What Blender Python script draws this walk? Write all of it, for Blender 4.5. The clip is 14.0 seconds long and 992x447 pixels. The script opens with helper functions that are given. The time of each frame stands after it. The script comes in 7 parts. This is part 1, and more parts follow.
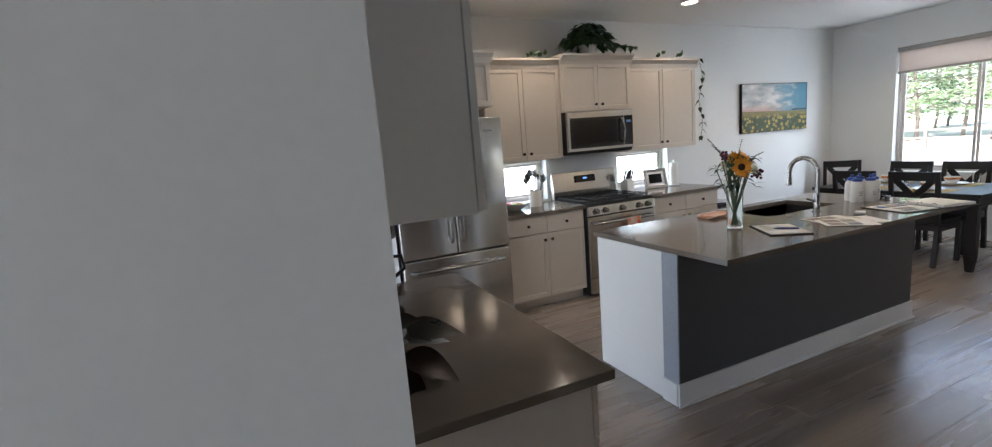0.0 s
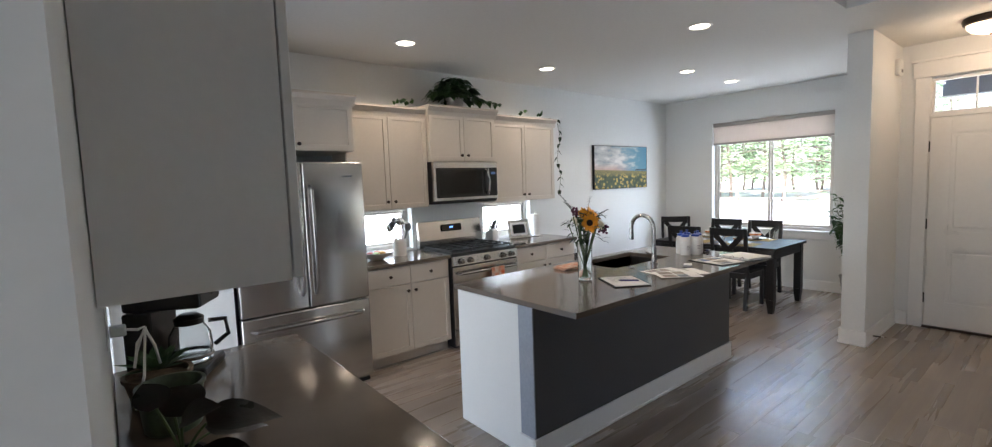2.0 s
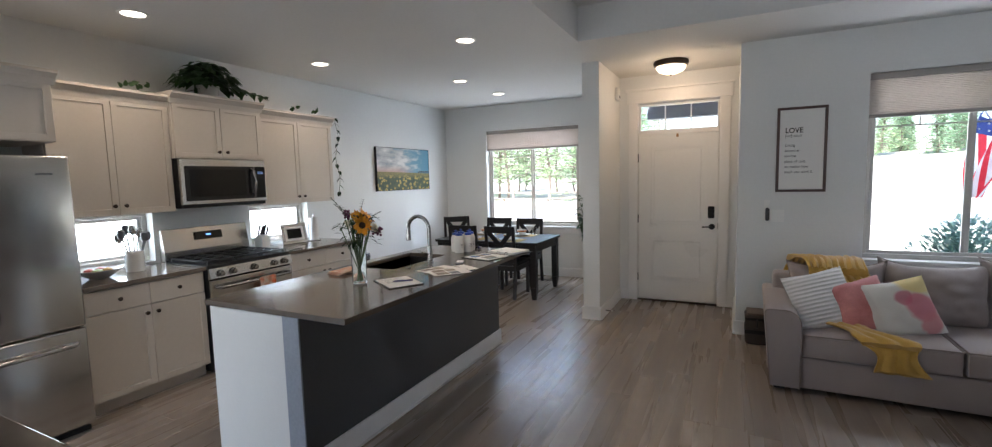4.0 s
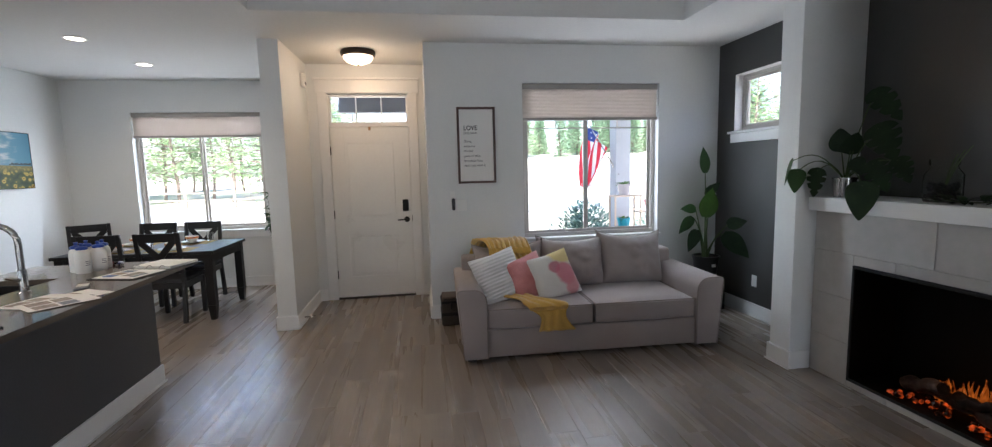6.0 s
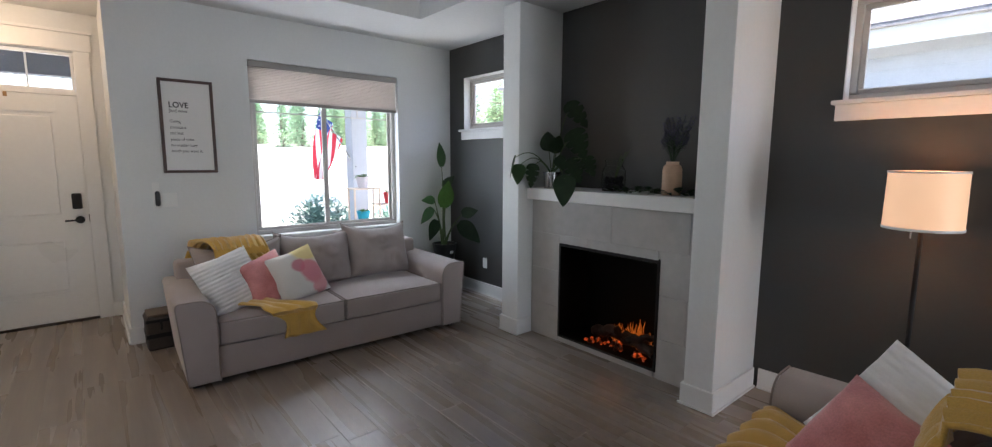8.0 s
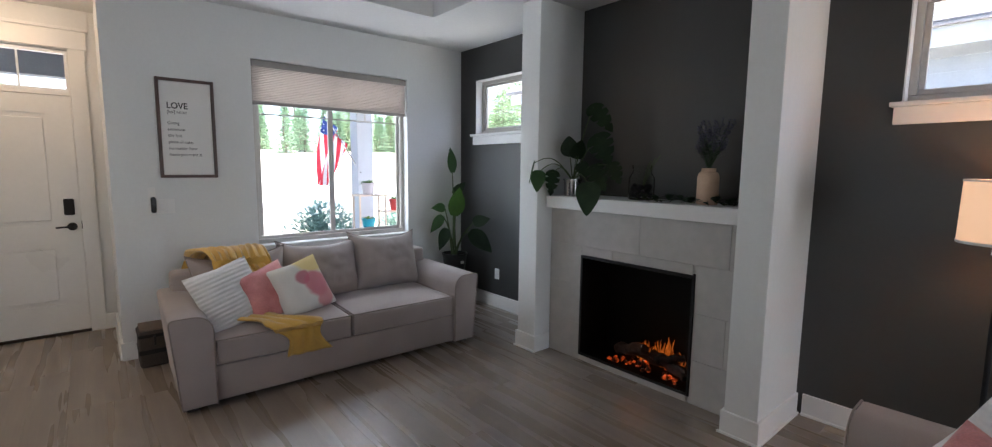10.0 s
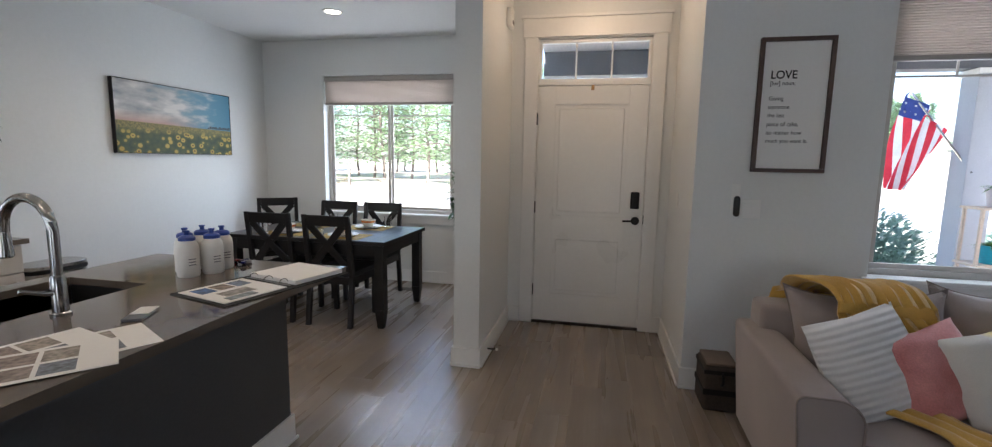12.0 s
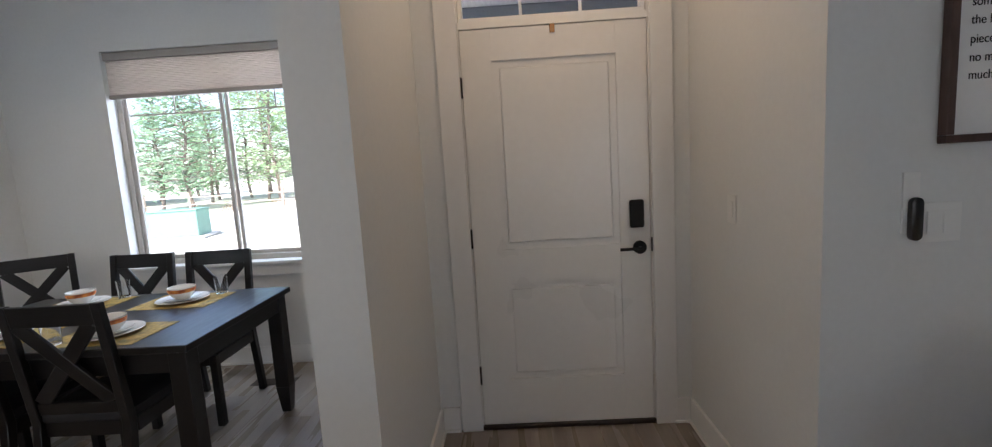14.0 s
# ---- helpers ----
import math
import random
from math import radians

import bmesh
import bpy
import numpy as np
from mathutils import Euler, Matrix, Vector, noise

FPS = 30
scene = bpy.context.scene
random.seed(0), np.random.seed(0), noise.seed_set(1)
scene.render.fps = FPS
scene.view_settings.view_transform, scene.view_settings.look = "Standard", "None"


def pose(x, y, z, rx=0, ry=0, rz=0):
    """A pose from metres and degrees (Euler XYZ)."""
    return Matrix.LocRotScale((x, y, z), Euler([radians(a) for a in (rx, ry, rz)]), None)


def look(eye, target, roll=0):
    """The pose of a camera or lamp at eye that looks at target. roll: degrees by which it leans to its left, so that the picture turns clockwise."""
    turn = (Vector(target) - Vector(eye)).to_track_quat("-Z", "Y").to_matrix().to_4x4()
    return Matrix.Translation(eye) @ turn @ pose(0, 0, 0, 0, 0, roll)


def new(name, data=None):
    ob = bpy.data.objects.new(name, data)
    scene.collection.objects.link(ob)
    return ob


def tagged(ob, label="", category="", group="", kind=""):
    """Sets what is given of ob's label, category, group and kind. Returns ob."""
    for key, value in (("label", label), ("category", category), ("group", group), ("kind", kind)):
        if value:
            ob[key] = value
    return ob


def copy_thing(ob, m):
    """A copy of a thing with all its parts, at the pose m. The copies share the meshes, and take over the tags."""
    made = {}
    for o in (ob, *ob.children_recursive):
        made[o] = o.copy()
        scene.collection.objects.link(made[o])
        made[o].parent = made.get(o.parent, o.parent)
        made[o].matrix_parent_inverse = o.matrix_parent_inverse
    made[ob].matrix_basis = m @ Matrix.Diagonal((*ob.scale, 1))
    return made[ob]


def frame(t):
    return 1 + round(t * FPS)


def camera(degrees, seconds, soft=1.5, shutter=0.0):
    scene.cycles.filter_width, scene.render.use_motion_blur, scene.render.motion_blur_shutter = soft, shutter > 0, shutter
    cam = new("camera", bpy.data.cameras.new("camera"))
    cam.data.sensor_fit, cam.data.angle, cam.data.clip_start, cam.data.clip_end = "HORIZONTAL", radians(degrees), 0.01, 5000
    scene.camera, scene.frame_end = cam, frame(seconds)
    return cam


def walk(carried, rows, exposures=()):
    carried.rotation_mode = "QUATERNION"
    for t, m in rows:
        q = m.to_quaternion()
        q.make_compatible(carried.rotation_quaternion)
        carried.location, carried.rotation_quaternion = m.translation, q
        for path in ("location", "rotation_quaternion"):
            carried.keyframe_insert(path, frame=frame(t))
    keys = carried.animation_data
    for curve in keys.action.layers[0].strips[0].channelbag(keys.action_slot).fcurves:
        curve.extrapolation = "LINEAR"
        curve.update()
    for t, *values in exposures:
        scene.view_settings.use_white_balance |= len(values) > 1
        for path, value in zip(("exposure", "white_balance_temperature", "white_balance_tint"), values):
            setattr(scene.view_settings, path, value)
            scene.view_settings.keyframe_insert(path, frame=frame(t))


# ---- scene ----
cam = camera(92.1, 14.0, soft=1.2)
PATH = [
    (0, (0.203, 0.718, 1.545), (1.006, 2.521, 1.222), -4.6),
    (0.5, (0.22, 0.756, 1.575), (1.253, 2.45, 1.328), -2.3),
    (1, (0.256, 0.738, 1.584), (1.371, 2.383, 1.355), -2.0),
    (1.5, (0.304, 0.742, 1.579), (1.457, 2.366, 1.387), -2.0),
    (2, (0.333, 0.742, 1.571), (1.595, 2.285, 1.404), -2.0),
    (2.2, (0.329, 0.721, 1.583), (1.644, 2.219, 1.412), -1.8),
    (4.5, (0.437, 0.634, 1.561), (2.317, 1.288, 1.371), -1.8),
    (5, (0.469, 0.628, 1.544), (2.418, 1.033, 1.346), -2.1),
    (5.5, (0.55, 0.632, 1.523), (2.537, 0.723, 1.313), -1.8),
    (6, (0.667, 0.638, 1.519), (2.632, 0.34, 1.294), -1.4),
    (6.5, (0.709, 0.674, 1.5), (2.6, 0.065, 1.271), -0.7),
    (7, (0.731, 0.681, 1.489), (2.516, -0.189, 1.255), -0.2),
    (7.5, (0.748, 0.715, 1.486), (2.392, -0.399, 1.245), 0.2),
    (7.7, (0.753, 0.728, 1.499), (2.339, -0.463, 1.248), 0.2),
    (8.7, (0.83, 0.755, 1.487), (2.27, -0.625, 1.225), 0.6),
    (9.8, (0.959, 0.733, 1.474), (2.407, -0.617, 1.19), 1.1),
    (10, (1.04, 0.68, 1.488), (2.559, -0.601, 1.256), 0.6),
    (10.5, (1.361, 0.728, 1.486), (3.186, -0.064, 1.278), 1.1),
    (11, (1.737, 0.828, 1.466), (3.683, 0.417, 1.255), 1.8),
    (11.5, (2.083, 0.952, 1.42), (4.071, 0.929, 1.201), 1.4),
    (12, (2.425, 1.146, 1.424), (4.364, 1.558, 1.163), 1.0),
    (12.5, (2.778, 1.368, 1.453), (4.715, 1.792, 1.195), -0.5),
    (13, (3.216, 1.479, 1.419), (5.167, 1.844, 1.168), -1.6),
    (13.5, (3.683, 1.56, 1.437), (5.654, 1.767, 1.164), -2.0),
    (14, (4.143, 1.474, 1.404), (6.127, 1.538, 1.156), -3.5),
]
walk(cam, [(t, look(eye, target, roll)) for t, eye, target, roll in PATH], [(0, 2.12, 6060, 14), (2.1, 2.30, 6060, 14), (5, 1.95, 6060, 14), (7, 2.30, 6100, 15), (10, 2.30, 6120, 15), (11.2, 2.02, 6050, 14), (12.4, 1.80, 6020, 15), (14, 1.78, 6020, 16)])

# ---- light ----
world = bpy.data.worlds.new("sky")
scene.world = world
world.use_nodes = True
wn = world.node_tree.nodes
sky = wn.new("ShaderNodeTexSky")
sky.sky_type, sky.sun_disc = "NISHITA", False
sky.sun_elevation, sky.sun_rotation = radians(51), radians(-106)
sky.air_density, sky.dust_density = 1.0, 1.5
world.node_tree.links.new(sky.outputs["Color"], wn["Background"].inputs["Color"])
wn["Background"].inputs["Strength"].default_value = 0.15

sun = new("sun", bpy.data.lights.new("sun", "SUN"))
sun.data.energy, sun.data.angle, sun.data.color = 5.0, radians(0.5), (1.0, 0.95, 0.88)
sun.matrix_basis = look((-12, 3.4, 15.5), (0, 0, 0))


def lamp_area(name, eye, target, w, h, watts, color=(0.92, 0.96, 1.0)):
    ob = new(name, bpy.data.lights.new(name, "AREA"))
    ob.data.shape, ob.data.size, ob.data.size_y = "RECTANGLE", w, h
    ob.data.energy, ob.data.color = watts, color
    ob.matrix_basis = look(eye, target)
    return ob


def lamp_point(name, at, watts, color, size=0.05):
    ob = new(name, bpy.data.lights.new(name, "POINT"))
    ob.data.energy, ob.data.color, ob.data.shadow_soft_size = watts, color, size
    ob.location = at
    return ob


def lamp_spot(name, at, watts, color, angle=120, size=0.06):
    ob = new(name, bpy.data.lights.new(name, "SPOT"))
    ob.data.energy, ob.data.color, ob.data.shadow_soft_size = watts, color, size
    ob.data.spot_size, ob.data.spot_blend = radians(angle), 0.6
    ob.matrix_basis = look(at, (at[0], at[1] + 0.0001, 0))
    return ob


# added area lamps standing in for sky and bright ground daylight, round the window openings
DAY, GROUNDLIGHT = (0.80, 0.92, 1.0), (0.94, 0.97, 1.0)
lamp_area("window_light_dining", (7.98, 3.54, 2.24), (5.2, 3.54, 0.2), 1.5, 0.22, 5, DAY)
lamp_area("window_light_living", (5.92, -1.13, 2.22), (3.2, -1.13, 0.2), 1.4, 0.22, 3, DAY)
lamp_area("window_light_dining_side", (8.25, 2.66, 1.45), (7.0, 4.6, 1.1), 0.75, 1.2, 5.94, DAY)
lamp_area("window_light_living_side", (6.16, -0.32, 1.40), (5.0, -2.2, 1.1), 0.75, 1.1, 3.56, DAY)
lamp_area("window_light_dining_sill", (7.99, 3.54, 0.68), (6.6, 3.54, 2.6), 1.5, 0.30, 3.17, GROUNDLIGHT)
lamp_area("window_light_living_sill", (5.88, -1.13, 0.64), (4.4, -1.13, 2.6), 1.4, 0.28, 3.17, GROUNDLIGHT)
lamp_area("window_light_backsplash", (2.42, 5.27, 1.15), (2.42, 0, 1.10), 0.66, 0.36, 1.78, (0.80, 0.94, 1.0))
lamp_area("window_light_backsplash", (4.10, 5.27, 1.15), (4.10, 0, 1.10), 0.66, 0.36, 1.78, (0.80, 0.94, 1.0))
# added fill lamp behind the camera, in an opening that is never in view
lamp_area("fill_light_back", (-4.2, -1.25, 1.2), (4, -0.4, 1.0), 1.4, 2.0, 8.89, (0.78, 0.89, 1.0))
# added fill lamp, unseen, to brighten the island end and kitchen aisle
lamp_area("fill_light_aisle", (0.10, 3.68, 1.10), (2.2, 3.2, 0.75), 1.0, 1.9, 1.98, (0.72, 0.86, 1.0))

# ---- materials ----


def mat(name, color, rough=0.5, metal=0.0, vary=0.06, scale=4.0, grain=60.0, bump=0.02, coat=0.0, spec=0.5, stretch=(1, 1, 1), pieces=0.0, hue=None, bump_dist=0.02, sheen=0.0):
    """A surface with broad and fine variation; stretch lengthens the grain; pieces varies object by object."""
    m = bpy.data.materials.new(name)
    m.use_nodes = True
    nt = m.node_tree
    n, l = nt.nodes, nt.links
    b = n["Principled BSDF"]
    b.inputs["Roughness"].default_value = rough
    b.inputs["Metallic"].default_value = metal
    b.inputs["Coat Weight"].default_value = coat
    b.inputs["Specular IOR Level"].default_value = spec
    b.inputs["Sheen Weight"].default_value = sheen
    tc = n.new("ShaderNodeTexCoord")
    mp = n.new("ShaderNodeMapping")
    mp.inputs["Scale"].default_value = stretch
    l.new(tc.outputs["Object"], mp.inputs["Vector"])
    big, fine = n.new("ShaderNodeTexNoise"), n.new("ShaderNodeTexNoise")
    big.inputs["Scale"].default_value, fine.inputs["Scale"].default_value = scale, grain
    big.inputs["Detail"].default_value, fine.inputs["Detail"].default_value = 3, 4
    l.new(mp.outputs[0], big.inputs["Vector"])
    l.new(mp.outputs[0], fine.inputs["Vector"])
    if pieces:
        oi = n.new("ShaderNodeObjectInfo")
        cb = n.new("ShaderNodeCombineXYZ")
        ml = n.new("ShaderNodeMath")
        ml.operation = "MULTIPLY"
        ml.inputs[1].default_value = 37.0
        l.new(oi.outputs["Random"], ml.inputs[0])
        l.new(ml.outputs[0], cb.inputs[0]), l.new(ml.outputs[0], cb.inputs[1])
        l.new(cb.outputs[0], mp.inputs["Location"])
    ad = n.new("ShaderNodeMath")
    ad.operation = "ADD"
    l.new(big.outputs["Fac"], ad.inputs[0]), l.new(fine.outputs["Fac"], ad.inputs[1])
    rm = n.new("ShaderNodeMapRange")
    rm.inputs[1].default_value, rm.inputs[2].default_value = 0.6, 1.4
    rm.inputs[3].default_value, rm.inputs[4].default_value = 1 - vary * 2, 1 + vary * 2
    l.new(ad.outputs[0], rm.inputs[0])
    last = rm.outputs[0]
    if pieces:
        pm = n.new("ShaderNodeMapRange")
        pm.inputs[3].default_value, pm.inputs[4].default_value = 1 - pieces, 1 + pieces
        l.new(oi.outputs["Random"], pm.inputs[0])
        mu = n.new("ShaderNodeMath")
        mu.operation = "MULTIPLY"
        l.new(last, mu.inputs[0]), l.new(pm.outputs[0], mu.inputs[1])
        last = mu.outputs[0]
    if hue:
        mx = n.new("ShaderNodeMix")
        mx.data_type = "RGBA"
        mx.inputs[6].default_value, mx.inputs[7].default_value = (*color, 1), (*hue, 1)
        cr = n.new("ShaderNodeMapRange")
        cr.inputs[1].default_value, cr.inputs[2].default_value = 0.34, 0.68
        l.new(big.outputs["Fac"], cr.inputs[0]), l.new(cr.outputs[0], mx.inputs[0])
        src = mx.outputs[2]
    else:
        rgb = n.new("ShaderNodeRGB")
        rgb.outputs[0].default_value = (*color, 1)
        src = rgb.outputs[0]
    sc = n.new("ShaderNodeVectorMath")
    sc.operation = "SCALE"
    l.new(src, sc.inputs[0]), l.new(last, sc.inputs["Scale"])
    l.new(sc.outputs[0], b.inputs["Base Color"])
    if bump:
        bp = n.new("ShaderNodeBump")
        bp.inputs["Strength"].default_value, bp.inputs["Distance"].default_value = bump, bump_dist
        l.new(fine.outputs["Fac"], bp.inputs["Height"])
        l.new(bp.outputs[0], b.inputs["Normal"])
    if rough > 0.05:
        rr = n.new("ShaderNodeMapRange")
        rr.inputs[3].default_value, rr.inputs[4].default_value = max(0.02, rough - 0.08), min(1, rough + 0.08)
        l.new(big.outputs["Fac"], rr.inputs[0]), l.new(rr.outputs[0], b.inputs["Roughness"])
    return m


def glow(name, color, strength):
    m = bpy.data.materials.new(name)
    m.use_nodes = True
    b = m.node_tree.nodes["Principled BSDF"]
    b.inputs["Base Color"].default_value = (*color, 1)
    b.inputs["Emission Color"].default_value = (*color, 1)
    b.inputs["Emission Strength"].default_value = strength
    return m


def clear(name, color=(1, 1, 1), rough=0.0, ior=1.45):
    m = bpy.data.materials.new(name)
    m.use_nodes = True
    b = m.node_tree.nodes["Principled BSDF"]
    b.inputs["Base Color"].default_value = (*color, 1)
    b.inputs["Transmission Weight"].default_value = 1
    b.inputs["Roughness"].default_value, b.inputs["IOR"].default_value = rough, ior
    return m


M_WALL = mat("wall_paint", (0.70, 0.71, 0.70), 0.55, vary=0.015, scale=1.2, grain=45, bump=0.16, bump_dist=0.004)
M_CEIL = mat("ceiling_paint", (0.66, 0.66, 0.645), 0.8, vary=0.02, scale=1.0, grain=38, bump=0.22, bump_dist=0.005)
M_DARK = mat("charcoal_paint", (0.048, 0.048, 0.046), 0.42, vary=0.03, scale=1.2, grain=45, bump=0.12, bump_dist=0.004)
M_TRIM = mat("trim_paint", (0.76, 0.76, 0.75), 0.33, vary=0.012, scale=2, grain=30, bump=0.01)
M_DOOR = mat("door_paint", (0.76, 0.755, 0.73), 0.30, vary=0.012, scale=2, grain=30, bump=0.015)
M_PLANK = mat("vinyl_plank", (0.292, 0.243, 0.200), 0.28, vary=0.07, scale=2.2, grain=22, bump=0.03, stretch=(0.20, 3.6, 1), pieces=0.14, hue=(0.195, 0.160, 0.132), bump_dist=0.002, spec=1.0)
M_SUBFLOOR = mat("joint_dark", (0.24, 0.20, 0.165), 0.7, vary=0.05)
M_VINYL = mat("window_vinyl", (0.50, 0.475, 0.44), 0.4, vary=0.02, bump=0.01)
M_GLASS = clear("window_glass", ior=1.02)
M_CAB = mat("cabinet_paint", (0.55, 0.50, 0.437), 0.38, vary=0.015, scale=2, grain=40, bump=0.02)
M_QUARTZ = mat("grey_quartz", (0.128, 0.104, 0.083), 0.11, vary=0.035, scale=14, grain=260, bump=0.0, spec=0.6)
M_ISLAND = mat("slate_paint", (0.062, 0.064, 0.069), 0.5, vary=0.06, scale=3, grain=70, bump=0.3, bump_dist=0.003)
M_STEEL = mat("stainless", (0.52, 0.505, 0.48), 0.23, 1.0, vary=0.02, scale=2, grain=20, bump=0.0, stretch=(12, 12, 0.6))
M_STEELD = mat("dark_steel", (0.16, 0.16, 0.165), 0.3, 1.0, vary=0.03)
M_CHROME = mat("chrome", (0.34, 0.335, 0.33), 0.2, 1.0, vary=0.01, bump=0)
M_BLACK = mat("black_plastic", (0.012, 0.012, 0.013), 0.3, vary=0.05, bump=0.02)
M_BLACKM = mat("black_matte", (0.010, 0.010, 0.010), 0.6, vary=0.05, bump=0.05, spec=0.3)
M_BGLASS = mat("black_glass", (0.006, 0.006, 0.007), 0.09, vary=0.01, bump=0, spec=0.35)
M_BRONZE = mat("bronze", (0.045, 0.033, 0.026), 0.35, 0.8, vary=0.05)
M_PIPE = mat("taupe_piping", (0.29, 0.245, 0.225), 0.9)
M_SOFA = mat("taupe_fabric", (0.37, 0.315, 0.295), 0.9, vary=0.06, scale=3, grain=320, bump=0.35, bump_dist=0.002, sheen=0.3, spec=0.2)
M_DWOOD = mat("dark_stained_wood", (0.009, 0.008, 0.008), 0.34, vary=0.2, scale=5, grain=30, bump=0.08, spec=0.35, stretch=(1, 8, 8), bump_dist=0.002)
M_CUSH = mat("charcoal_upholstery", (0.010, 0.010, 0.013), 0.75, vary=0.08, scale=6, grain=200, bump=0.2, bump_dist=0.001)
M_TILE = mat("grey_stone_tile", (0.45, 0.435, 0.415), 0.42, vary=0.05, scale=3, grain=14, bump=0.05, pieces=0.02)
M_SHADE = mat("cellular_fabric", (0.62, 0.59, 0.565), 0.9, vary=0.02, grain=200, bump=0.1)
_n, _l = M_SHADE.node_tree.nodes, M_SHADE.node_tree.links
_t, _x = _n.new("ShaderNodeBsdfTranslucent"), _n.new("ShaderNodeMixShader")
_t.inputs["Color"].default_value, _x.inputs[0].default_value = (0.64, 0.57, 0.52, 1), 0.42
_l.new(_n["Principled BSDF"].outputs[0], _x.inputs[1]), _l.new(_t.outputs[0], _x.inputs[2])
_l.new(_x.outputs[0], _n["Material Output"].inputs["Surface"])
M_SHADERAIL = mat("shade_rail", (0.34, 0.32, 0.30), 0.5, vary=0.02)
M_PLATE = mat("white_plastic", (0.76, 0.76, 0.74), 0.35, vary=0.01, bump=0)

# ---- building helpers ----


def part(name, bm, material, parent=None, label="", smooth=False):
    me = bpy.data.meshes.new(name)
    bm.normal_update()
    bm.to_mesh(me)
    bm.free()
    for mt in material if isinstance(material, (list, tuple)) else (material,):
        me.materials.append(mt)
    if smooth:
        me.polygons.foreach_set("use_smooth", [True] * len(me.polygons))
        me.set_sharp_from_angle(angle=radians(40))
    ob = new(name, me)
    if parent:
        ob.parent = parent
    if label:
        ob["label"] = label
    return ob


def thing(name, m, label, category, group="", kind=""):
    ob = new(name)
    ob.empty_display_size = 0.1
    ob.matrix_basis = m if isinstance(m, Matrix) else pose(*m)
    return tagged(ob, label, category, group, kind)


def box(bm, x0, y0, z0, x1, y1, z1, bevel=0.0, seg=2, m=None, mi=0):
    xs, ys, zs = sorted((x0, x1)), sorted((y0, y1)), sorted((z0, z1))
    v = [bm.verts.new((x, y, z)) for z in zs for y in ys for x in xs]
    idx = ((0, 2, 3, 1), (4, 5, 7, 6), (0, 1, 5, 4), (2, 6, 7, 3), (0, 4, 6, 2), (1, 3, 7, 5))
    f = [bm.faces.new([v[i] for i in q]) for q in idx]
    for q in f:
        q.material_index = mi
    if m is not None:
        bmesh.ops.transform(bm, matrix=m, verts=v)
    if bevel:
        edges = list({e for q in f for e in q.edges})
        bmesh.ops.bevel(bm, geom=edges, offset=bevel, segments=seg, profile=0.5, affect="EDGES")
    return bm


def cube(*a, **k):
    return box(bmesh.new(), *a, **k)


def lathe(bm, profile, seg=24, at=(0, 0, 0), m=None, close=False):
    """Turn a profile of (radius, height) round z."""
    rings = []
    for r, z in profile:
        if r < 1e-5:
            rings.append([bm.verts.new((at[0], at[1], at[2] + z))])
        else:
            rings.append([bm.verts.new((at[0] + r * math.cos(2 * math.pi * i / seg), at[1] + r * math.sin(2 * math.pi * i / seg), at[2] + z)) for i in range(seg)])
    for a, b in zip(rings, rings[1:]):
        for i in range(seg):
            j = (i + 1) % seg
            if len(a) == 1 and len(b) > 1:
                bm.faces.new((a[0], b[j], b[i]))
            elif len(b) == 1 and len(a) > 1:
                bm.faces.new((a[i], a[j], b[0]))
            elif len(a) > 1:
                bm.faces.new((a[i], a[j], b[j], b[i]))
    if m is not None:
        bmesh.ops.transform(bm, matrix=m, verts=[v for r in rings for v in r])
    return bm


def turned(profile, seg=24, at=(0, 0, 0), m=None):
    return lathe(bmesh.new(), profile, seg, at, m)


def tube(bm, pts, r, seg=10, taper=None):
    pts = [Vector(p) for p in pts]
    rings = []
    up = Vector((0.123, 0.31, 0.94)).normalized()
    for i, p in enumerate(pts):
        d = (pts[min(i + 1, len(pts) - 1)] - pts[max(i - 1, 0)]).normalized()
        s = d.cross(up)
        if s.length < 0.05:
            s = d.cross(Vector((1, 0, 0)))
        s.normalize()
        u = s.cross(d).normalized()
        rr = r if taper is None else r + (taper - r) * i / max(1, len(pts) - 1)
        rings.append([bm.verts.new(p + s * rr * math.cos(2 * math.pi * k / seg) + u * rr * math.sin(2 * math.pi * k / seg)) for k in range(seg)])
    for a, b in zip(rings, rings[1:]):
        for k in range(seg):
            bm.faces.new((a[k], a[(k + 1) % seg], b[(k + 1) % seg], b[k]))
    bm.faces.new(rings[0][::-1]), bm.faces.new(rings[-1])
    return bm


def piped(pts, r, seg=10, taper=None):
    return tube(bmesh.new(), pts, r, seg, taper)


def arc(c, r, a0, a1, n, plane="xz"):
    out = []
    for i in range(n + 1):
        a = radians(a0 + (a1 - a0) * i / n)
        u, w = r * math.cos(a), r * math.sin(a)
        out.append((c[0] + u, c[1], c[2] + w) if plane == "xz" else (c[0], c[1] + u, c[2] + w) if plane == "yz" else (c[0] + u, c[1] + w, c[2]))
    return out


def extrude_outline(bm, pts, axis, t0, t1):
    """Solid from a flat outline: pts (a, b) in the plane square to axis, from t0 to t1."""
    def at(a, b, t):
        return (t, a, b) if axis == "x" else (a, t, b) if axis == "y" else (a, b, t)
    lo = [bm.verts.new(at(a, b, t0)) for a, b in pts]
    hi = [bm.verts.new(at(a, b, t1)) for a, b in pts]
    bm.faces.new(lo), bm.faces.new(hi[::-1])
    for i in range(len(pts)):
        j = (i + 1) % len(pts)
        bm.faces.new((lo[i], hi[i], hi[j], lo[j]))
    bmesh.ops.recalc_face_normals(bm, faces=bm.faces[:])
    return bm


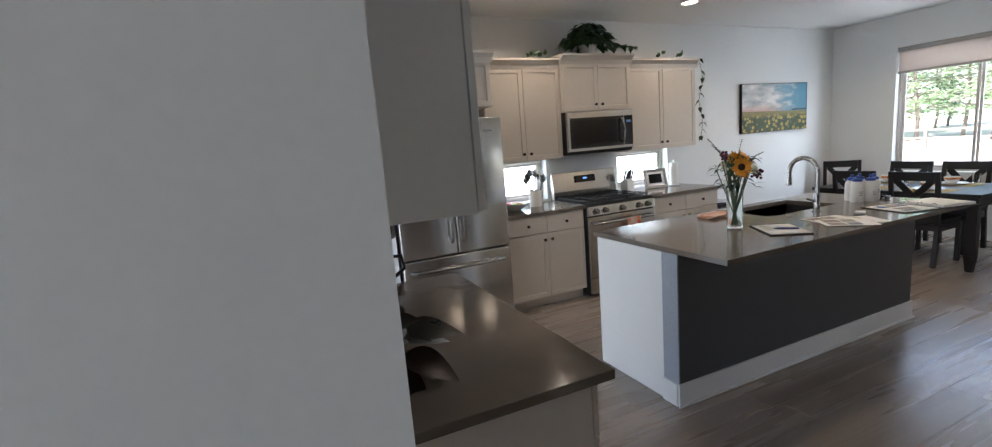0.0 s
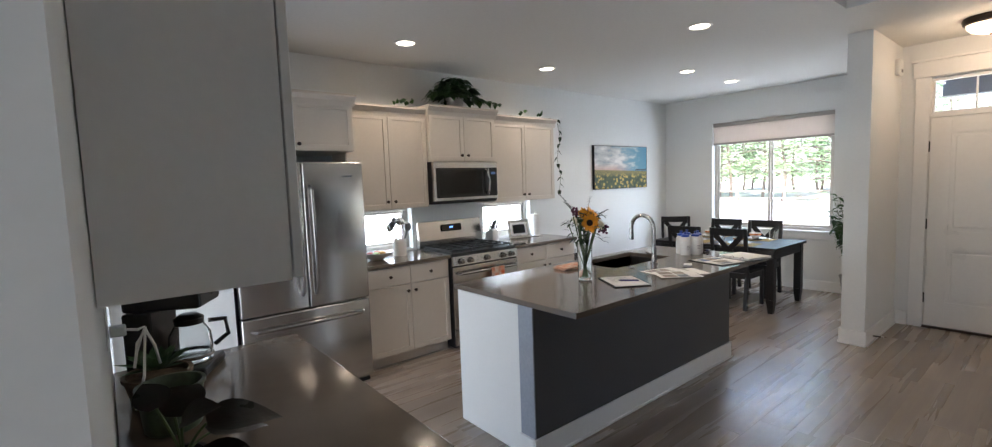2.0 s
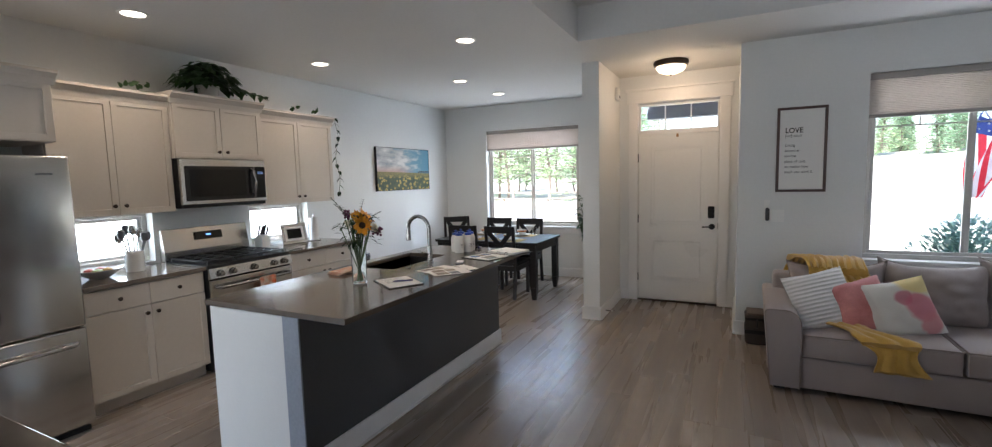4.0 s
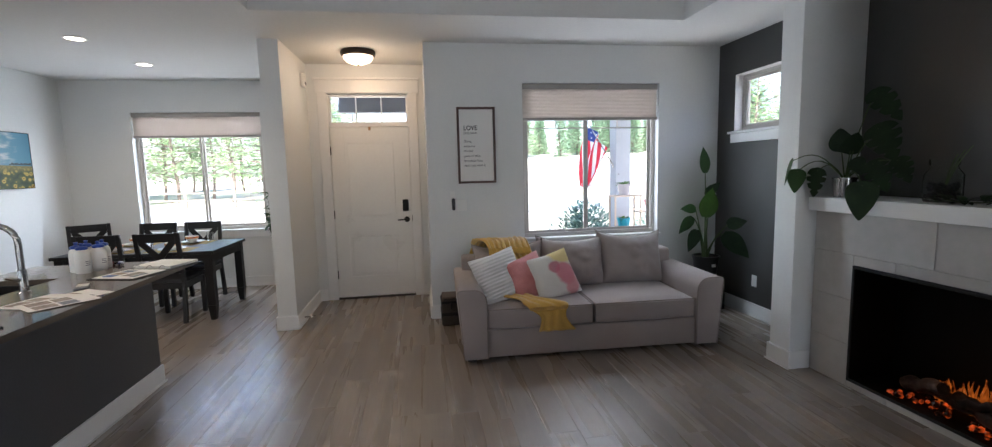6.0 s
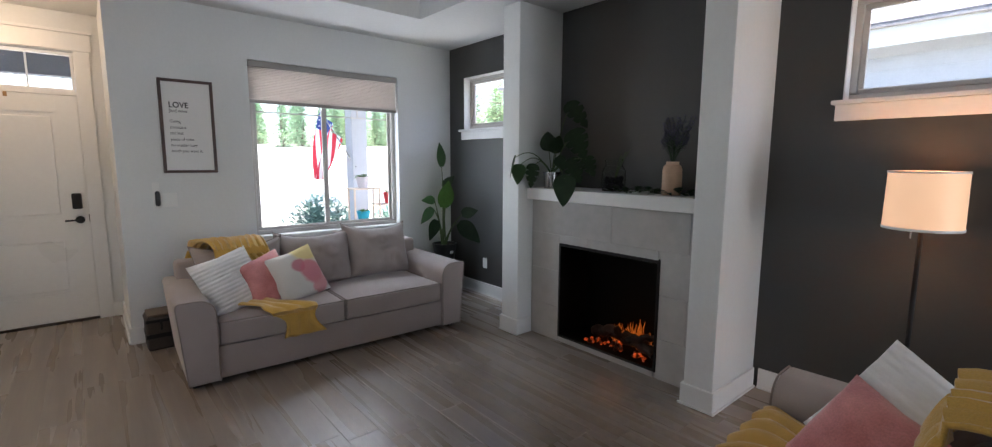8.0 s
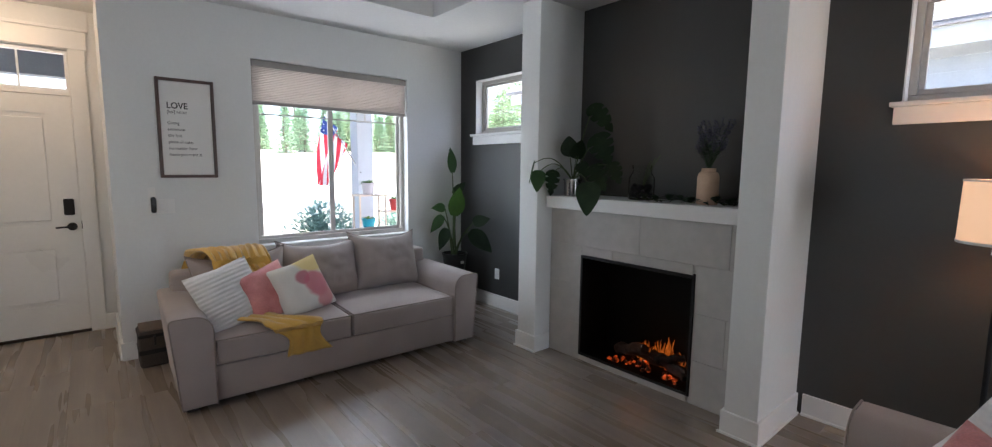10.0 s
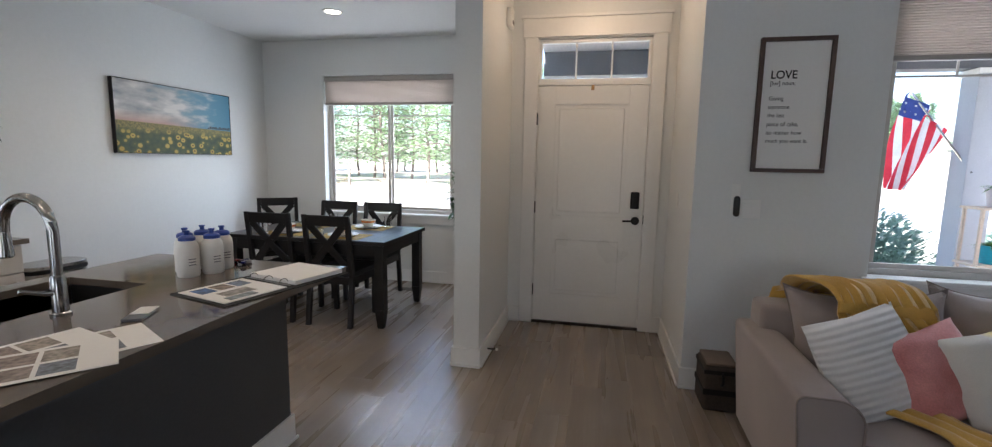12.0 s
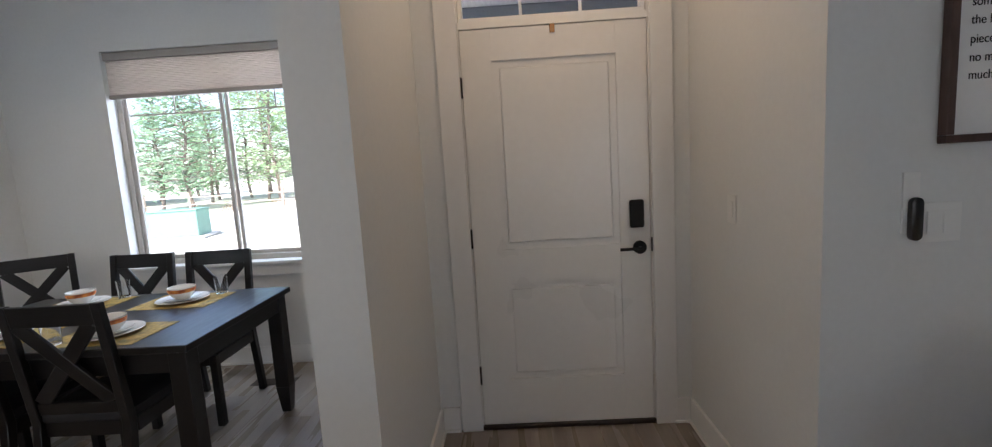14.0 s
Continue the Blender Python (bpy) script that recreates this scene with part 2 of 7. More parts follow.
def outline(pts, axis, t0, t1, bevel=0.0):
    bm = extrude_outline(bmesh.new(), pts, axis, t0, t1)
    if bevel:
        bmesh.ops.bevel(bm, geom=bm.edges[:], offset=bevel, segments=2, profile=0.5, affect="EDGES")
    return bm


def wall(name, axis, p0, p1, a0, a1, z0, z1, holes=(), material=None, label=""):
    """A wall square to axis between planes p0 and p1, with openings (a0, a1, z0, z1)."""
    bm = bmesh.new()
    aa = sorted({a0, a1, *(h[0] for h in holes), *(h[1] for h in holes)})
    zz = sorted({z0, z1, *(h[2] for h in holes), *(h[3] for h in holes)})
    gone = lambda a, z: any(h[0] < a < h[1] and h[2] < z < h[3] for h in holes)  # noqa: E731
    ca, cz = [(aa[i], aa[i + 1]) for i in range(len(aa) - 1)], [(zz[i], zz[i + 1]) for i in range(len(zz) - 1)]
    solid = {(i, k): not gone((ca[i][0] + ca[i][1]) / 2, (cz[k][0] + cz[k][1]) / 2) for i in range(len(ca)) for k in range(len(cz))}
    pt = (lambda p, a, z: (p, a, z)) if axis == "x" else (lambda p, a, z: (a, p, z))

    def quad(*q):
        bm.faces.new([bm.verts.new(pt(*c)) for c in q])
    for (i, k), s in solid.items():
        if not s:
            continue
        (l, r), (b, t) = ca[i], cz[k]
        quad((p0, l, b), (p0, r, b), (p0, r, t), (p0, l, t))
        quad((p1, l, b), (p1, l, t), (p1, r, t), (p1, r, b))
        if not solid.get((i - 1, k)):
            quad((p0, l, b), (p0, l, t), (p1, l, t), (p1, l, b))
        if not solid.get((i + 1, k)):
            quad((p0, r, b), (p1, r, b), (p1, r, t), (p0, r, t))
        if not solid.get((i, k - 1)):
            quad((p0, l, b), (p1, l, b), (p1, r, b), (p0, r, b))
        if not solid.get((i, k + 1)):
            quad((p0, l, t), (p0, r, t), (p1, r, t), (p1, l, t))
    bmesh.ops.remove_doubles(bm, verts=bm.verts[:], dist=1e-5)
    bmesh.ops.recalc_face_normals(bm, faces=bm.faces[:])
    return tagged(part(name, bm, material or M_WALL), label, "wall", kind="structure")


# ---- structure ----
H = 2.765           # ceiling height
KY, DX, LX, EX = 5.12, 7.60, 5.53, 6.54   # kitchen wall, dining wall, living wall, entry door wall
FY = -2.57          # charcoal wall
WIN_L = (-1.88, -0.40, 0.79, 2.38)
WIN_D = (2.75, 4.335, 0.79, 2.36)
WIN_S = ((4.36, 5.255, 1.845, 2.42), (0.735, 1.63, 1.845, 2.42))
WIN_B = ((2.05, 2.79, 0.935, 1.365), (3.725, 4.475, 0.935, 1.365))

wall("wall_living", "x", LX, LX + 0.17, FY, 0.58, 0, H, [WIN_L], label="white painted living room wall round a window")
wall("wall_entry_side", "y", 0.41, 0.58, LX + 0.17, EX, 0, H, label="white painted side wall of the entry")
wall("wall_entry", "x", EX, EX + 0.17, 0.43, 2.09, 0, H, [(0.755, 1.70, 0.0, 2.43)], label="white painted wall round the front door")
wall("wall_partition", "y", 1.905, 2.085, 5.49, EX, 0, H, label="white painted partition between entry and dining corner")
wall("wall_dining_side", "y", 1.905, 2.085, EX + 0.17, DX + 0.17, 0, H, label="white painted side wall of the dining corner")
wall("wall_dining", "x", DX, DX + 0.17, 2.085, KY, 0, H, [WIN_D], label="white painted dining wall round a wide window")
wall("wall_kitchen", "y", KY, KY + 0.17, 0.14, DX + 0.17, 0, H, WIN_B, label="white painted kitchen wall with low windows")
wall("wall_fireplace", "y", FY - 0.17, FY, -4.17, LX + 0.17, 0, H, WIN_S, M_DARK, label="charcoal painted wall behind the fireplace")
# the opening is added, out of view, to hold the aisle fill lamp
wall("wall_pantry", "x", 0.14, 0.31, 1.25, KY, 0, H, [(3.15, 4.21, 0.03, 2.08)], label="white painted wall behind the coffee counter")
wall("wall_closet", "y", 4.37, KY - 0.001, 0.3105, 0.972, 0, H, label="white painted closet wall beside the refrigerator")
wall("wall_hall", "y", 1.25, 1.42, -4.17, 0.14, 0, H, label="white textured hall wall")
# closing wall out of view; its opening is added to let fill light in
wall("wall_back", "x", -4.17, -4.0, FY, 1.25, 0, H, [(-2.0, -0.5, 0.05, 2.15)], label="white painted back wall, unseen, with an added opening for fill light")

# ceiling with a raised tray
TX0, TX1, TY0, TY1, TD = -2.6, 4.68, -1.66, 1.89, 0.30
bm = bmesh.new()
for x0, y0, x1, y1 in ((-4.3, FY - 0.3, TX0, KY + 0.3), (TX1, FY - 0.3, DX + 0.3, KY + 0.3), (TX0, FY - 0.3, TX1, TY0), (TX0, TY1, TX1, KY + 0.3)):
    box(bm, x0, y0, H, x1, y1, H + TD + 0.1)
box(bm, TX0 - 0.1, TY0 - 0.1, H + TD, TX1 + 0.1, TY1 + 0.1, H + TD + 0.12)
tagged(part("ceiling", bm, M_CEIL), "white textured ceiling with a raised tray", "ceiling", kind="structure")

# roof over the porch and eaves, outside
M_SIDING = mat("grey_siding", (0.42, 0.45, 0.50), 0.7, vary=0.03, bump=0.03)
M_SOFFIT = mat("porch_boards", (0.58, 0.54, 0.52), 0.7, vary=0.08, stretch=(1, 12, 1))
porch = thing("porch_roof", (6.8, -0.2, 2.72), "shaded porch roof over the front door", "porch", kind="structure")
bm = cube(-1.09, -3.0, 0.0, 1.75, 0.60, 0.06)
box(bm, -0.08, 0.6005, 0.0, 1.75, 2.05, 0.06)
part("soffit", bm, M_SOFFIT, porch)
part("beam", cube(1.55, -3.0, -0.28, 1.75, 2.05, -0.004), mat("beam_paint", (0.16, 0.165, 0.18), 0.6), porch)

# ground outside, one sheet to the horizon
M_GROUND = mat("dry_sandy_ground", (0.52, 0.49, 0.42), 0.95, vary=0.16, scale=0.35, grain=6, bump=0.5, bump_dist=0.05, hue=(0.45, 0.44, 0.34))
bm = bmesh.new()
bmesh.ops.create_grid(bm, x_segments=180, y_segments=180, size=900)


def rise(x, y):
    """Height of the ground: flat by the house, a broad bank beyond the meadow."""
    hill = min(1.0, max(0.0, (6 - y) / 18))
    return -0.32 + (0.012 + 0.14 * hill) * min(26.0, max(0.0, x - 40))


for v in bm.verts:
    v.co.z = rise(v.co.x, v.co.y) + 0.6 * noise.noise(v.co * 0.02) * min(1, max(0.0, (v.co - Vector((3, 1, 0))).length / 90 - 0.8))
tagged(part("ground", bm, M_GROUND), "dry pale sandy ground with scattered grass", "ground", kind="structure")

# baseboards
BH, BT = 0.135, 0.015


def baseboard(x0, y0, x1, y1, nx, ny):
    """A board along a wall foot whose face looks towards (nx, ny)."""
    bm = bmesh.new()
    if nx:
        box(bm, x0, y0, 0, x0 + nx * BT, y1, BH, bevel=0.004)
        box(bm, x0 + nx * BT, y0, 0, x0 + nx * (BT + 0.011), y1, 0.016, bevel=0.004)
    else:
        box(bm, x0, y0, 0, x1, y0 + ny * BT, BH, bevel=0.004)
        box(bm, x0, y0 + ny * BT, 0, x1, y0 + ny * (BT + 0.011), 0.016, bevel=0.004)
    return tagged(part("baseboard", bm, M_TRIM), "white painted baseboard", "baseboard", kind="structure")


baseboard(LX, FY, LX, 0.58 + BT, -1, 0)
baseboard(LX, 0.58, 6.52, 0.58, 0, 1)
baseboard(5.49, 1.905, 6.52, 1.905, 0, -1)
baseboard(5.49, 1.905 - BT, 5.49, 2.085 + BT, -1, 0)
baseboard(5.49, 2.085, DX, 2.085, 0, 1)
baseboard(DX, 2.085, DX, KY, -1, 0)
baseboard(4.64, KY, DX, KY, 0, -1)
baseboard(3.92, FY, LX, FY, 0, 1)
baseboard(-4.0, FY, 1.955, FY, 0, 1)
baseboard(EX, 0.595, EX, 0.675, -1, 0)
baseboard(EX, 1.80, EX, 1.89, -1, 0)
baseboard(-4.0, 1.25, 0.31, 1.25, 0, -1)
baseboard(0.31, 1.235, 0.31, 1.72, 1, 0)
baseboard(0.31, 3.02, 0.31, 3.14, 1, 0)

# front door
door = thing("door_1", (EX, 1.2265, 0), "closed white two-panel front door with black hardware", "door", kind="structure")
bm = cube(0.018, -0.449, 0.022, 0.055, 0.449, 2.05, bevel=0.002)
part("slab", bm, M_DOOR, door)
bm = bmesh.new()
for y0, y1, z0, z1 in ((-0.449, -0.30, 0.022, 2.05), (0.30, 0.449, 0.022, 2.05), (-0.2995, 0.2995, 1.90, 2.05), (-0.2995, 0.2995, 0.79, 0.965), (-0.2995, 0.2995, 0.022, 0.27)):
    box(bm, 0.008, y0, z0, 0.0175, y1, z1)
part("door_frame_skin", bm, M_DOOR, door)
for z0, z1 in ((0.965, 1.90), (0.27, 0.79)):
    bm = cube(0.0085, -0.265, z0 + 0.035, 0.0178, 0.265, z1 - 0.035, bevel=0.007, seg=2)
    part("door_panel", bm, M_DOOR, door)
for z in (0.30, 1.03, 1.78):
    h = part("hinge", cube(-0.004, 0.448, z - 0.05, 0.012, 0.462, z + 0.05, bevel=0.003), M_BLACKM, door, "black steel hinge")
part("keypad_lock", cube(-0.022, -0.415, 1.045, 0.0078, -0.345, 1.185, bevel=0.01, seg=3), M_BLACKM, door, "black keypad lock")
lever = part("door_handle", turned([(0, -0.014), (0.033, -0.014), (0.034, -0.002), (0.03, 0.0)], 24, m=pose(-0.006, -0.39, 0.945, 0, 90, 0)), M_BLACKM, door, "black lever handle", smooth=True)
part("lever", piped([(-0.02, -0.39, 0.945), (-0.05, -0.385, 0.945), (-0.052, -0.34, 0.945), (-0.05, -0.285, 0.943)], 0.008), M_BLACKM, lever, smooth=True)
part("threshold", cube(-0.012, -0.475, 0, 0.09, 0.475, 0.021, bevel=0.004), M_BRONZE, door, "dark bronze threshold")
part("latch_plate", cube(-0.003, -0.462, 0.92, 0.01, -0.452, 0.99), M_BLACKM, door)
part("hook", cube(-0.006, -0.012, 2.012, 0.0078, 0.012, 2.052, bevel=0.003), mat("brass_hook", (0.35, 0.2, 0.09), 0.4, 0.6), door, "small brass hook")
part("jamb", outline([(-0.4715, 0.0), (-0.4515, 0.0), (-0.4515, 2.054), (0.4515, 2.054), (0.4515, 0.0), (0.4715, 0.0), (0.4715, 2.085), (-0.4715, 2.085)], "x", 0.062, 0.165), M_DOOR, door)
bm = bmesh.new()
for y0, y1, z0, z1 in ((-0.4715, -0.452, 0.022, 2.426), (0.452, 0.4715, 0.022, 2.426), (-0.4515, 0.4515, 2.053, 2.085)):
    box(bm, 0.001, y0, z0, 0.0615, y1, z1)
part("jamb_liner", bm, M_DOOR, door)
bm = bmesh.new()
box(bm, -0.02, -0.565, 0, -0.0005, -0.457, 2.4375, bevel=0.003)
box(bm, -0.02, 0.457, 0, -0.0005, 0.565, 2.4375, bevel=0.003)
part("side_casing", bm, M_TRIM, door)
bm = bmesh.new()
for y0, y1, z0, z1 in ((-0.4515, -0.437, 0.022, 2.0525), (0.437, 0.4515, 0.022, 2.0525), (-0.4365, 0.4365, 2.038, 2.0525)):
    box(bm, 0.0555, y0, z0, 0.075, y1, z1)
part("stop_bead", bm, M_DOOR, door)
part("head_casing", cube(-0.026, -0.585, 2.438, -0.0005, 0.585, 2.585, bevel=0.003), M_TRIM, door)
part("head_cap", cube(-0.04, -0.60, 2.586, -0.0005, 0.60, 2.612, bevel=0.004), M_TRIM, door)

# transom over the door
tr = thing("window_3", (EX, 1.2265, 2.085), "three-light transom window over the front door", "window", kind="structure")
bm = bmesh.new()
for y0, y1, z0, z1 in ((-0.4510, 0.4510, 0.002, 0.026), (-0.4510, 0.4510, 0.314, 0.338), (-0.4510, -0.430, 0.027, 0.313), (0.430, 0.4510, 0.027, 0.313)):
    box(bm, 0.03, y0, z0, 0.08, y1, z1, bevel=0.002)
part("window_frame", bm, M_TRIM, tr)
for y in (-0.145, 0.145):
    part("muntin", cube(0.045, y - 0.007, 0.027, 0.057, y + 0.007, 0.313), M_TRIM, tr)
for y0, y1 in ((-0.43, -0.153), (-0.137, 0.137), (0.153, 0.43)):
    o = part("pane", cube(0.06, y0, 0.027, 0.064, y1, 0.313), M_GLASS, tr)
    o.visible_shadow = False


def slider_window(name, m, w, h, label, bar=None, sill=True, mid=0.0, split=True):
    """A sliding window in an opening w by h: local y points out of the house, x along the wall, 0 at the middle of the opening's foot."""
    win = thing(name, m, label, "window", kind="structure")
    d0, d1, f = 0.085, 0.150, 0.042
    bm = bmesh.new()
    for x0, x1, z0, z1 in ((-w / 2, w / 2, 0, f), (-w / 2, w / 2, h - f, h), (-w / 2, -w / 2 + f, f, h - f), (w / 2 - f, w / 2, f, h - f)):
        box(bm, x0 + 0.001, d0, z0 + 0.001, x1 - 0.001, d1, z1 - 0.001, bevel=0.004)
    part("window_frame", bm, M_VINYL, win)
    spans = ((-w / 2 + f, mid), (mid, w / 2 - f)) if split else ((-w / 2 + f, w / 2 - f),)
    for k, (a, b) in enumerate(spans):
        s, dy = 0.03, 0.022 * k
        bm = bmesh.new()
        for x0, x1, z0, z1 in ((a, b, f, f + s), (a, b, h - f - s, h - f), (a, a + s, f + s, h - f - s), (b - s, b, f + s, h - f - s)):
            box(bm, x0 + 0.001, d0 + 0.012 + dy, z0 + 0.001, x1 - 0.001, d0 + 0.033 + dy, z1 - 0.001, bevel=0.003)
        sash = part("sash", bm, M_VINYL, win)
        g = part("pane", cube(a + s, d0 + 0.02 + dy, f + s, b - s, d0 + 0.024 + dy, h - f - s), M_GLASS, sash)
        g.visible_shadow = False
        if bar:
            bm = cube(a + s, d0 + 0.0262 + dy, bar - 0.006, b - s, d0 + 0.0312 + dy, bar + 0.006)
            box(bm, (a + b) / 2 - 0.006, d0 + 0.0262 + dy, bar + 0.006, (a + b) / 2 + 0.006, d0 + 0.0312 + dy, h - f - s)
            part("muntin", bm, M_VINYL, sash)
    if split:
        part("latch", cube(mid - 0.008, d0 - 0.004, h * 0.47, mid + 0.008, d0 + 0.010, h * 0.47 + 0.07, bevel=0.003), M_VINYL, win)
    if sill:
        part("window_sill", cube(-w / 2 - 0.035, -0.03, -0.024, w / 2 + 0.035, d0 - 0.001, 0.003, bevel=0.005), M_TRIM, win)
        part("apron", cube(-w / 2 - 0.02, -0.016, -0.105, w / 2 + 0.02, -0.0005, -0.025, bevel=0.003), M_TRIM, win)
    return win


LW, LH = WIN_L[1] - WIN_L[0], WIN_L[3] - WIN_L[2]
DW, DH = WIN_D[1] - WIN_D[0], WIN_D[3] - WIN_D[2]
slider_window("window_1", pose(LX, sum(WIN_L[:2]) / 2, WIN_L[2], 0, 0, -90), LW, LH, "wide sliding window with tan vinyl frame behind the sofa", bar=1.145, mid=-0.035)
slider_window("window_2", pose(DX, sum(WIN_D[:2]) / 2, WIN_D[2], 0, 0, -90), DW, DH, "wide sliding window with tan vinyl frame in the dining corner", bar=1.13)
for k, w in enumerate(WIN_S):
    o = slider_window("window_4" if k == 0 else "window_5", pose((w[0] + w[1]) / 2, FY, w[2], 0, 0, 180), w[1] - w[0], w[3] - w[2], "small high window in the charcoal wall", sill=False, split=False)
    part("window_sill", cube(-0.49, -0.05, -0.022, 0.49, 0.084, 0.002, bevel=0.004), M_TRIM, o)
    part("apron", cube(-0.475, -0.02, -0.112, 0.475, -0.0005, -0.023, bevel=0.003), M_TRIM, o)
    bm = bmesh.new()
    for x0, x1, z0, z1 in ((-0.447, -0.440, 0.003, 0.573), (0.440, 0.447, 0.003, 0.573), (-0.4395, 0.4395, 0.567, 0.5735)):
        box(bm, x0, 0.001, z0, x1, 0.084, z1)
    part("reveal", bm, M_TRIM, o)
for k, w in enumerate(WIN_B):
    slider_window("window_6" if k == 0 else "window_7", pose((w[0] + w[1]) / 2, KY, w[2]), w[1] - w[0], w[3] - w[2], "low backsplash window between counter and cabinets", sill=False, split=False)


def cell_shade(m, w, drop, label):
    """A cellular shade drawn up to the window's head; local z = 0 at its top."""
    sh = thing("cellular_shade", m, label, "window shade", group="cellular shades")
    part("headrail", cube(-w / 2, -0.022, -0.055, w / 2, 0.028, 0, bevel=0.004), M_SHADERAIL, sh)
    n = 20
    step = (drop - 0.055 - 0.03) / n
    pts = []
    for i in range(n):
        z = -0.055 - i * step
        pts += [(0.0, z), (-0.007, z - step / 2)]
    pts.append((0.0, -0.055 - n * step))
    back = [(0.008 - (a - 0.0), z) for a, z in reversed(pts)]
    part("fabric", outline(pts + back, "x", -w / 2 + 0.004, w / 2 - 0.004), M_SHADE, sh)
    part("bottom_rail", cube(-w / 2 + 0.003, -0.016, -drop, w / 2 - 0.003, 0.018, -drop + 0.0295, bevel=0.004), M_SHADERAIL, sh)
    return sh


cell_shade(pose(LX + 0.034, sum(WIN_L[:2]) / 2, WIN_L[3] - 0.003, 0, 0, -90), LW - 0.012, 0.372, "grey-beige cellular shade drawn up over the sofa window")
cell_shade(pose(DX + 0.034, sum(WIN_D[:2]) / 2, WIN_D[3] - 0.003, 0, 0, -90), DW - 0.012, 0.325, "grey-beige cellular shade drawn up over the dining window")

# ---- fireplace ----
fire = thing("fireplace", (2.935, FY + 0.002, 0), "electric fireplace with grey tile and white columns", "fireplace")
CW = ((0.765, 0.965), (-0.945, -0.765))
for k, (a, b) in enumerate(CW):
    part("column", cube(a, 0, 0, b, 0.585, H - 0.003, bevel=0.004), M_WALL, fire, "white painted column")
    bm = bmesh.new()
    box(bm, a - BT, 0.5852, 0, b + BT, 0.5852 + BT, BH, bevel=0.004)
    box(bm, a - BT - 0.011, 0.6005, 0, b + BT + 0.011, 0.611, 0.016, bevel=0.004)
    if k == 0:
        box(bm, b + 0.0003, BT, 0, b + BT, 0.585, BH, bevel=0.004)
        box(bm, a - BT, 0.425, 0, a - 0.0003, 0.585, BH, bevel=0.004)
    else:
        box(bm, a - BT, BT, 0, a - 0.0003, 0.585, BH, bevel=0.004)
        box(bm, b + 0.0003, 0.425, 0, b + BT, 0.585, BH, bevel=0.004)
        box(bm, a - BT - 0.011, BT, 0, a - BT - 0.0005, 0.60, 0.016, bevel=0.004)
    part("plinth", bm, M_TRIM, fire)
part("mantel_shelf", cube(-0.763, 0.001, 1.178, 0.763, 0.485, 1.272, bevel=0.004), M_TRIM, fire, "thick white mantel shelf")
part("recess_back", cube(-0.763, 0.0005, 1.2728, 0.763, 0.085, H - 0.003), M_DARK, fire, "charcoal painted recess")
FB = (-0.465, 0.441, 0.046, 0.829)
bm = bmesh.new()
box(bm, -0.763, 0.001, 0, FB[0] - 0.012, 0.408, 1.176)
box(bm, FB[1] + 0.012, 0.001, 0, 0.763, 0.408, 1.176)
box(bm, FB[0] - 0.0115, 0.001, FB[3] + 0.012, FB[1] + 0.0115, 0.408, 1.176)
box(bm, FB[0] - 0.0115, 0.001, 0, FB[1] + 0.0115, 0.408, FB[2] - 0.012)
part("surround", bm, mat("grout", (0.43, 0.415, 0.395), 0.85), fire)
TILE_ROWS = (0.0, 0.29, 0.595, 0.90, 1.176)
TILE_COLS = (-0.763, -0.45, 0.16, 0.763)
for i in range(4):
    for k in range(3):
        off = 0.0 if i % 2 == 0 else -0.22
        x0, x1 = TILE_COLS[k] + (off if k else 0), TILE_COLS[k + 1] + (off if k < 2 else 0)
        z0, z1 = TILE_ROWS[i], TILE_ROWS[i + 1]
        pieces = []
        lo, hi, bt, tp = FB[0] - 0.003, FB[1] + 0.003, FB[2] - 0.003, FB[3] + 0.003
        if x1 <= lo or x0 >= hi or z1 <= bt or z0 >= tp:
            pieces.append((x0, x1, z0, z1))
        else:
            if x0 < lo:
                pieces.append((x0, lo, z0, z1))
            if x1 > hi:
                pieces.append((hi, x1, z0, z1))
            a, b = max(x0, lo), min(x1, hi)
            if z0 < bt:
                pieces.append((a, b, z0, bt))
            if z1 > tp:
                pieces.append((a, b, tp, z1))
        for a, b, c, d in pieces:
            if b - a > 0.02 and d - c > 0.02:
                part("tile", cube(a + 0.0012, 0.4084, c + 0.0012, b - 0.0012, 0.418, d - 0.0012, bevel=0.0015, seg=1), M_TILE, fire)

insert = thing("electric_fire_insert", (2.935, FY + 0.002, 0), "black electric fire with glowing orange flames and logs", "fireplace insert")
fx0, fx1, fz0, fz1 = FB
M_FBOX = mat("firebox_black", (0.003, 0.003, 0.003), 0.7, vary=0.05, spec=0.15)
bm = cube(fx0, 0.06, fz0, fx1, 0.415, fz1)
bm.normal_update()
bmesh.ops.delete(bm, geom=[f for f in bm.faces if f.normal.y > 0.9], context="FACES_ONLY")
bmesh.ops.reverse_faces(bm, faces=list(bm.faces))
part("firebox", bm, M_FBOX, insert)
bm = bmesh.new()
for a, b, c, d in ((fx0 - 0.002, fx1 + 0.002, fz0 - 0.002, fz0 + 0.018), (fx0 - 0.002, fx1 + 0.002, fz1 - 0.018, fz1 + 0.002), (fx0 - 0.002, fx0 + 0.016, fz0 + 0.0185, fz1 - 0.0185), (fx1 - 0.016, fx1 + 0.002, fz0 + 0.0185, fz1 - 0.0185)):
    box(bm, a, 0.4155, c, b, 0.424, d, bevel=0.002)
part("trim_frame", bm, M_BLACKM, insert)
# log set, embers and flames
M_LOG = mat("charred_log", (0.035, 0.02, 0.014), 0.9, vary=0.5, scale=9, grain=30, bump=0.8, bump_dist=0.01)


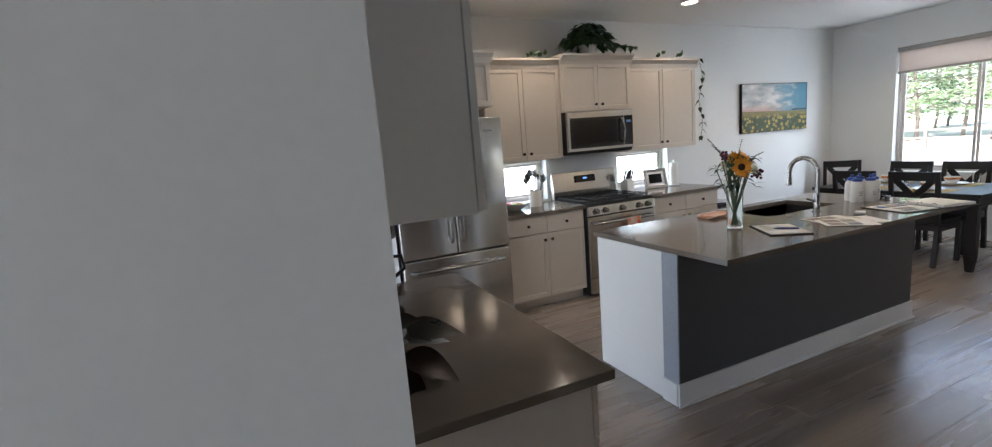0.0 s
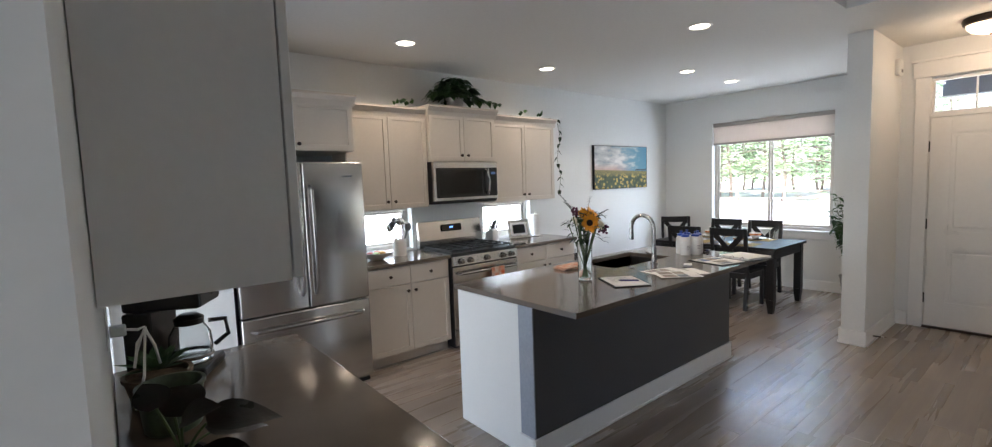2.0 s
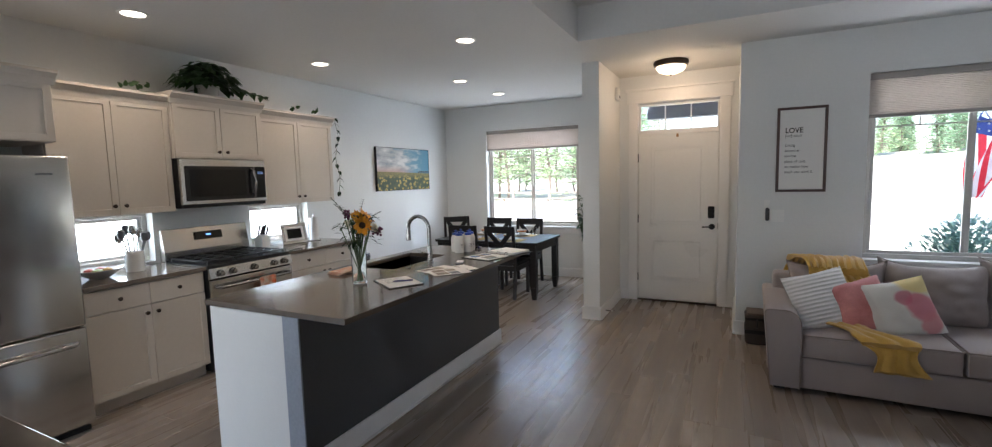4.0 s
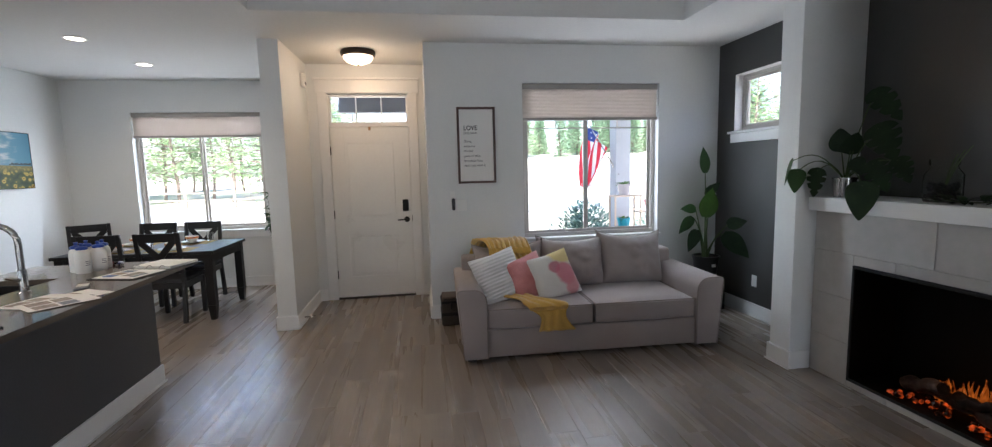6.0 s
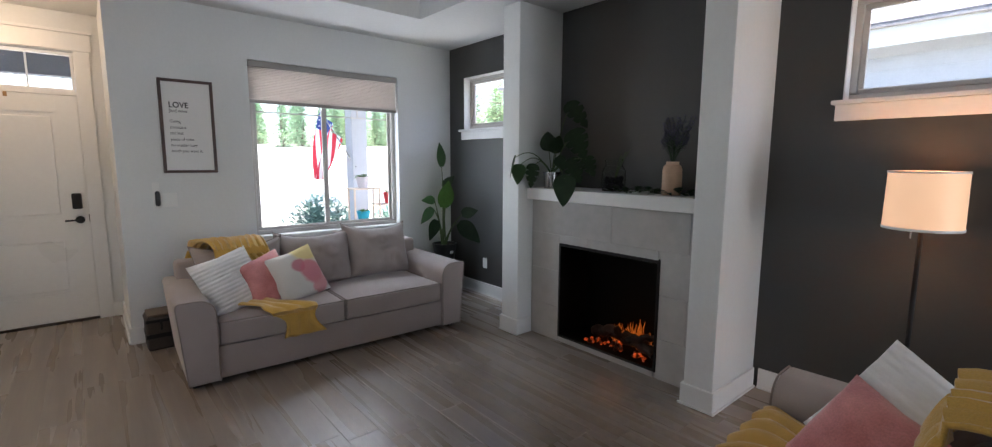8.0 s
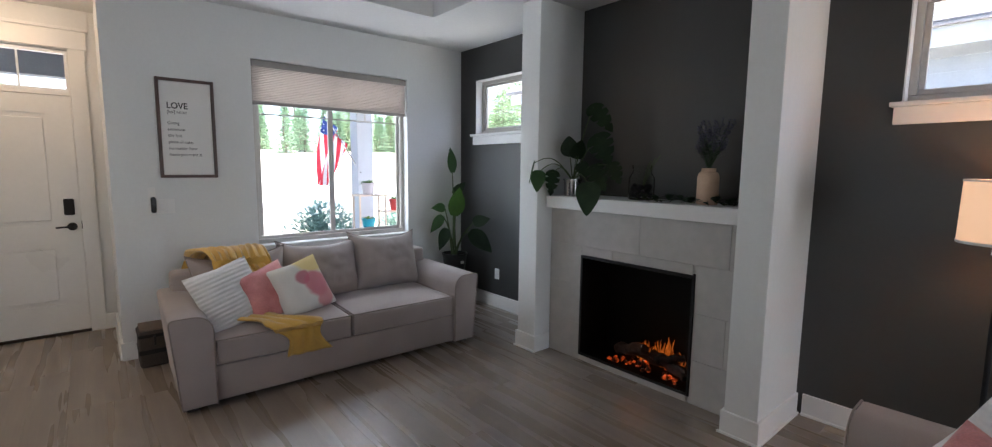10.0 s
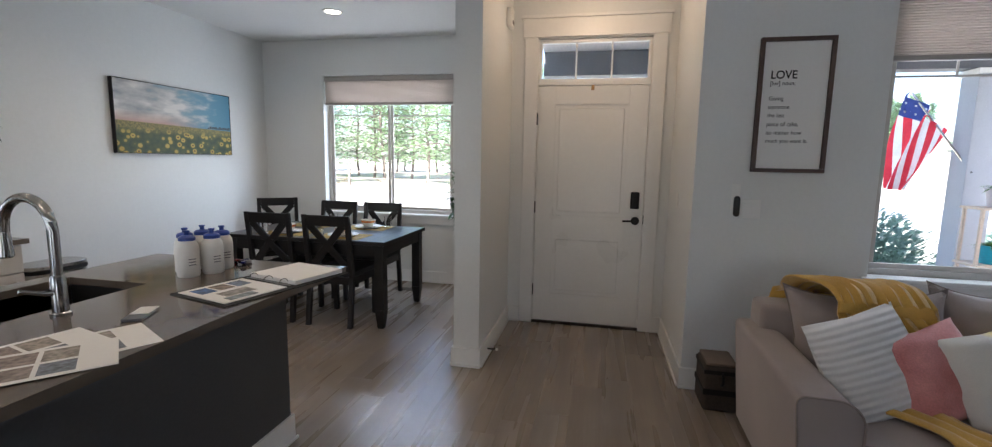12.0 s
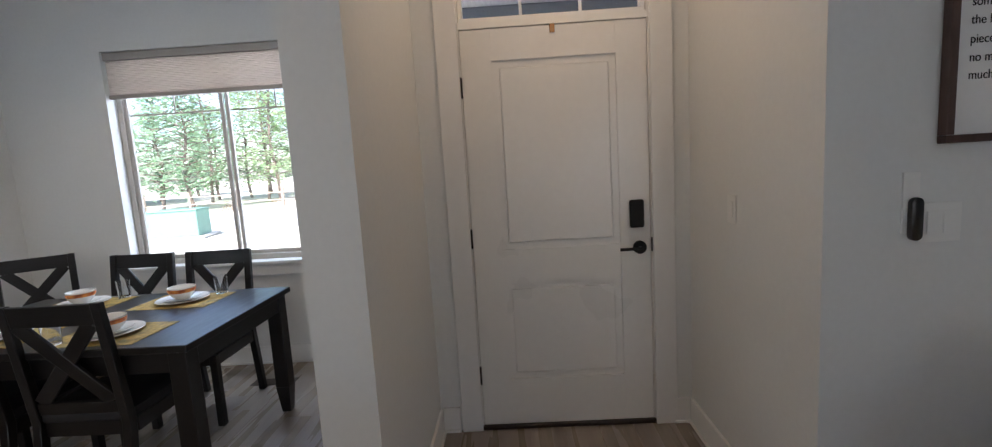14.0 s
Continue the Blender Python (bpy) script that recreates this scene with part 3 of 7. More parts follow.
def ember(name, a, b, lo, hi, strength, scale):
    m = bpy.data.materials.new(name)
    m.use_nodes = True
    nt = m.node_tree
    n, l = nt.nodes, nt.links
    bs = n["Principled BSDF"]
    tc, nz, cr = n.new("ShaderNodeTexCoord"), n.new("ShaderNodeTexNoise"), n.new("ShaderNodeValToRGB")
    nz.inputs["Scale"].default_value, nz.inputs["Detail"].default_value = scale, 4
    cr.color_ramp.elements[0].position, cr.color_ramp.elements[1].position = lo, hi
    cr.color_ramp.elements[0].color, cr.color_ramp.elements[1].color = (*a, 1), (*b, 1)
    l.new(tc.outputs["Object"], nz.inputs["Vector"]), l.new(nz.outputs["Fac"], cr.inputs[0])
    bs.inputs["Base Color"].default_value = (0.03, 0.012, 0.006, 1)
    l.new(cr.outputs[0], bs.inputs["Emission Color"])
    bs.inputs["Emission Strength"].default_value = strength
    return m


M_EMBER = ember("embers", (0.0, 0.0, 0.0), (1.0, 0.11, 0.012), 0.50, 0.72, 0.18, 24)
M_FLAME = ember("flame", (0.10, 0.010, 0.0), (1.0, 0.22, 0.02), 0.40, 0.78, 0.12, 14)
bm = bmesh.new()
r2 = random.Random(2)
for i in range(46):
    x, y = r2.uniform(-0.36, 0.20), r2.uniform(0.16, 0.36)
    s = r2.uniform(0.012, 0.03)
    bmesh.ops.create_icosphere(bm, subdivisions=1, radius=s, matrix=pose(x, y, fz0 + 0.012 + s * 0.6, r2.uniform(0, 90), r2.uniform(0, 90), 0) @ Matrix.Diagonal((1, 0.8, 0.7, 1)))
tagged(part("ember_bed", bm, M_EMBER, insert, "glowing ember bed"), kind="stuff")
for p, q, r in (((-0.38, 0.28, 0.10), (-0.08, 0.22, 0.17), 0.042), ((0.22, 0.20, 0.10), (-0.06, 0.29, 0.21), 0.045), ((-0.26, 0.18, 0.10), (0.16, 0.22, 0.13), 0.036), ((-0.16, 0.30, 0.15), (-0.32, 0.2, 0.20), 0.03)):
    pts = [Vector(p).lerp(Vector(q), i / 7) + Vector((0, 0, 0.012 * math.sin(i * 1.7))) for i in range(8)]
    part("log", piped(pts, r, 10, r * 0.8), [M_LOG, M_EMBER], insert, smooth=True)
for i in range(44):
    x = r2.uniform(-0.34, 0.08)
    h = (0.21 - 0.50 * abs(x + 0.15) ** 1.1) * r2.uniform(0.4, 1.0)
    w = r2.uniform(0.007, 0.018)
    pts = [(x + 0.008 * math.sin(k * 1.1 + i), 0.11 + 0.0022 * i, fz0 + 0.03 + h * k / 6) for k in range(7)]
    part("flame", piped(pts, w, 6, 0.002), M_FLAME, insert, smooth=True)
lamp_point("fire_glow", (2.935, FY + 0.3, 0.30), 0.03, (1.0, 0.35, 0.08), 0.12)

# ---- kitchen cabinets ----


def shaker(w, h, rail=0.058, t=0.02):
    """A shaker front, local x across, z up, its face towards -y at y = 0."""
    bm = cube(0, 0, 0, w, t, h, bevel=0.002, seg=1)
    face = max((f for f in bm.faces if f.normal.y < -0.9), key=lambda f: f.calc_area())
    bmesh.ops.inset_region(bm, faces=[face], thickness=rail)
    bmesh.ops.inset_region(bm, faces=[face], thickness=0.003)
    bmesh.ops.translate(bm, verts=face.verts[:], vec=(0, 0.009, 0))
    return bm


def slab(w, h, t=0.02):
    return cube(0, 0, 0, w, t, h, bevel=0.003)


def knob(parent, x, z):
    part("knob", turned([(0.008, 0), (0.006, 0.012), (0.014, 0.018), (0.015, 0.024), (0.009, 0.029), (0, 0.03)], 14, m=pose(x, 0, z, 90, 0, 0)), M_BRONZE, parent, "dark bronze knob", smooth=True)


def cabinet(name, m, w, d, h, fronts, label, kick=0.0, group="", crown=0.0, material=None):
    """A cabinet unit, front towards -y at y = 0. fronts: (x0, x1, z0, z1, kind, knob x, knob z)."""
    c = thing(name, m, label, "cabinet", group)
    cm = material or M_CAB
    bm = cube(0, 0.0255, kick, w, d, h - crown)
    part("body", bm, cm, c)
    if kick:
        part("toe_kick", cube(0.001, 0.075, 0.001, w - 0.001, d, kick - 0.0005), cm, c)
    for x0, x1, z0, z1, kind, kx, kz in fronts:
        f = part("drawer" if kind == "slab" else "door", shaker(x1 - x0, z1 - z0) if kind == "door" else slab(x1 - x0, z1 - z0), cm, c)
        f.location = (x0, 0.001, z0)
        if kx is not None:
            knob(f, kx - x0, kz - z0)
    if crown:
        bm = bmesh.new()
        pts = [(0.02, h - crown - 0.02), (0.0, h - crown - 0.02), (-0.012, h - crown + 0.02), (-0.04, h - 0.025), (-0.048, h - 0.02), (-0.048, h), (d, h), (d, h - crown + 0.0005), (0.02, h - crown + 0.0005)]
        extrude_outline(bm, [(a, b) for a, b in pts], "x", -0.02, w + 0.02)
        part("crown_moulding", bm, cm, c)
    return c


G = 0.003
UB, UT = 1.365, 2.31
cabinet("upper_cabinet", (1.99, 4.785, UB), 0.815, 0.333, UT - UB, [(G, 0.406, G, 0.865, "door", 0.37, 0.07), (0.409, 0.812, G, 0.865, "door", 0.445, 0.07)], "cream shaker wall cabinet with two doors", group="wall cabinets", crown=0.075)
cabinet("upper_cabinet", (2.808, 4.735, 1.805), 0.817, 0.383, 2.345 - 1.805, [(G, 0.407, G, 0.46, "door", 0.37, 0.06), (0.410, 0.814, G, 0.46, "door", 0.447, 0.06)], "cream shaker wall cabinet over the microwave", group="wall cabinets", crown=0.075)
cabinet("upper_cabinet", (3.628, 4.785, UB), 0.955, 0.333, UT - UB, [(G, 0.476, G, 0.865, "door", 0.44, 0.07), (0.479, 0.952, G, 0.865, "door", 0.515, 0.07)], "cream shaker wall cabinet with two doors", group="wall cabinets", crown=0.075)
cabinet("upper_cabinet", (0.99, 4.49, 1.87), 0.955, 0.628, 0.445, [(G, 0.476, G, 0.37, "door", 0.44, 0.05), (0.479, 0.952, G, 0.37, "door", 0.515, 0.05)], "cream shaker cabinet over the refrigerator", group="wall cabinets", crown=0.07)
cabinet("base_cabinet", (1.99, 4.49, 0), 0.815, 0.625, 0.883, [(G, 0.406, 0.715, 0.875, "slab", 0.205, 0.795), (0.409, 0.812, 0.715, 0.875, "slab", 0.61, 0.795), (G, 0.406, 0.105, 0.708, "door", 0.37, 0.65), (0.409, 0.812, 0.105, 0.708, "door", 0.445, 0.65)], "cream shaker base cabinet with two drawers", kick=0.10, group="base cabinets")
cabinet("base_cabinet", (3.64, 4.49, 0), 0.94, 0.625, 0.883, [(G, 0.468, 0.715, 0.875, "slab", 0.235, 0.795), (0.471, 0.937, 0.715, 0.875, "slab", 0.705, 0.795), (G, 0.468, 0.105, 0.708, "door", 0.43, 0.65), (0.471, 0.937, 0.105, 0.708, "door", 0.508, 0.65)], "cream shaker base cabinet with two drawers", kick=0.10, group="base cabinets")
for a, b in ((1.985, 2.812), (3.632, 4.605)):
    tagged(part("countertop", cube(a, 4.465, 0.884, b, KY - 0.002, 0.914, bevel=0.003), M_QUARTZ), "polished grey quartz kitchen countertop", "countertop")
# coffee counter and the cabinet over it
cabinet("base_cabinet", pose(0.93, 1.742, 0, 0, 0, 90), 1.25, 0.615, 0.883, [(G, 0.415, 0.715, 0.875, "slab", 0.21, 0.795), (0.418, 0.83, 0.715, 0.875, "slab", 0.62, 0.795), (0.833, 1.247, 0.715, 0.875, "slab", 1.04, 0.795), (G, 0.415, 0.105, 0.708, "door", 0.38, 0.65), (0.418, 0.83, 0.105, 0.708, "door", 0.45, 0.65), (0.833, 1.247, 0.105, 0.708, "door", 0.87, 0.65)], "cream coffee counter cabinet with a plain white end", kick=0.10, group="base cabinets")
tagged(part("countertop", cube(0.312, 1.72, 0.884, 0.972, 3.01, 0.914, bevel=0.003), M_QUARTZ), "polished grey quartz coffee countertop", "countertop")
cabinet("upper_cabinet", pose(0.645, 1.752, 1.39, 0, 0, 90), 1.24, 0.333, 0.95, [(G, 0.412, G, 0.947, "door", 0.38, 0.07), (0.415, 0.826, G, 0.947, "door", 0.45, 0.07), (0.829, 1.237, G, 0.947, "door", 0.865, 0.07)], "pale grey wall cabinet over the coffee counter", group="wall cabinets", material=mat("pale_grey_paint", (0.70, 0.70, 0.68), 0.4, vary=0.015, scale=2, grain=40, bump=0.02))

# ---- island ----
IX0, IX1, IY0, IY1 = 2.10, 4.43, 2.615, 3.325
isl = thing("kitchen_island", (IX0, IY0, 0), "kitchen island with slate half wall and white end panel", "island")
L, D = IX1 - IX0, IY1 - IY0
part("half_wall", cube(0.005, 0, 0, L, 0.115, 0.883), M_ISLAND, isl, "slate grey textured half wall")
# half wall's near end, in a paler blue-grey than its long side
part("end_cap", cube(-0.004, 0, 0, 0.0048, 0.1150, 0.883), mat("end_cap_blue_grey", (0.30, 0.33, 0.38), 0.5), isl, "blue-grey end of the half wall")
part("cabinet_body", cube(0.012, 0.1152, 0.10, L - 0.0165, D - 0.022, 0.655), M_CAB, isl)
part("end_panel", cube(L - 0.016, 0.1155, 0.0, L, D - 0.004, 0.883, bevel=0.002), M_PLATE, isl, "plain white end panel")
part("back_rail", cube(0.0125, D - 0.05, 0.6555, L - 0.0165, D - 0.022, 0.883), M_CAB, isl)
part("end_panel", cube(-0.004, 0.1155, 0.0, 0.0118, D - 0.004, 0.883, bevel=0.002), M_PLATE, isl, "plain white end panel")
part("toe_kick", cube(0.013, 0.116, 0.0, L - 0.001, D - 0.08, 0.0995), M_CAB, isl)
bm = bmesh.new()
box(bm, -BT, -BT, 0, L + BT, -0.0004, BH, bevel=0.004)
box(bm, -BT - 0.005, 0.0, 0, -0.0045, 0.1150, BH, bevel=0.004)
box(bm, L + 0.0004, 0.0, 0, L + BT, 0.115, BH, bevel=0.004)
box(bm, -BT - 0.011, -BT - 0.011, 0, L + BT + 0.011, -BT - 0.0004, 0.016, bevel=0.004)
part("baseboard_trim", bm, M_TRIM, isl)
nd = 5
for i in range(nd):
    w = (L - 0.02) / nd
    f = part("door", shaker(w - 0.004, 0.77), M_CAB, isl)
    f.matrix_basis = pose(0.014 + w * (i + 1), D - 0.0005, 0.105, 0, 0, 180)
SX0, SX1, SY0, SY1 = 3.22, 3.95, 2.885, 3.275
bm = bmesh.new()
TOPX0, TOPX1, TOPY0, TOPY1 = 2.10, 4.45, 2.30, 3.37
for x0, y0, x1, y1 in ((TOPX0, TOPY0, TOPX1, SY0), (TOPX0, SY1, TOPX1, TOPY1), (TOPX0, SY0, SX0, SY1), (SX1, SY0, TOPX1, SY1)):
    box(bm, x0, y0, 0.884, x1, y1, 0.914)
bmesh.ops.remove_doubles(bm, verts=bm.verts[:], dist=1e-5)
tagged(part("countertop", bm, M_QUARTZ), "polished grey quartz island top with overhang", "countertop")
sink = thing("sink", (SX0, SY0, 0.883), "dark composite undermount sink in the island", "sink")
bm = bmesh.new()
w, d, zb = SX1 - SX0, SY1 - SY0, -0.21
M_SINK = mat("dark_composite", (0.022, 0.021, 0.02), 0.4, vary=0.2, grain=200)
for x0, y0, z0, x1, y1, z1 in ((-0.012, -0.012, zb, w + 0.012, d + 0.012, zb + 0.012), (-0.012, -0.012, zb + 0.0125, 0, d + 0.012, 0), (w, -0.012, zb + 0.0125, w + 0.012, d + 0.012, 0), (0.0003, -0.012, zb + 0.0125, w - 0.0003, 0, 0), (0.0003, d, zb + 0.0125, w - 0.0003, d + 0.012, 0)):
    box(bm, x0, y0, z0, x1, y1, z1)
part("basin", bm, M_SINK, sink)
part("drain", turned([(0, 0.004), (0.04, 0.004), (0.045, 0)], 20, (w / 2, d / 2, zb + 0.0125)), M_CHROME, sink, smooth=True)
fau = thing("kitchen_faucet", (3.575, 2.80, 0.914), "brushed steel gooseneck faucet with side lever", "faucet")
part("base", turned([(0.028, 0), (0.028, 0.008), (0.022, 0.012), (0.021, 0.12), (0.017, 0.13)], 20), M_CHROME, fau, smooth=True)
neck = [(0, 0, 0.12), (0, 0, 0.27)] + [(0, 0.10 - 0.10 * math.cos(radians(a)), 0.27 + 0.10 * math.sin(radians(a))) for a in range(15, 181, 15)] + [(0, 0.202, 0.25)]
part("neck", piped(neck, 0.0155, 14), M_CHROME, fau, smooth=True)
part("spray_head", turned([(0.0155, 0), (0.018, -0.03), (0.021, -0.085), (0.016, -0.09), (0, -0.09)], 16, (0, 0.202, 0.262)), M_CHROME, fau, smooth=True)
part("lever", piped([(-0.02, 0, 0.075), (-0.045, 0, 0.08), (-0.10, 0.01, 0.10)], 0.009, 10, 0.006), M_CHROME, fau, smooth=True)
part("soap_cap", turned([(0, 0.006), (0.018, 0.006), (0.02, 0)], 16, (-0.26, 0.02, 0.0)), M_CHROME, fau, smooth=True)

# ---- appliances ----
fr = thing("refrigerator", (0.995, 4.33, 0), "stainless French door refrigerator with bottom freezer", "refrigerator")
FW = 0.935
part("case", cube(0.004, 0.075, 0.03, FW - 0.004, 0.78, 1.765, bevel=0.004), mat("fridge_case", (0.10, 0.10, 0.105), 0.5, 0.3), fr)
part("grille", cube(0.01, 0.06, 0.0, FW - 0.01, 0.6, 0.0295), M_BLACKM, fr)


def fridge_door(x0, x1, z0, z1):
    bm = cube(x0, 0, z0, x1, 0.074, z1, bevel=0.014, seg=4)
    return part("door" if z0 > 0.5 else "freezer_drawer", bm, M_STEEL, fr, smooth=True)


for x0, x1, hx in ((0.0, FW / 2 - 0.003, FW / 2 - 0.05), (FW / 2 + 0.003, FW, FW / 2 + 0.05)):
    d = fridge_door(x0, x1, 0.70, 1.775)
    bm = tube(bmesh.new(), [(hx, 0.004, 0.80), (hx, -0.045, 0.83), (hx, -0.055, 1.2), (hx, -0.045, 1.57), (hx, 0.004, 1.60)], 0.013, 10)
    part("handle", bm, M_CHROME, d, smooth=True)
d = fridge_door(0.0, FW, 0.06, 0.692)
part("handle", piped([(0.06, 0.004, 0.60), (0.09, -0.045, 0.60), (FW / 2, -0.058, 0.60), (FW - 0.09, -0.045, 0.60), (FW - 0.06, 0.004, 0.60)], 0.014, 10), M_CHROME, d, smooth=True)
part("badge", cube(FW - 0.17, -0.002, 1.66, FW - 0.09, 0.002, 1.672), M_CHROME, fr)

mw = thing("microwave", (2.815, 4.71, 1.385), "stainless over-range microwave with black window", "microwave")
MWW = 0.805
part("case", cube(0, 0.03, 0, MWW, 0.405, 0.417), M_BLACKM, mw)
d = part("door", cube(0.002, 0, 0.03, MWW - 0.002, 0.0295, 0.415, bevel=0.004), M_STEEL, mw)
part("window", cube(0.075, -0.004, 0.095, MWW - 0.215, 0.004, 0.325, bevel=0.003), M_BGLASS, d, "black glass window")
part("glass_band", cube(0.035, -0.0025, 0.06, MWW - 0.125, 0.003, 0.355), mat("smoked_glass", (0.012, 0.012, 0.013), 0.12), d)
part("handle", piped([(MWW - 0.15, 0, 0.09), (MWW - 0.15, -0.035, 0.11), (MWW - 0.145, -0.048, 0.21), (MWW - 0.15, -0.035, 0.31), (MWW - 0.15, 0, 0.335)], 0.013, 10), M_CHROME, d, smooth=True)
part("control_panel", cube(MWW - 0.115, -0.003, 0.06, MWW - 0.008, 0.003, 0.355), M_BGLASS, d)
part("display", cube(MWW - 0.09, -0.0038, 0.285, MWW - 0.03, -0.0032, 0.31), glow("clock_blue", (0.06, 0.12, 0.25), 0.06), d)
part("vent", cube(0.01, 0.012, 0.004, MWW - 0.01, 0.0295, 0.029), M_BLACKM, mw)

ra = thing("gas_range", (2.818, 4.43, 0), "stainless gas range with black grates and knobs", "range")
RW = 0.808
part("body", cube(0.002, 0.03, 0.02, RW - 0.002, 0.66, 0.895), M_BLACKM, ra)
part("cooktop", cube(0, 0.03, 0.8955, RW, 0.60, 0.922, bevel=0.004), M_BLACKM, ra, "glossy black cooktop")
part("backguard", outline([(0.60, 0.9), (0.675, 0.9), (0.675, 1.195), (0.635, 1.195), (0.60, 1.0)], "x", 0.0, RW, 0.003), M_STEEL, ra)
dsp = part("display", cube(0.28, -0.02, -0.028, 0.53, 0.003, 0.045), M_BGLASS, ra)
dsp.matrix_basis = pose(0, 0.622, 1.105, -10, 0, 0)
part("clock", cube(0.375, -0.0215, 0.005, 0.42, -0.0203, 0.02), glow("clock_blue_glow", (0.15, 0.35, 1.0), 0.6), dsp)
part("control_panel", outline([(0.03, 0.80), (-0.005, 0.81), (0.012, 0.894), (0.03, 0.894)], "x", 0.0, RW, 0.002), M_STEEL, ra)
for i, x in enumerate((0.09, 0.20, 0.404, 0.61, 0.72)):
    k = part("knob", turned([(0.026, 0), (0.026, 0.012), (0.021, 0.016), (0.019, 0.035), (0, 0.037)], 18), M_CHROME, ra, smooth=True)
    k.matrix_basis = pose(x, 0.0, 0.852, 100, 0, 0)
od = part("oven_door", cube(0.004, 0.0, 0.20, RW - 0.004, 0.0295, 0.795, bevel=0.004), M_STEEL, ra)
part("window", cube(0.10, -0.003, 0.30, RW - 0.10, 0.003, 0.64), M_BGLASS, od)
part("handle", piped([(0.05, 0, 0.735), (0.06, -0.045, 0.735), (RW / 2, -0.052, 0.735), (RW - 0.06, -0.045, 0.735), (RW - 0.05, 0, 0.735)], 0.014, 10), M_CHROME, od, smooth=True)
part("drawer", cube(0.004, 0.005, 0.04, RW - 0.004, 0.0295, 0.193, bevel=0.004), M_STEEL, ra)
for gx in (0.03, 0.285, 0.54):
    bm = bmesh.new()
    w = 0.238
    for y in (0.07, 0.56):
        box(bm, gx, y, 0.937, gx + w, y + 0.014, 0.952)
    for k in range(3):
        x = gx + k * (w - 0.012) / 2
        box(bm, x, 0.0845, 0.937, x + 0.012, 0.5595, 0.952)
    for y in (0.20, 0.32, 0.43):
        box(bm, gx + 0.0125, y, 0.940, gx + w - 0.0125, y + 0.011, 0.951)
    for x in (gx, gx + w - 0.014):
        for y in (0.07, 0.56):
            box(bm, x, y, 0.9225, x + 0.014, y + 0.014, 0.9368)
    part("grate", bm, M_BLACKM, ra, "cast iron grate")
for bx, by in ((0.15, 0.19), (0.15, 0.45), (0.404, 0.32), (0.66, 0.19), (0.66, 0.45)):
    part("burner", turned([(0.045, 0), (0.045, 0.008), (0.03, 0.012), (0, 0.013)], 18, (bx, by, 0.9222)), M_BLACKM, ra, smooth=True)
# towel on the oven handle
bm = bmesh.new()
nx, nz = 8, 14
grid = [[bm.verts.new((0.40 + 0.16 * i / nx, -0.068 - 0.004 * math.sin(i * 1.9 + k * 0.2), 0.755 - 0.20 * k / nz)) for i in range(nx + 1)] for k in range(nz + 1)]
for k in range(nz):
    for i in range(nx):
        bm.faces.new((grid[k][i], grid[k + 1][i], grid[k + 1][i + 1], grid[k][i + 1]))
tw = tagged(part("dish_towel", bm, mat("autumn_print", (0.62, 0.52, 0.42), 0.9, vary=0.1, scale=18, grain=120, hue=(0.5, 0.10, 0.03), bump=0.1)), "cream dish towel with orange leaf print", "towel")
tw.matrix_basis = pose(2.818, 4.43, 0)
md = tw.modifiers.new("thick", "SOLIDIFY")
md.thickness, md.offset = 0.006, 1

# ---- ceiling lamps ----
M_CAN = glow("lamp_diffuser", (1.0, 0.86, 0.68), 2.2)
for x, y in ((2.385, 4.36), (4.08, 4.38), (4.12, 2.72), (5.58, 3.63), (6.64, 3.62), (2.385, 2.72)):
    c = thing("recessed_light", (x, y, H), "white recessed ceiling light, switched on", "ceiling light", group="recessed ceiling lights")
    part("trim_ring", turned([(0.095, 0.0), (0.094, -0.006), (0.076, -0.008), (0.072, -0.002), (0.072, 0.0)], 28), M_PLATE, c, smooth=True)
    part("diffuser", turned([(0.0715, -0.003), (0.05, -0.0045), (0, -0.005)], 24), M_CAN, c)
    lamp_spot("recessed_lamp", (x, y, H - 0.03), 5.6, (1.0, 0.80, 0.57), 150)
fl = thing("flush_ceiling_lamp", (5.93, 1.24, H), "bronze flush-mount lamp with frosted bowl, switched on", "ceiling lamp")
part("canopy", turned([(0.175, 0.0), (0.178, -0.02), (0.172, -0.045), (0.155, -0.055), (0.15, -0.04), (0, -0.03)], 36), M_BRONZE, fl, "dark bronze ring", smooth=True)
part("bowl", turned([(0.152, -0.05), (0.148, -0.075), (0.12, -0.105), (0.07, -0.125), (0, -0.132)], 36), glow("frosted_bowl", (1.0, 0.78, 0.52), 0.75), fl, "frosted glass bowl", smooth=True)
part("finial", turned([(0.012, -0.13), (0.010, -0.145), (0, -0.15)], 12), M_BRONZE, fl, smooth=True)
lamp_point("entry_lamp", (5.93, 1.24, H - 0.19), 2.4, (1.0, 0.70, 0.42), 0.12)

# ---- sofas ----


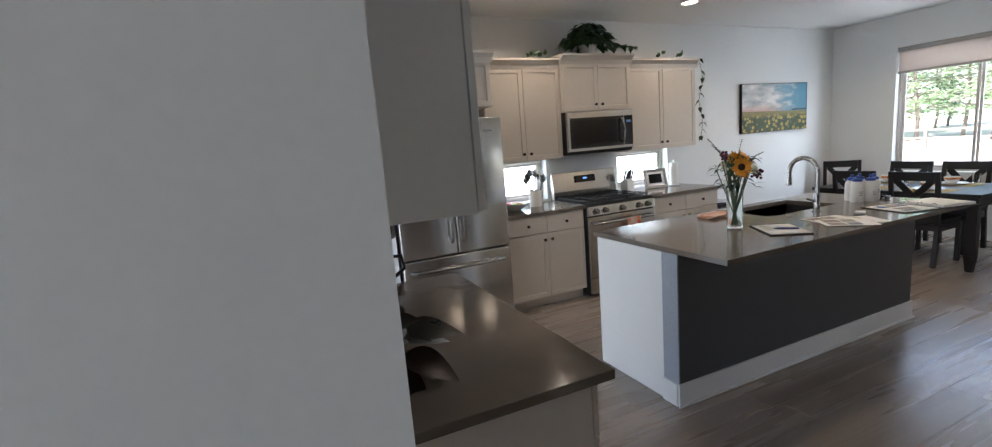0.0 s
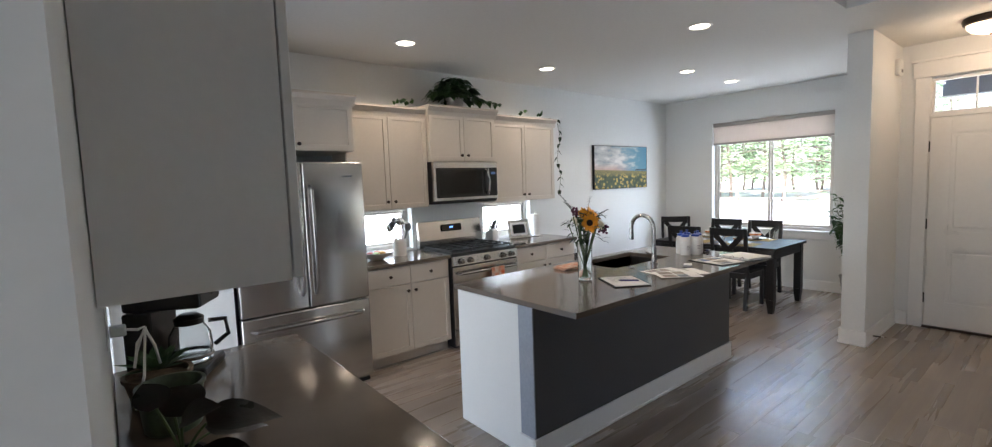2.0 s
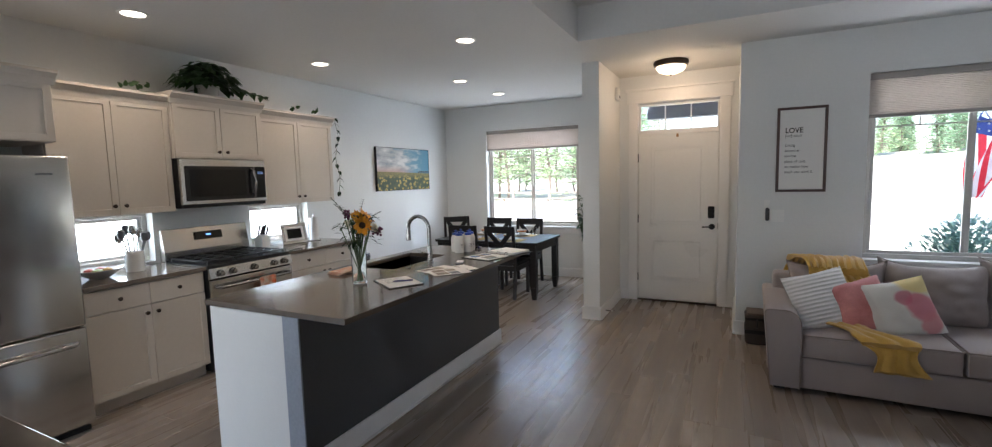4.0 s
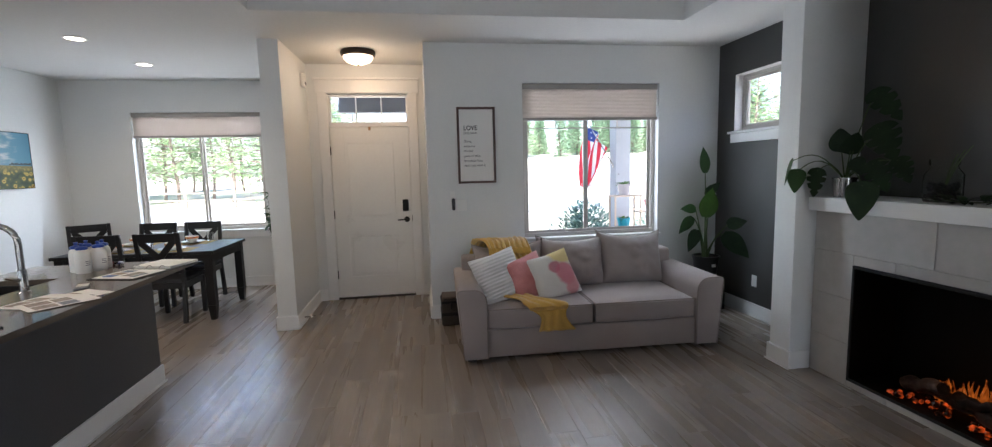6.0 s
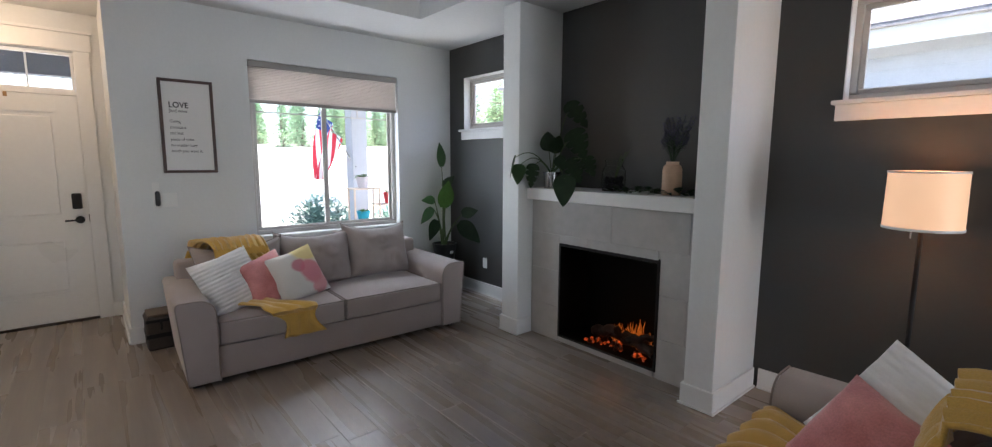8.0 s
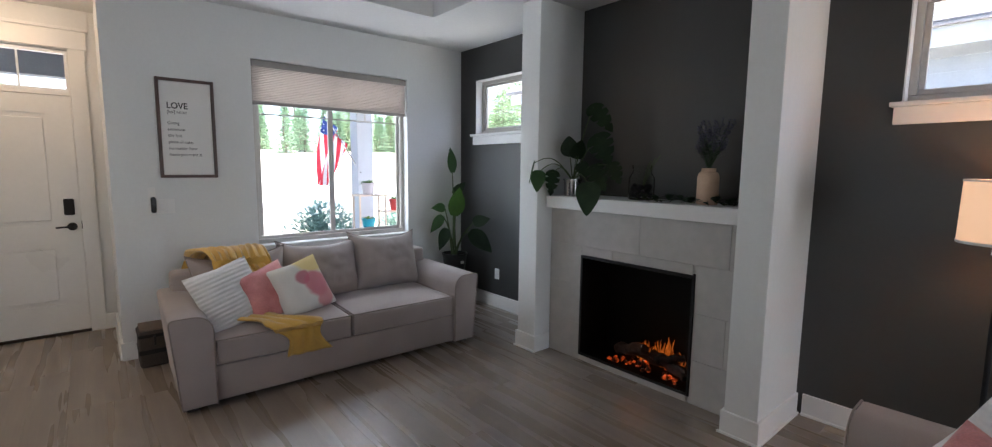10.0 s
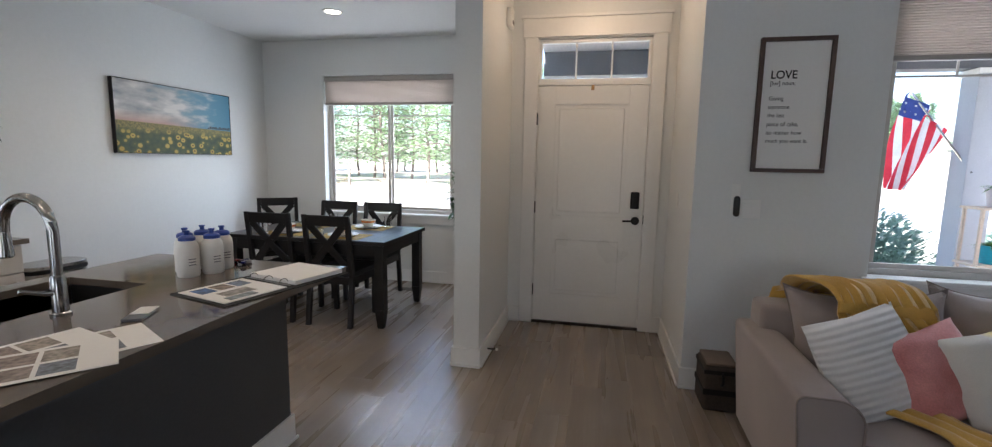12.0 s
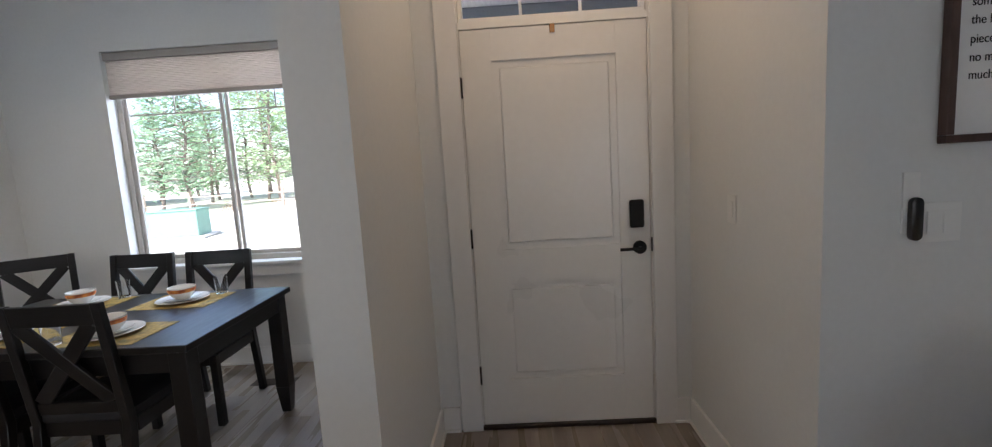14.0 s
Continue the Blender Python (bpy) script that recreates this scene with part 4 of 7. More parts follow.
def cushion(w, d, h, puff=0.06, n=12, seed=0, crease=0.006, pinch=0.0):
    """A stuffed block: corners at +-w/2, +-d/2, height h from 0, faces puffed out, edges soft."""
    bm = bmesh.new()
    bmesh.ops.create_cube(bm, size=2)
    bmesh.ops.subdivide_edges(bm, edges=bm.edges[:], cuts=n, use_grid_fill=True)
    for v in bm.verts:
        x, y, z = v.co
        fx, fy, fz = 1 - abs(x) ** 4, 1 - abs(y) ** 4, 1 - abs(z) ** 4
        ax = (abs(x) > 0.999) + (abs(y) > 0.999) + (abs(z) > 0.999)
        r = 0.035
        px, py, pz = x * (w / 2), y * (d / 2), z * (h / 2)
        if abs(z) > 0.999:
            pz += math.copysign(puff * fx * fy, z)
        if abs(y) > 0.999:
            py += math.copysign(puff * 0.5 * fx * fz, y)
        if abs(x) > 0.999:
            px += math.copysign(puff * 0.3 * fy * fz, x)
        if ax >= 2:
            px, py, pz = px * (1 - r / w * 0.5), py * (1 - r / d * 0.5), pz * (1 - r / h * 0.5)
        q = Vector((px, py, pz))
        k = noise.noise(q * 6 + Vector((seed * 3.1, seed, 0))) * crease + noise.noise(q * 17 + Vector((seed, 7, 0))) * crease * 0.4
        if pinch:
            e = abs(x) ** 6 * abs(y) ** 6
            q.x *= 1 + pinch * e
            q.y *= 1 + pinch * e
        v.co = q + v.normal * k + Vector((0, 0, h / 2))
    return bm


def throw_pillow(s, puff, n=18, seed=0, wrinkle=0.008, tall=None, ear=0.0):
    """A square pillow standing in the x-z plane, s across, with pulled-out corners."""
    bm = bmesh.new()
    for side in (-1, 1):
        g = []
        for k in range(n + 1):
            row = []
            for i in range(n + 1):
                u, v = 2 * i / n - 1, 2 * k / n - 1
                edge = (1 - abs(u) ** 2.4) * (1 - abs(v) ** 2.4)
                inset = 1 - 0.07 * (1 - abs(u * v)) * max(abs(u), abs(v)) ** 4
                p = Vector((u * s / 2 * inset, side * puff * edge ** 0.45, v * (tall or s) / 2 * inset))
                p.y += side * edge * wrinkle * noise.noise(Vector((u * 3 + seed, v * 3, side)))
                e = abs(u * v) ** 4
                p.x += math.copysign(ear * 0.45 * e, u)
                p.z += ear * e * (1.0 if v > 0 else 0.2) + (tall or s) / 2
                p.y += side * wrinkle * 0.3 * edge * noise.noise(Vector((u * 9 + seed, v * 5, side * 2)))
                row.append(bm.verts.new(p))
            g.append(row)
        for k in range(n):
            for i in range(n):
                q = (g[k][i], g[k][i + 1], g[k + 1][i + 1], g[k + 1][i])
                bm.faces.new(q if side < 0 else q[::-1])
    bmesh.ops.remove_doubles(bm, verts=bm.verts[:], dist=1e-5)
    return bm


def seam(s, tall, ear):
    """The welted edge of a loose cushion."""
    pts = []
    for k in range(80):
        q = k / 20
        t = 2 * (q % 1) - 1
        u, v = ((t, -1), (1, t), (-t, 1), (-1, -t))[int(q)]
        inset = 1 - 0.07 * (1 - abs(u * v))
        e = abs(u * v) ** 4
        pts.append((u * s / 2 * inset + math.copysign(ear * 0.45 * e, u), 0, v * tall / 2 * inset + ear * e * (1.0 if v > 0 else 0.2) + tall / 2))
    return piped(pts + pts[:1], 0.0045, 6)


def sofa(m, width, label):
    """Local: front towards -y at y = 0, x across from 0 to width, back at y = depth."""
    s = thing("sofa", m, label, "sofa", group="taupe sofas")
    dep, arm, ah, sh = 0.96, 0.225, 0.595, 0.262
    part("base", cube(arm * 0.5, 0.035, 0.034, width - arm * 0.5, dep - 0.02, sh - 0.002, bevel=0.012, seg=3), M_SOFA, s, smooth=True)
    part("back_frame", cube(arm * 0.35, dep - 0.20, 0.036, width - arm * 0.35, dep, 0.72, bevel=0.03, seg=4), M_SOFA, s, smooth=True)
    for k, x in enumerate((0, width - arm)):
        ro, ri = 0.03, 0.10
        left, right = (ro, ri) if k == 0 else (ri, ro)
        top = [(x + left - left * math.cos(radians(q)), ah - left + left * math.sin(radians(q))) for q in range(0, 91, 15)]
        top += [(x + arm - right + right * math.sin(radians(q)), ah - right + right * math.cos(radians(q))) for q in range(0, 91, 15)]
        fo, fi = (0.045, 0.0) if k == 0 else (0.0, 0.045)
        pts = [(x + fo, 0.034)] + top + [(x + arm - fi, 0.034)]
        bm = bmesh.new()
        extrude_outline(bm, pts, "y", 0.0, dep - 0.03)
        bmesh.ops.bevel(bm, geom=[e for e in bm.edges if abs(e.verts[0].co.y - e.verts[1].co.y) < 1e-4], offset=0.012, segments=2, profile=0.5, affect="EDGES")
        ar = part("armrest", bm, M_SOFA, s, smooth=True)
        part("piping", piped([(a, -0.001, b) for a, b in pts], 0.0045, 6), M_PIPE, ar, smooth=True)
    inner = width - 2 * arm
    for k in range(2):
        w = inner / 2
        o = part("seat_cushion", cushion(w - 0.012, 0.70, 0.165, 0.02, 12, k + 1, 0.004), M_SOFA, s, smooth=True)
        o.location = (arm + w * (k + 0.5), 0.365, sh)
        pts = []
        for sx, sy in ((-1, -1), (1, -1), (1, 1), (-1, 1), (-1, -1)):
            pts.append((sx * (w / 2 - 0.012), sy * 0.342, 0.160))
        loop = []
        for a, b in zip(pts, pts[1:]):
            loop += [Vector(a).lerp(Vector(b), t / 8) for t in range(8)]
        loop.append(Vector(pts[-1]))
        part("piping", piped(loop, 0.005, 6), M_PIPE, o, smooth=True)
    for k in range(3):
        w = inner / 3
        o = part("back_cushion", throw_pillow(w + 0.04, 0.145, 30, k + 5, 0.03, (0.405, 0.445, 0.47)[k], 0.05), M_SOFA, s, smooth=True)
        part("piping", seam(w + 0.04, (0.405, 0.445, 0.47)[k], 0.05), M_PIPE, o, smooth=True)
        o.matrix_basis = pose(arm + w * (k + 0.5), 0.635, 0.415, -13 - 2.5 * k, (-3.5, 1.0, 2.5)[k], (-5, 1, 4)[k])
    for x in (0.07, width - 0.14):
        for y in (0.06, dep - 0.14):
            part("foot", cube(x, y, 0, x + 0.07, y + 0.07, 0.0335, bevel=0.004), M_BLACKM, s, "black block foot")
    return s


S1 = pose(4.262, 0.405, 0, 0, 0, -91.6)
S2 = pose(1.475, -1.60, 0, 0, 0, 91.0)
sofa(S1, 2.19, "taupe three-seat fabric sofa under the window")
sofa(S2, 1.62, "taupe fabric loveseat beside the floor lamp")


def ribbed(name):
    m = mat(name, (0.80, 0.78, 0.76), 0.95, vary=0.02, bump=0, sheen=0.4)
    n, l = m.node_tree.nodes, m.node_tree.links
    tc, wv, bp = n.new("ShaderNodeTexCoord"), n.new("ShaderNodeTexWave"), n.new("ShaderNodeBump")
    wv.bands_direction = "Z"
    wv.inputs["Scale"].default_value, wv.inputs["Distortion"].default_value = 11.0, 0.4
    bp.inputs["Strength"].default_value, bp.inputs["Distance"].default_value = 0.6, 0.009
    l.new(tc.outputs["Object"], wv.inputs["Vector"]), l.new(wv.outputs["Fac"], bp.inputs["Height"])
    l.new(bp.outputs[0], n["Principled BSDF"].inputs["Normal"])
    return m


def heart_print(name):
    """White cloth with watercolour blots of coral and yellow."""
    m = mat(name, (0.74, 0.71, 0.66), 0.9, vary=0.03, grain=200, bump=0.1)
    n, l = m.node_tree.nodes, m.node_tree.links
    b = n["Principled BSDF"]
    src = b.inputs["Base Color"].links[0].from_socket
    tc, wob = n.new("ShaderNodeTexCoord"), n.new("ShaderNodeTexNoise")
    wob.inputs["Scale"].default_value = 8
    ad = n.new("ShaderNodeVectorMath")
    ad.operation = "MULTIPLY_ADD"
    ad.inputs[1].default_value = (0.07, 0.07, 0.07)
    l.new(wob.outputs["Color"], ad.inputs[0]), l.new(tc.outputs["Object"], ad.inputs[2]), l.new(tc.outputs["Object"], wob.inputs["Vector"])
    for c, r, col in (((0.13, 0.03, 0.40), 0.13, (0.80, 0.64, 0.24)), ((0.01, 0.03, 0.27), 0.055, (0.58, 0.17, 0.22)), ((0.085, 0.03, 0.19), 0.095, (0.70, 0.20, 0.26)), ((0.12, 0.03, 0.07), 0.075, (0.72, 0.28, 0.30))):
        ds, ls, mx = n.new("ShaderNodeVectorMath"), n.new("ShaderNodeMapRange"), n.new("ShaderNodeMix")
        ds.operation = "DISTANCE"
        ds.inputs[1].default_value = (c[0] + 0.035, 0.03, c[2] + 0.035)
        ls.inputs[1].default_value, ls.inputs[2].default_value, ls.inputs[3].default_value, ls.inputs[4].default_value = r * 0.82, r * 1.12, 0.85, 0.0
        sp = n.new("ShaderNodeVectorMath")
        sp.operation = "MULTIPLY"
        sp.inputs[1].default_value = (1, 0, 1)
        l.new(ad.outputs[0], sp.inputs[0])
        ds.inputs[1].default_value = (c[0] + 0.035, 0.0, c[2] + 0.035)
        l.new(sp.outputs[0], ds.inputs[0]), l.new(ds.outputs["Value"], ls.inputs[0])
        mx.data_type = "RGBA"
        mx.inputs[7].default_value = (*col, 1)
        l.new(src, mx.inputs[6]), l.new(ls.outputs[0], mx.inputs[0])
        src = mx.outputs[2]
    l.new(src, b.inputs["Base Color"])
    return m


M_RIB = ribbed("white_rib_knit")
M_PINK = mat("coral_velvet", (0.62, 0.21, 0.20), 0.85, vary=0.10, scale=7, grain=150, bump=0.15, sheen=0.5, hue=(0.70, 0.30, 0.29))
M_PRINT = heart_print("heart_print_cloth")
M_YEL = mat("mustard_fleece", (0.60, 0.36, 0.07), 0.95, vary=0.08, scale=8, grain=220, bump=0.5, bump_dist=0.004, sheen=0.5)


def place_pillow(m, s, puff, material, label, seed):
    return tagged(new_pillow(s, puff, material, seed, m), label, "throw pillow", "throw pillows")


def new_pillow(s, puff, material, seed, m):
    o = part("throw_pillow", throw_pillow(s, puff, 18, seed), material, smooth=True)
    o.matrix_basis = m
    return o


place_pillow(S1 @ pose(0.455, 0.27, 0.41, -25, -12, 24), 0.445, 0.085, M_RIB, "white ribbed throw pillow leaning on the sofa", 1)
place_pillow(S1 @ pose(0.69, 0.30, 0.42, -25, -12, 26), 0.385, 0.07, M_PINK, "coral pink velvet throw pillow on the sofa", 2)
place_pillow(S1 @ pose(0.90, 0.265, 0.42, -26, -12, 16), 0.405, 0.075, M_PRINT, "white throw pillow with coral and yellow blots", 3)
place_pillow(S2 @ pose(0.43, 0.44, 0.625, -32, 18, 58) @ pose(0, 0, -0.20), 0.44, 0.085, M_RIB, "white ribbed throw pillow on the loveseat", 4)
place_pillow(S2 @ pose(0.56, 0.37, 0.575, -34, 14, 60) @ pose(0, 0, -0.16), 0.36, 0.075, M_PINK, "coral pink velvet throw pillow on the loveseat", 5)


def blanket(name, path, width, folds, label, seed, side=(1, 0, 0), thick=0.012, deep=0.012):
    """A draped cloth: a ribbon of the given width along path, with soft folds."""
    bm = bmesh.new()
    pts = [Vector(p) for p in path]
    fine = []
    for a, b in zip(pts, pts[1:]):
        fine += [a.lerp(b, t / 6) for t in range(6)]
    fine.append(pts[-1])
    for _ in range(3):
        fine = [fine[0]] + [(fine[i - 1] + fine[i] * 2 + fine[i + 1]) / 4 for i in range(1, len(fine) - 1)] + [fine[-1]]
    n = 26
    rows = []
    for k, p in enumerate(fine):
        d = (fine[min(k + 1, len(fine) - 1)] - fine[max(k - 1, 0)]).normalized()
        sd = Vector(side).normalized()
        up = sd.cross(d).normalized()
        if up.z < -0.2 and abs(d.z) < 0.7:
            up = -up
        w = width * (1 + 0.10 * math.sin(k * 0.35 + seed))
        row = []
        for i in range(n + 1):
            u = i / n - 0.5
            f = deep * math.sin(u * folds * 6.283 + 0.8 * math.sin(k * 0.21) + seed) + 0.006 * noise.noise(Vector((u * 5, k * 0.2, seed)))
            row.append(bm.verts.new(p + sd * (u * w + 0.02 * math.sin(k * 0.4 + u * 3)) + up * (f + 0.02)))
        rows.append(row)
    for a, b in zip(rows, rows[1:]):
        for i in range(n):
            bm.faces.new((a[i], a[i + 1], b[i + 1], b[i]))
    o = tagged(part(name, bm, M_YEL, smooth=True), label, "blanket")
    md = o.modifiers.new("thick", "SOLIDIFY")
    md.thickness = thick
    return o


b1 = blanket("throw_blanket", [(0.36, 0.975, 0.60), (0.36, 0.965, 0.74), (0.38, 0.85, 0.77), (0.42, 0.74, 0.86), (0.47, 0.55, 0.865), (0.52, 0.42, 0.72), (0.56, 0.38, 0.56)], 0.42, 8, "mustard yellow throw draped over the sofa back", 1)
b1.matrix_basis = S1
b2 = blanket("throw_blanket", [(0.42, 0.34, 0.452), (0.53, 0.18, 0.450), (0.65, 0.05, 0.452), (0.71, -0.005, 0.43), (0.75, -0.03, 0.36), (0.78, -0.032, 0.24)], 0.27, 3, "mustard yellow throw hanging over the seat edge", 2, deep=0.006)
b2.matrix_basis = S1
b3 = blanket("throw_blanket", [(0.50, 0.36, 0.465), (0.48, 0.20, 0.463), (0.46, 0.05, 0.465), (0.46, -0.01, 0.44), (0.46, -0.03, 0.36), (0.46, -0.032, 0.26)], 0.40, 4, "mustard yellow throw over the loveseat edge", 3)
b3.matrix_basis = S2
b4 = blanket("throw_blanket", [(0.75, 0.975, 0.60), (0.75, 0.965, 0.74), (0.75, 0.85, 0.80), (0.75, 0.70, 0.92), (0.75, 0.56, 0.90), (0.75, 0.50, 0.72)], 0.45, 5, "mustard yellow throw over the loveseat back", 4)
b4.matrix_basis = S2

# floor lamp
la = thing("floor_lamp", (1.185, -2.28, 0), "black floor lamp with a glowing cream drum shade", "floor lamp")
part("base", turned([(0, 0), (0.14, 0), (0.14, 0.015), (0.02, 0.025), (0.012, 0.04)], 32), M_BLACKM, la, smooth=True)
part("pole", piped([(0, 0, 0.03), (0, 0, 1.42)], 0.011, 12), M_BLACKM, la, smooth=True)
m = glow("lit_linen", (1.0, 0.62, 0.36), 0.12)
part("shade", turned([(0.152, 1.185), (0.148, 1.458), (0.146, 1.458), (0.150, 1.185)], 40), m, la, "cream fabric drum shade", smooth=True)
part("shade_trim", turned([(0.1545, 1.183), (0.1545, 1.195), (0.1518, 1.195)], 40), M_PLATE, la, smooth=True)
part("shade_trim", turned([(0.1505, 1.450), (0.1505, 1.460), (0.1478, 1.460)], 40), M_PLATE, la, smooth=True)
part("pull_chain", piped([(0.03, 0.05, 1.14), (0.03, 0.05, 1.25)], 0.004, 6), M_CHROME, la)
lamp_point("floor_lamp_bulb", (1.185, -2.28, 1.36), 1.7, (1.0, 0.66, 0.36), 0.05)

# ---- dining set ----
TBX0, TBX1, TBY0, TBY1 = 5.98, 6.92, 2.825, 4.345
tb = thing("dining_table", (TBX0, TBY0, 0), "dark-stained wooden dining table laid for a meal", "table")
w, d = TBX1 - TBX0, TBY1 - TBY0
part("tabletop", cube(0, 0, 0.715, w, d, 0.748, bevel=0.005), M_DWOOD, tb)
bm = bmesh.new()
for x0, y0, x1, y1 in ((0.10, 0.035, w - 0.10, 0.055), (0.10, d - 0.055, w - 0.10, d - 0.035), (0.035, 0.10, 0.055, d - 0.10), (w - 0.055, 0.10, w - 0.035, d - 0.10)):
    box(bm, x0, y0, 0.62, x1, y1, 0.7145)
part("apron", bm, M_DWOOD, tb)
for x in (0.025, w - 0.105):
    for y in (0.025, d - 0.105):
        bm = cube(x, y, 0.16, x + 0.08, y + 0.08, 0.7148, bevel=0.004)
        q = bmesh.new()
        box(q, x, y, 0.0, x + 0.08, y + 0.08, 0.1595)
        for v in q.verts:
            if v.co.z < 0.01:
                v.co.x = x + 0.04 + (v.co.x - x - 0.04) * 0.62
                v.co.y = y + 0.04 + (v.co.y - y - 0.04) * 0.62
        me = bpy.data.meshes.new("tmp")
        q.to_mesh(me)
        bm.from_mesh(me)
        q.free()
        part("leg", bm, M_DWOOD, tb)


def dining_chair(m):
    """Local: seat faces -y (front at y = -0.22), back at y = +0.22; 0 at the floor under the seat."""
    c = thing("dining_chair", m, "dark-stained dining chair with X back and upholstered seat", "chair", group="dining chairs")
    sw = 0.43
    o = part("seat", cushion(sw, 0.44, 0.055, 0.012, 6, 1, 0.002), M_CUSH, c, "dark upholstered seat", smooth=True)
    o.location = (0, -0.005, 0.425)
    bm = bmesh.new()
    box(bm, -sw / 2 + 0.03, -0.205, 0.36, sw / 2 - 0.03, -0.185, 0.4245)
    box(bm, -sw / 2 + 0.03, 0.185, 0.36, sw / 2 - 0.03, 0.205, 0.4245)
    for s in (-1, 1):
        box(bm, s * (sw / 2 - 0.025), -0.18, 0.36, s * (sw / 2 - 0.005), 0.18, 0.4245)
    part("seat_frame", bm, M_DWOOD, c)
    for s in (-1, 1):
        part("front_leg", cube(s * (sw / 2) - 0.02 * (1 + s), -0.222, 0, s * (sw / 2) + 0.02 * (1 - s), -0.182, 0.4248, bevel=0.004), M_DWOOD, c)
        pts = [(0.275, 0.0), (0.235, 0.0), (0.185, 0.42), (0.255, 0.955), (0.285, 0.955), (0.225, 0.42)]
        part("back_post", outline(pts, "x", s * (sw / 2) - 0.02 * (1 + s), s * (sw / 2) + 0.02 * (1 - s), 0.004), M_DWOOD, c)
    lean = math.degrees(math.atan2(0.07, 0.535))

    def bar(x0, z0, x1, z1, w, t=0.018):
        """A flat bar across the leaning back."""
        a, b = Vector((x0, 0, z0)), Vector((x1, 0, z1))
        ln, ang = (b - a).length, math.degrees(math.atan2(z1 - z0, x1 - x0))
        bm = cube(0, -t / 2, -w / 2, ln, t / 2, w / 2, bevel=0.003)
        o = part("back_bar", bm, M_DWOOD, c)
        o.matrix_basis = pose(0, 0.205, 0.42, -lean, 0, 0) @ pose(x0, 0, z0, 0, -ang, 0)
        return o
    r = sw / 2 - 0.04
    bar(-r, 0.492, r, 0.492, 0.09).name = "top_rail"
    bar(-r, 0.075, r, 0.075, 0.055).name = "lower_rail"
    bar(-r + 0.02, 0.10, r - 0.02, 0.455, 0.062, 0.016)
    bar(-r + 0.02, 0.455, r - 0.02, 0.10, 0.062, 0.014)
    return c


chair = dining_chair(pose(6.215, 3.33, 0, 0, 0, 90))
for x, y, a in ((6.235, 3.895, 91), (6.91, 3.40, -90), (6.93, 3.93, -91), (7.09, 4.61, -52)):
    copy_thing(chair, pose(x, y, 0, 0, 0, a))

# ---- foliage helpers ----


def leafmat(name, color, hue, rough=0.4):
    m = mat(name, color, rough, vary=0.12, scale=9, grain=60, bump=0.05, hue=hue, spec=0.3)
    n, l = m.node_tree.nodes, m.node_tree.links
    t, x = n.new("ShaderNodeBsdfTranslucent"), n.new("ShaderNodeMixShader")
    t.inputs["Color"].default_value, x.inputs[0].default_value = (*[min(1, c * 1.6) for c in color], 1), 0.25
    l.new(n["Principled BSDF"].outputs[0], x.inputs[1]), l.new(t.outputs[0], x.inputs[2])
    l.new(x.outputs[0], n["Material Output"].inputs["Surface"])
    return m


M_LEAF = leafmat("green_leaf", (0.028, 0.066, 0.020), (0.040, 0.088, 0.028))
M_LEAFD = leafmat("deep_green_leaf", (0.013, 0.030, 0.012), (0.020, 0.044, 0.016), 0.35)
M_LEAFB = leafmat("bright_leaf", (0.055, 0.13, 0.02), (0.08, 0.17, 0.03), 0.35)
M_STEM = mat("stem", (0.06, 0.10, 0.03), 0.6)
M_SOIL = mat("soil", (0.03, 0.022, 0.016), 0.95, vary=0.3, grain=90, bump=0.6)
M_CERAM = mat("white_ceramic", (0.74, 0.73, 0.70), 0.18, vary=0.01, bump=0)
M_PAPER = mat("white_paper", (0.78, 0.77, 0.75), 0.7, vary=0.01, bump=0)
M_INK = mat("grey_ink", (0.20, 0.20, 0.21), 0.7, vary=0.05, bump=0)


def leaf(bm, base, way, up, length, width, droop=0.25, fold=0.15, n=5, heart=False):
    """A leaf blade from base along way, bending down along its length."""
    way, up = Vector(way).normalized(), Vector(up).normalized()
    side = way.cross(up).normalized()
    up = side.cross(way).normalized()
    rows = []
    for i in range(n + 1):
        t = i / n
        w = width * (math.sin(math.pi * min(1, (t * 0.93 + 0.07) ** (0.55 if heart else 0.75)))) * 0.5
        c = Vector(base) + way * (length * t) - Vector((0, 0, 1)) * droop * length * t * t
        rows.append((bm.verts.new(c - side * w + up * (fold * w)), bm.verts.new(c), bm.verts.new(c + side * w + up * (fold * w))))
    for a, b in zip(rows, rows[1:]):
        bm.faces.new((a[0], a[1], b[1], b[0]))
        bm.faces.new((a[1], a[2], b[2], b[1]))


def bend(p, q, sag, n=8):
    p, q = Vector(p), Vector(q)
    return [p.lerp(q, i / n) + Vector((0, 0, sag * math.sin(math.pi * i / n))) for i in range(n + 1)]


def pot_profile(r0, r1, h, lip=0.006, t=0.006):
    return [(0, 0), (r0, 0), (r1, h - lip * 2), (r1 + lip, h - lip * 2), (r1 + lip, h), (r1 - t, h), (r1 - t, h - 0.02), (0, h - 0.02)]


rp = random.Random(11)

# monstera on the mantel
MZ = 1.273


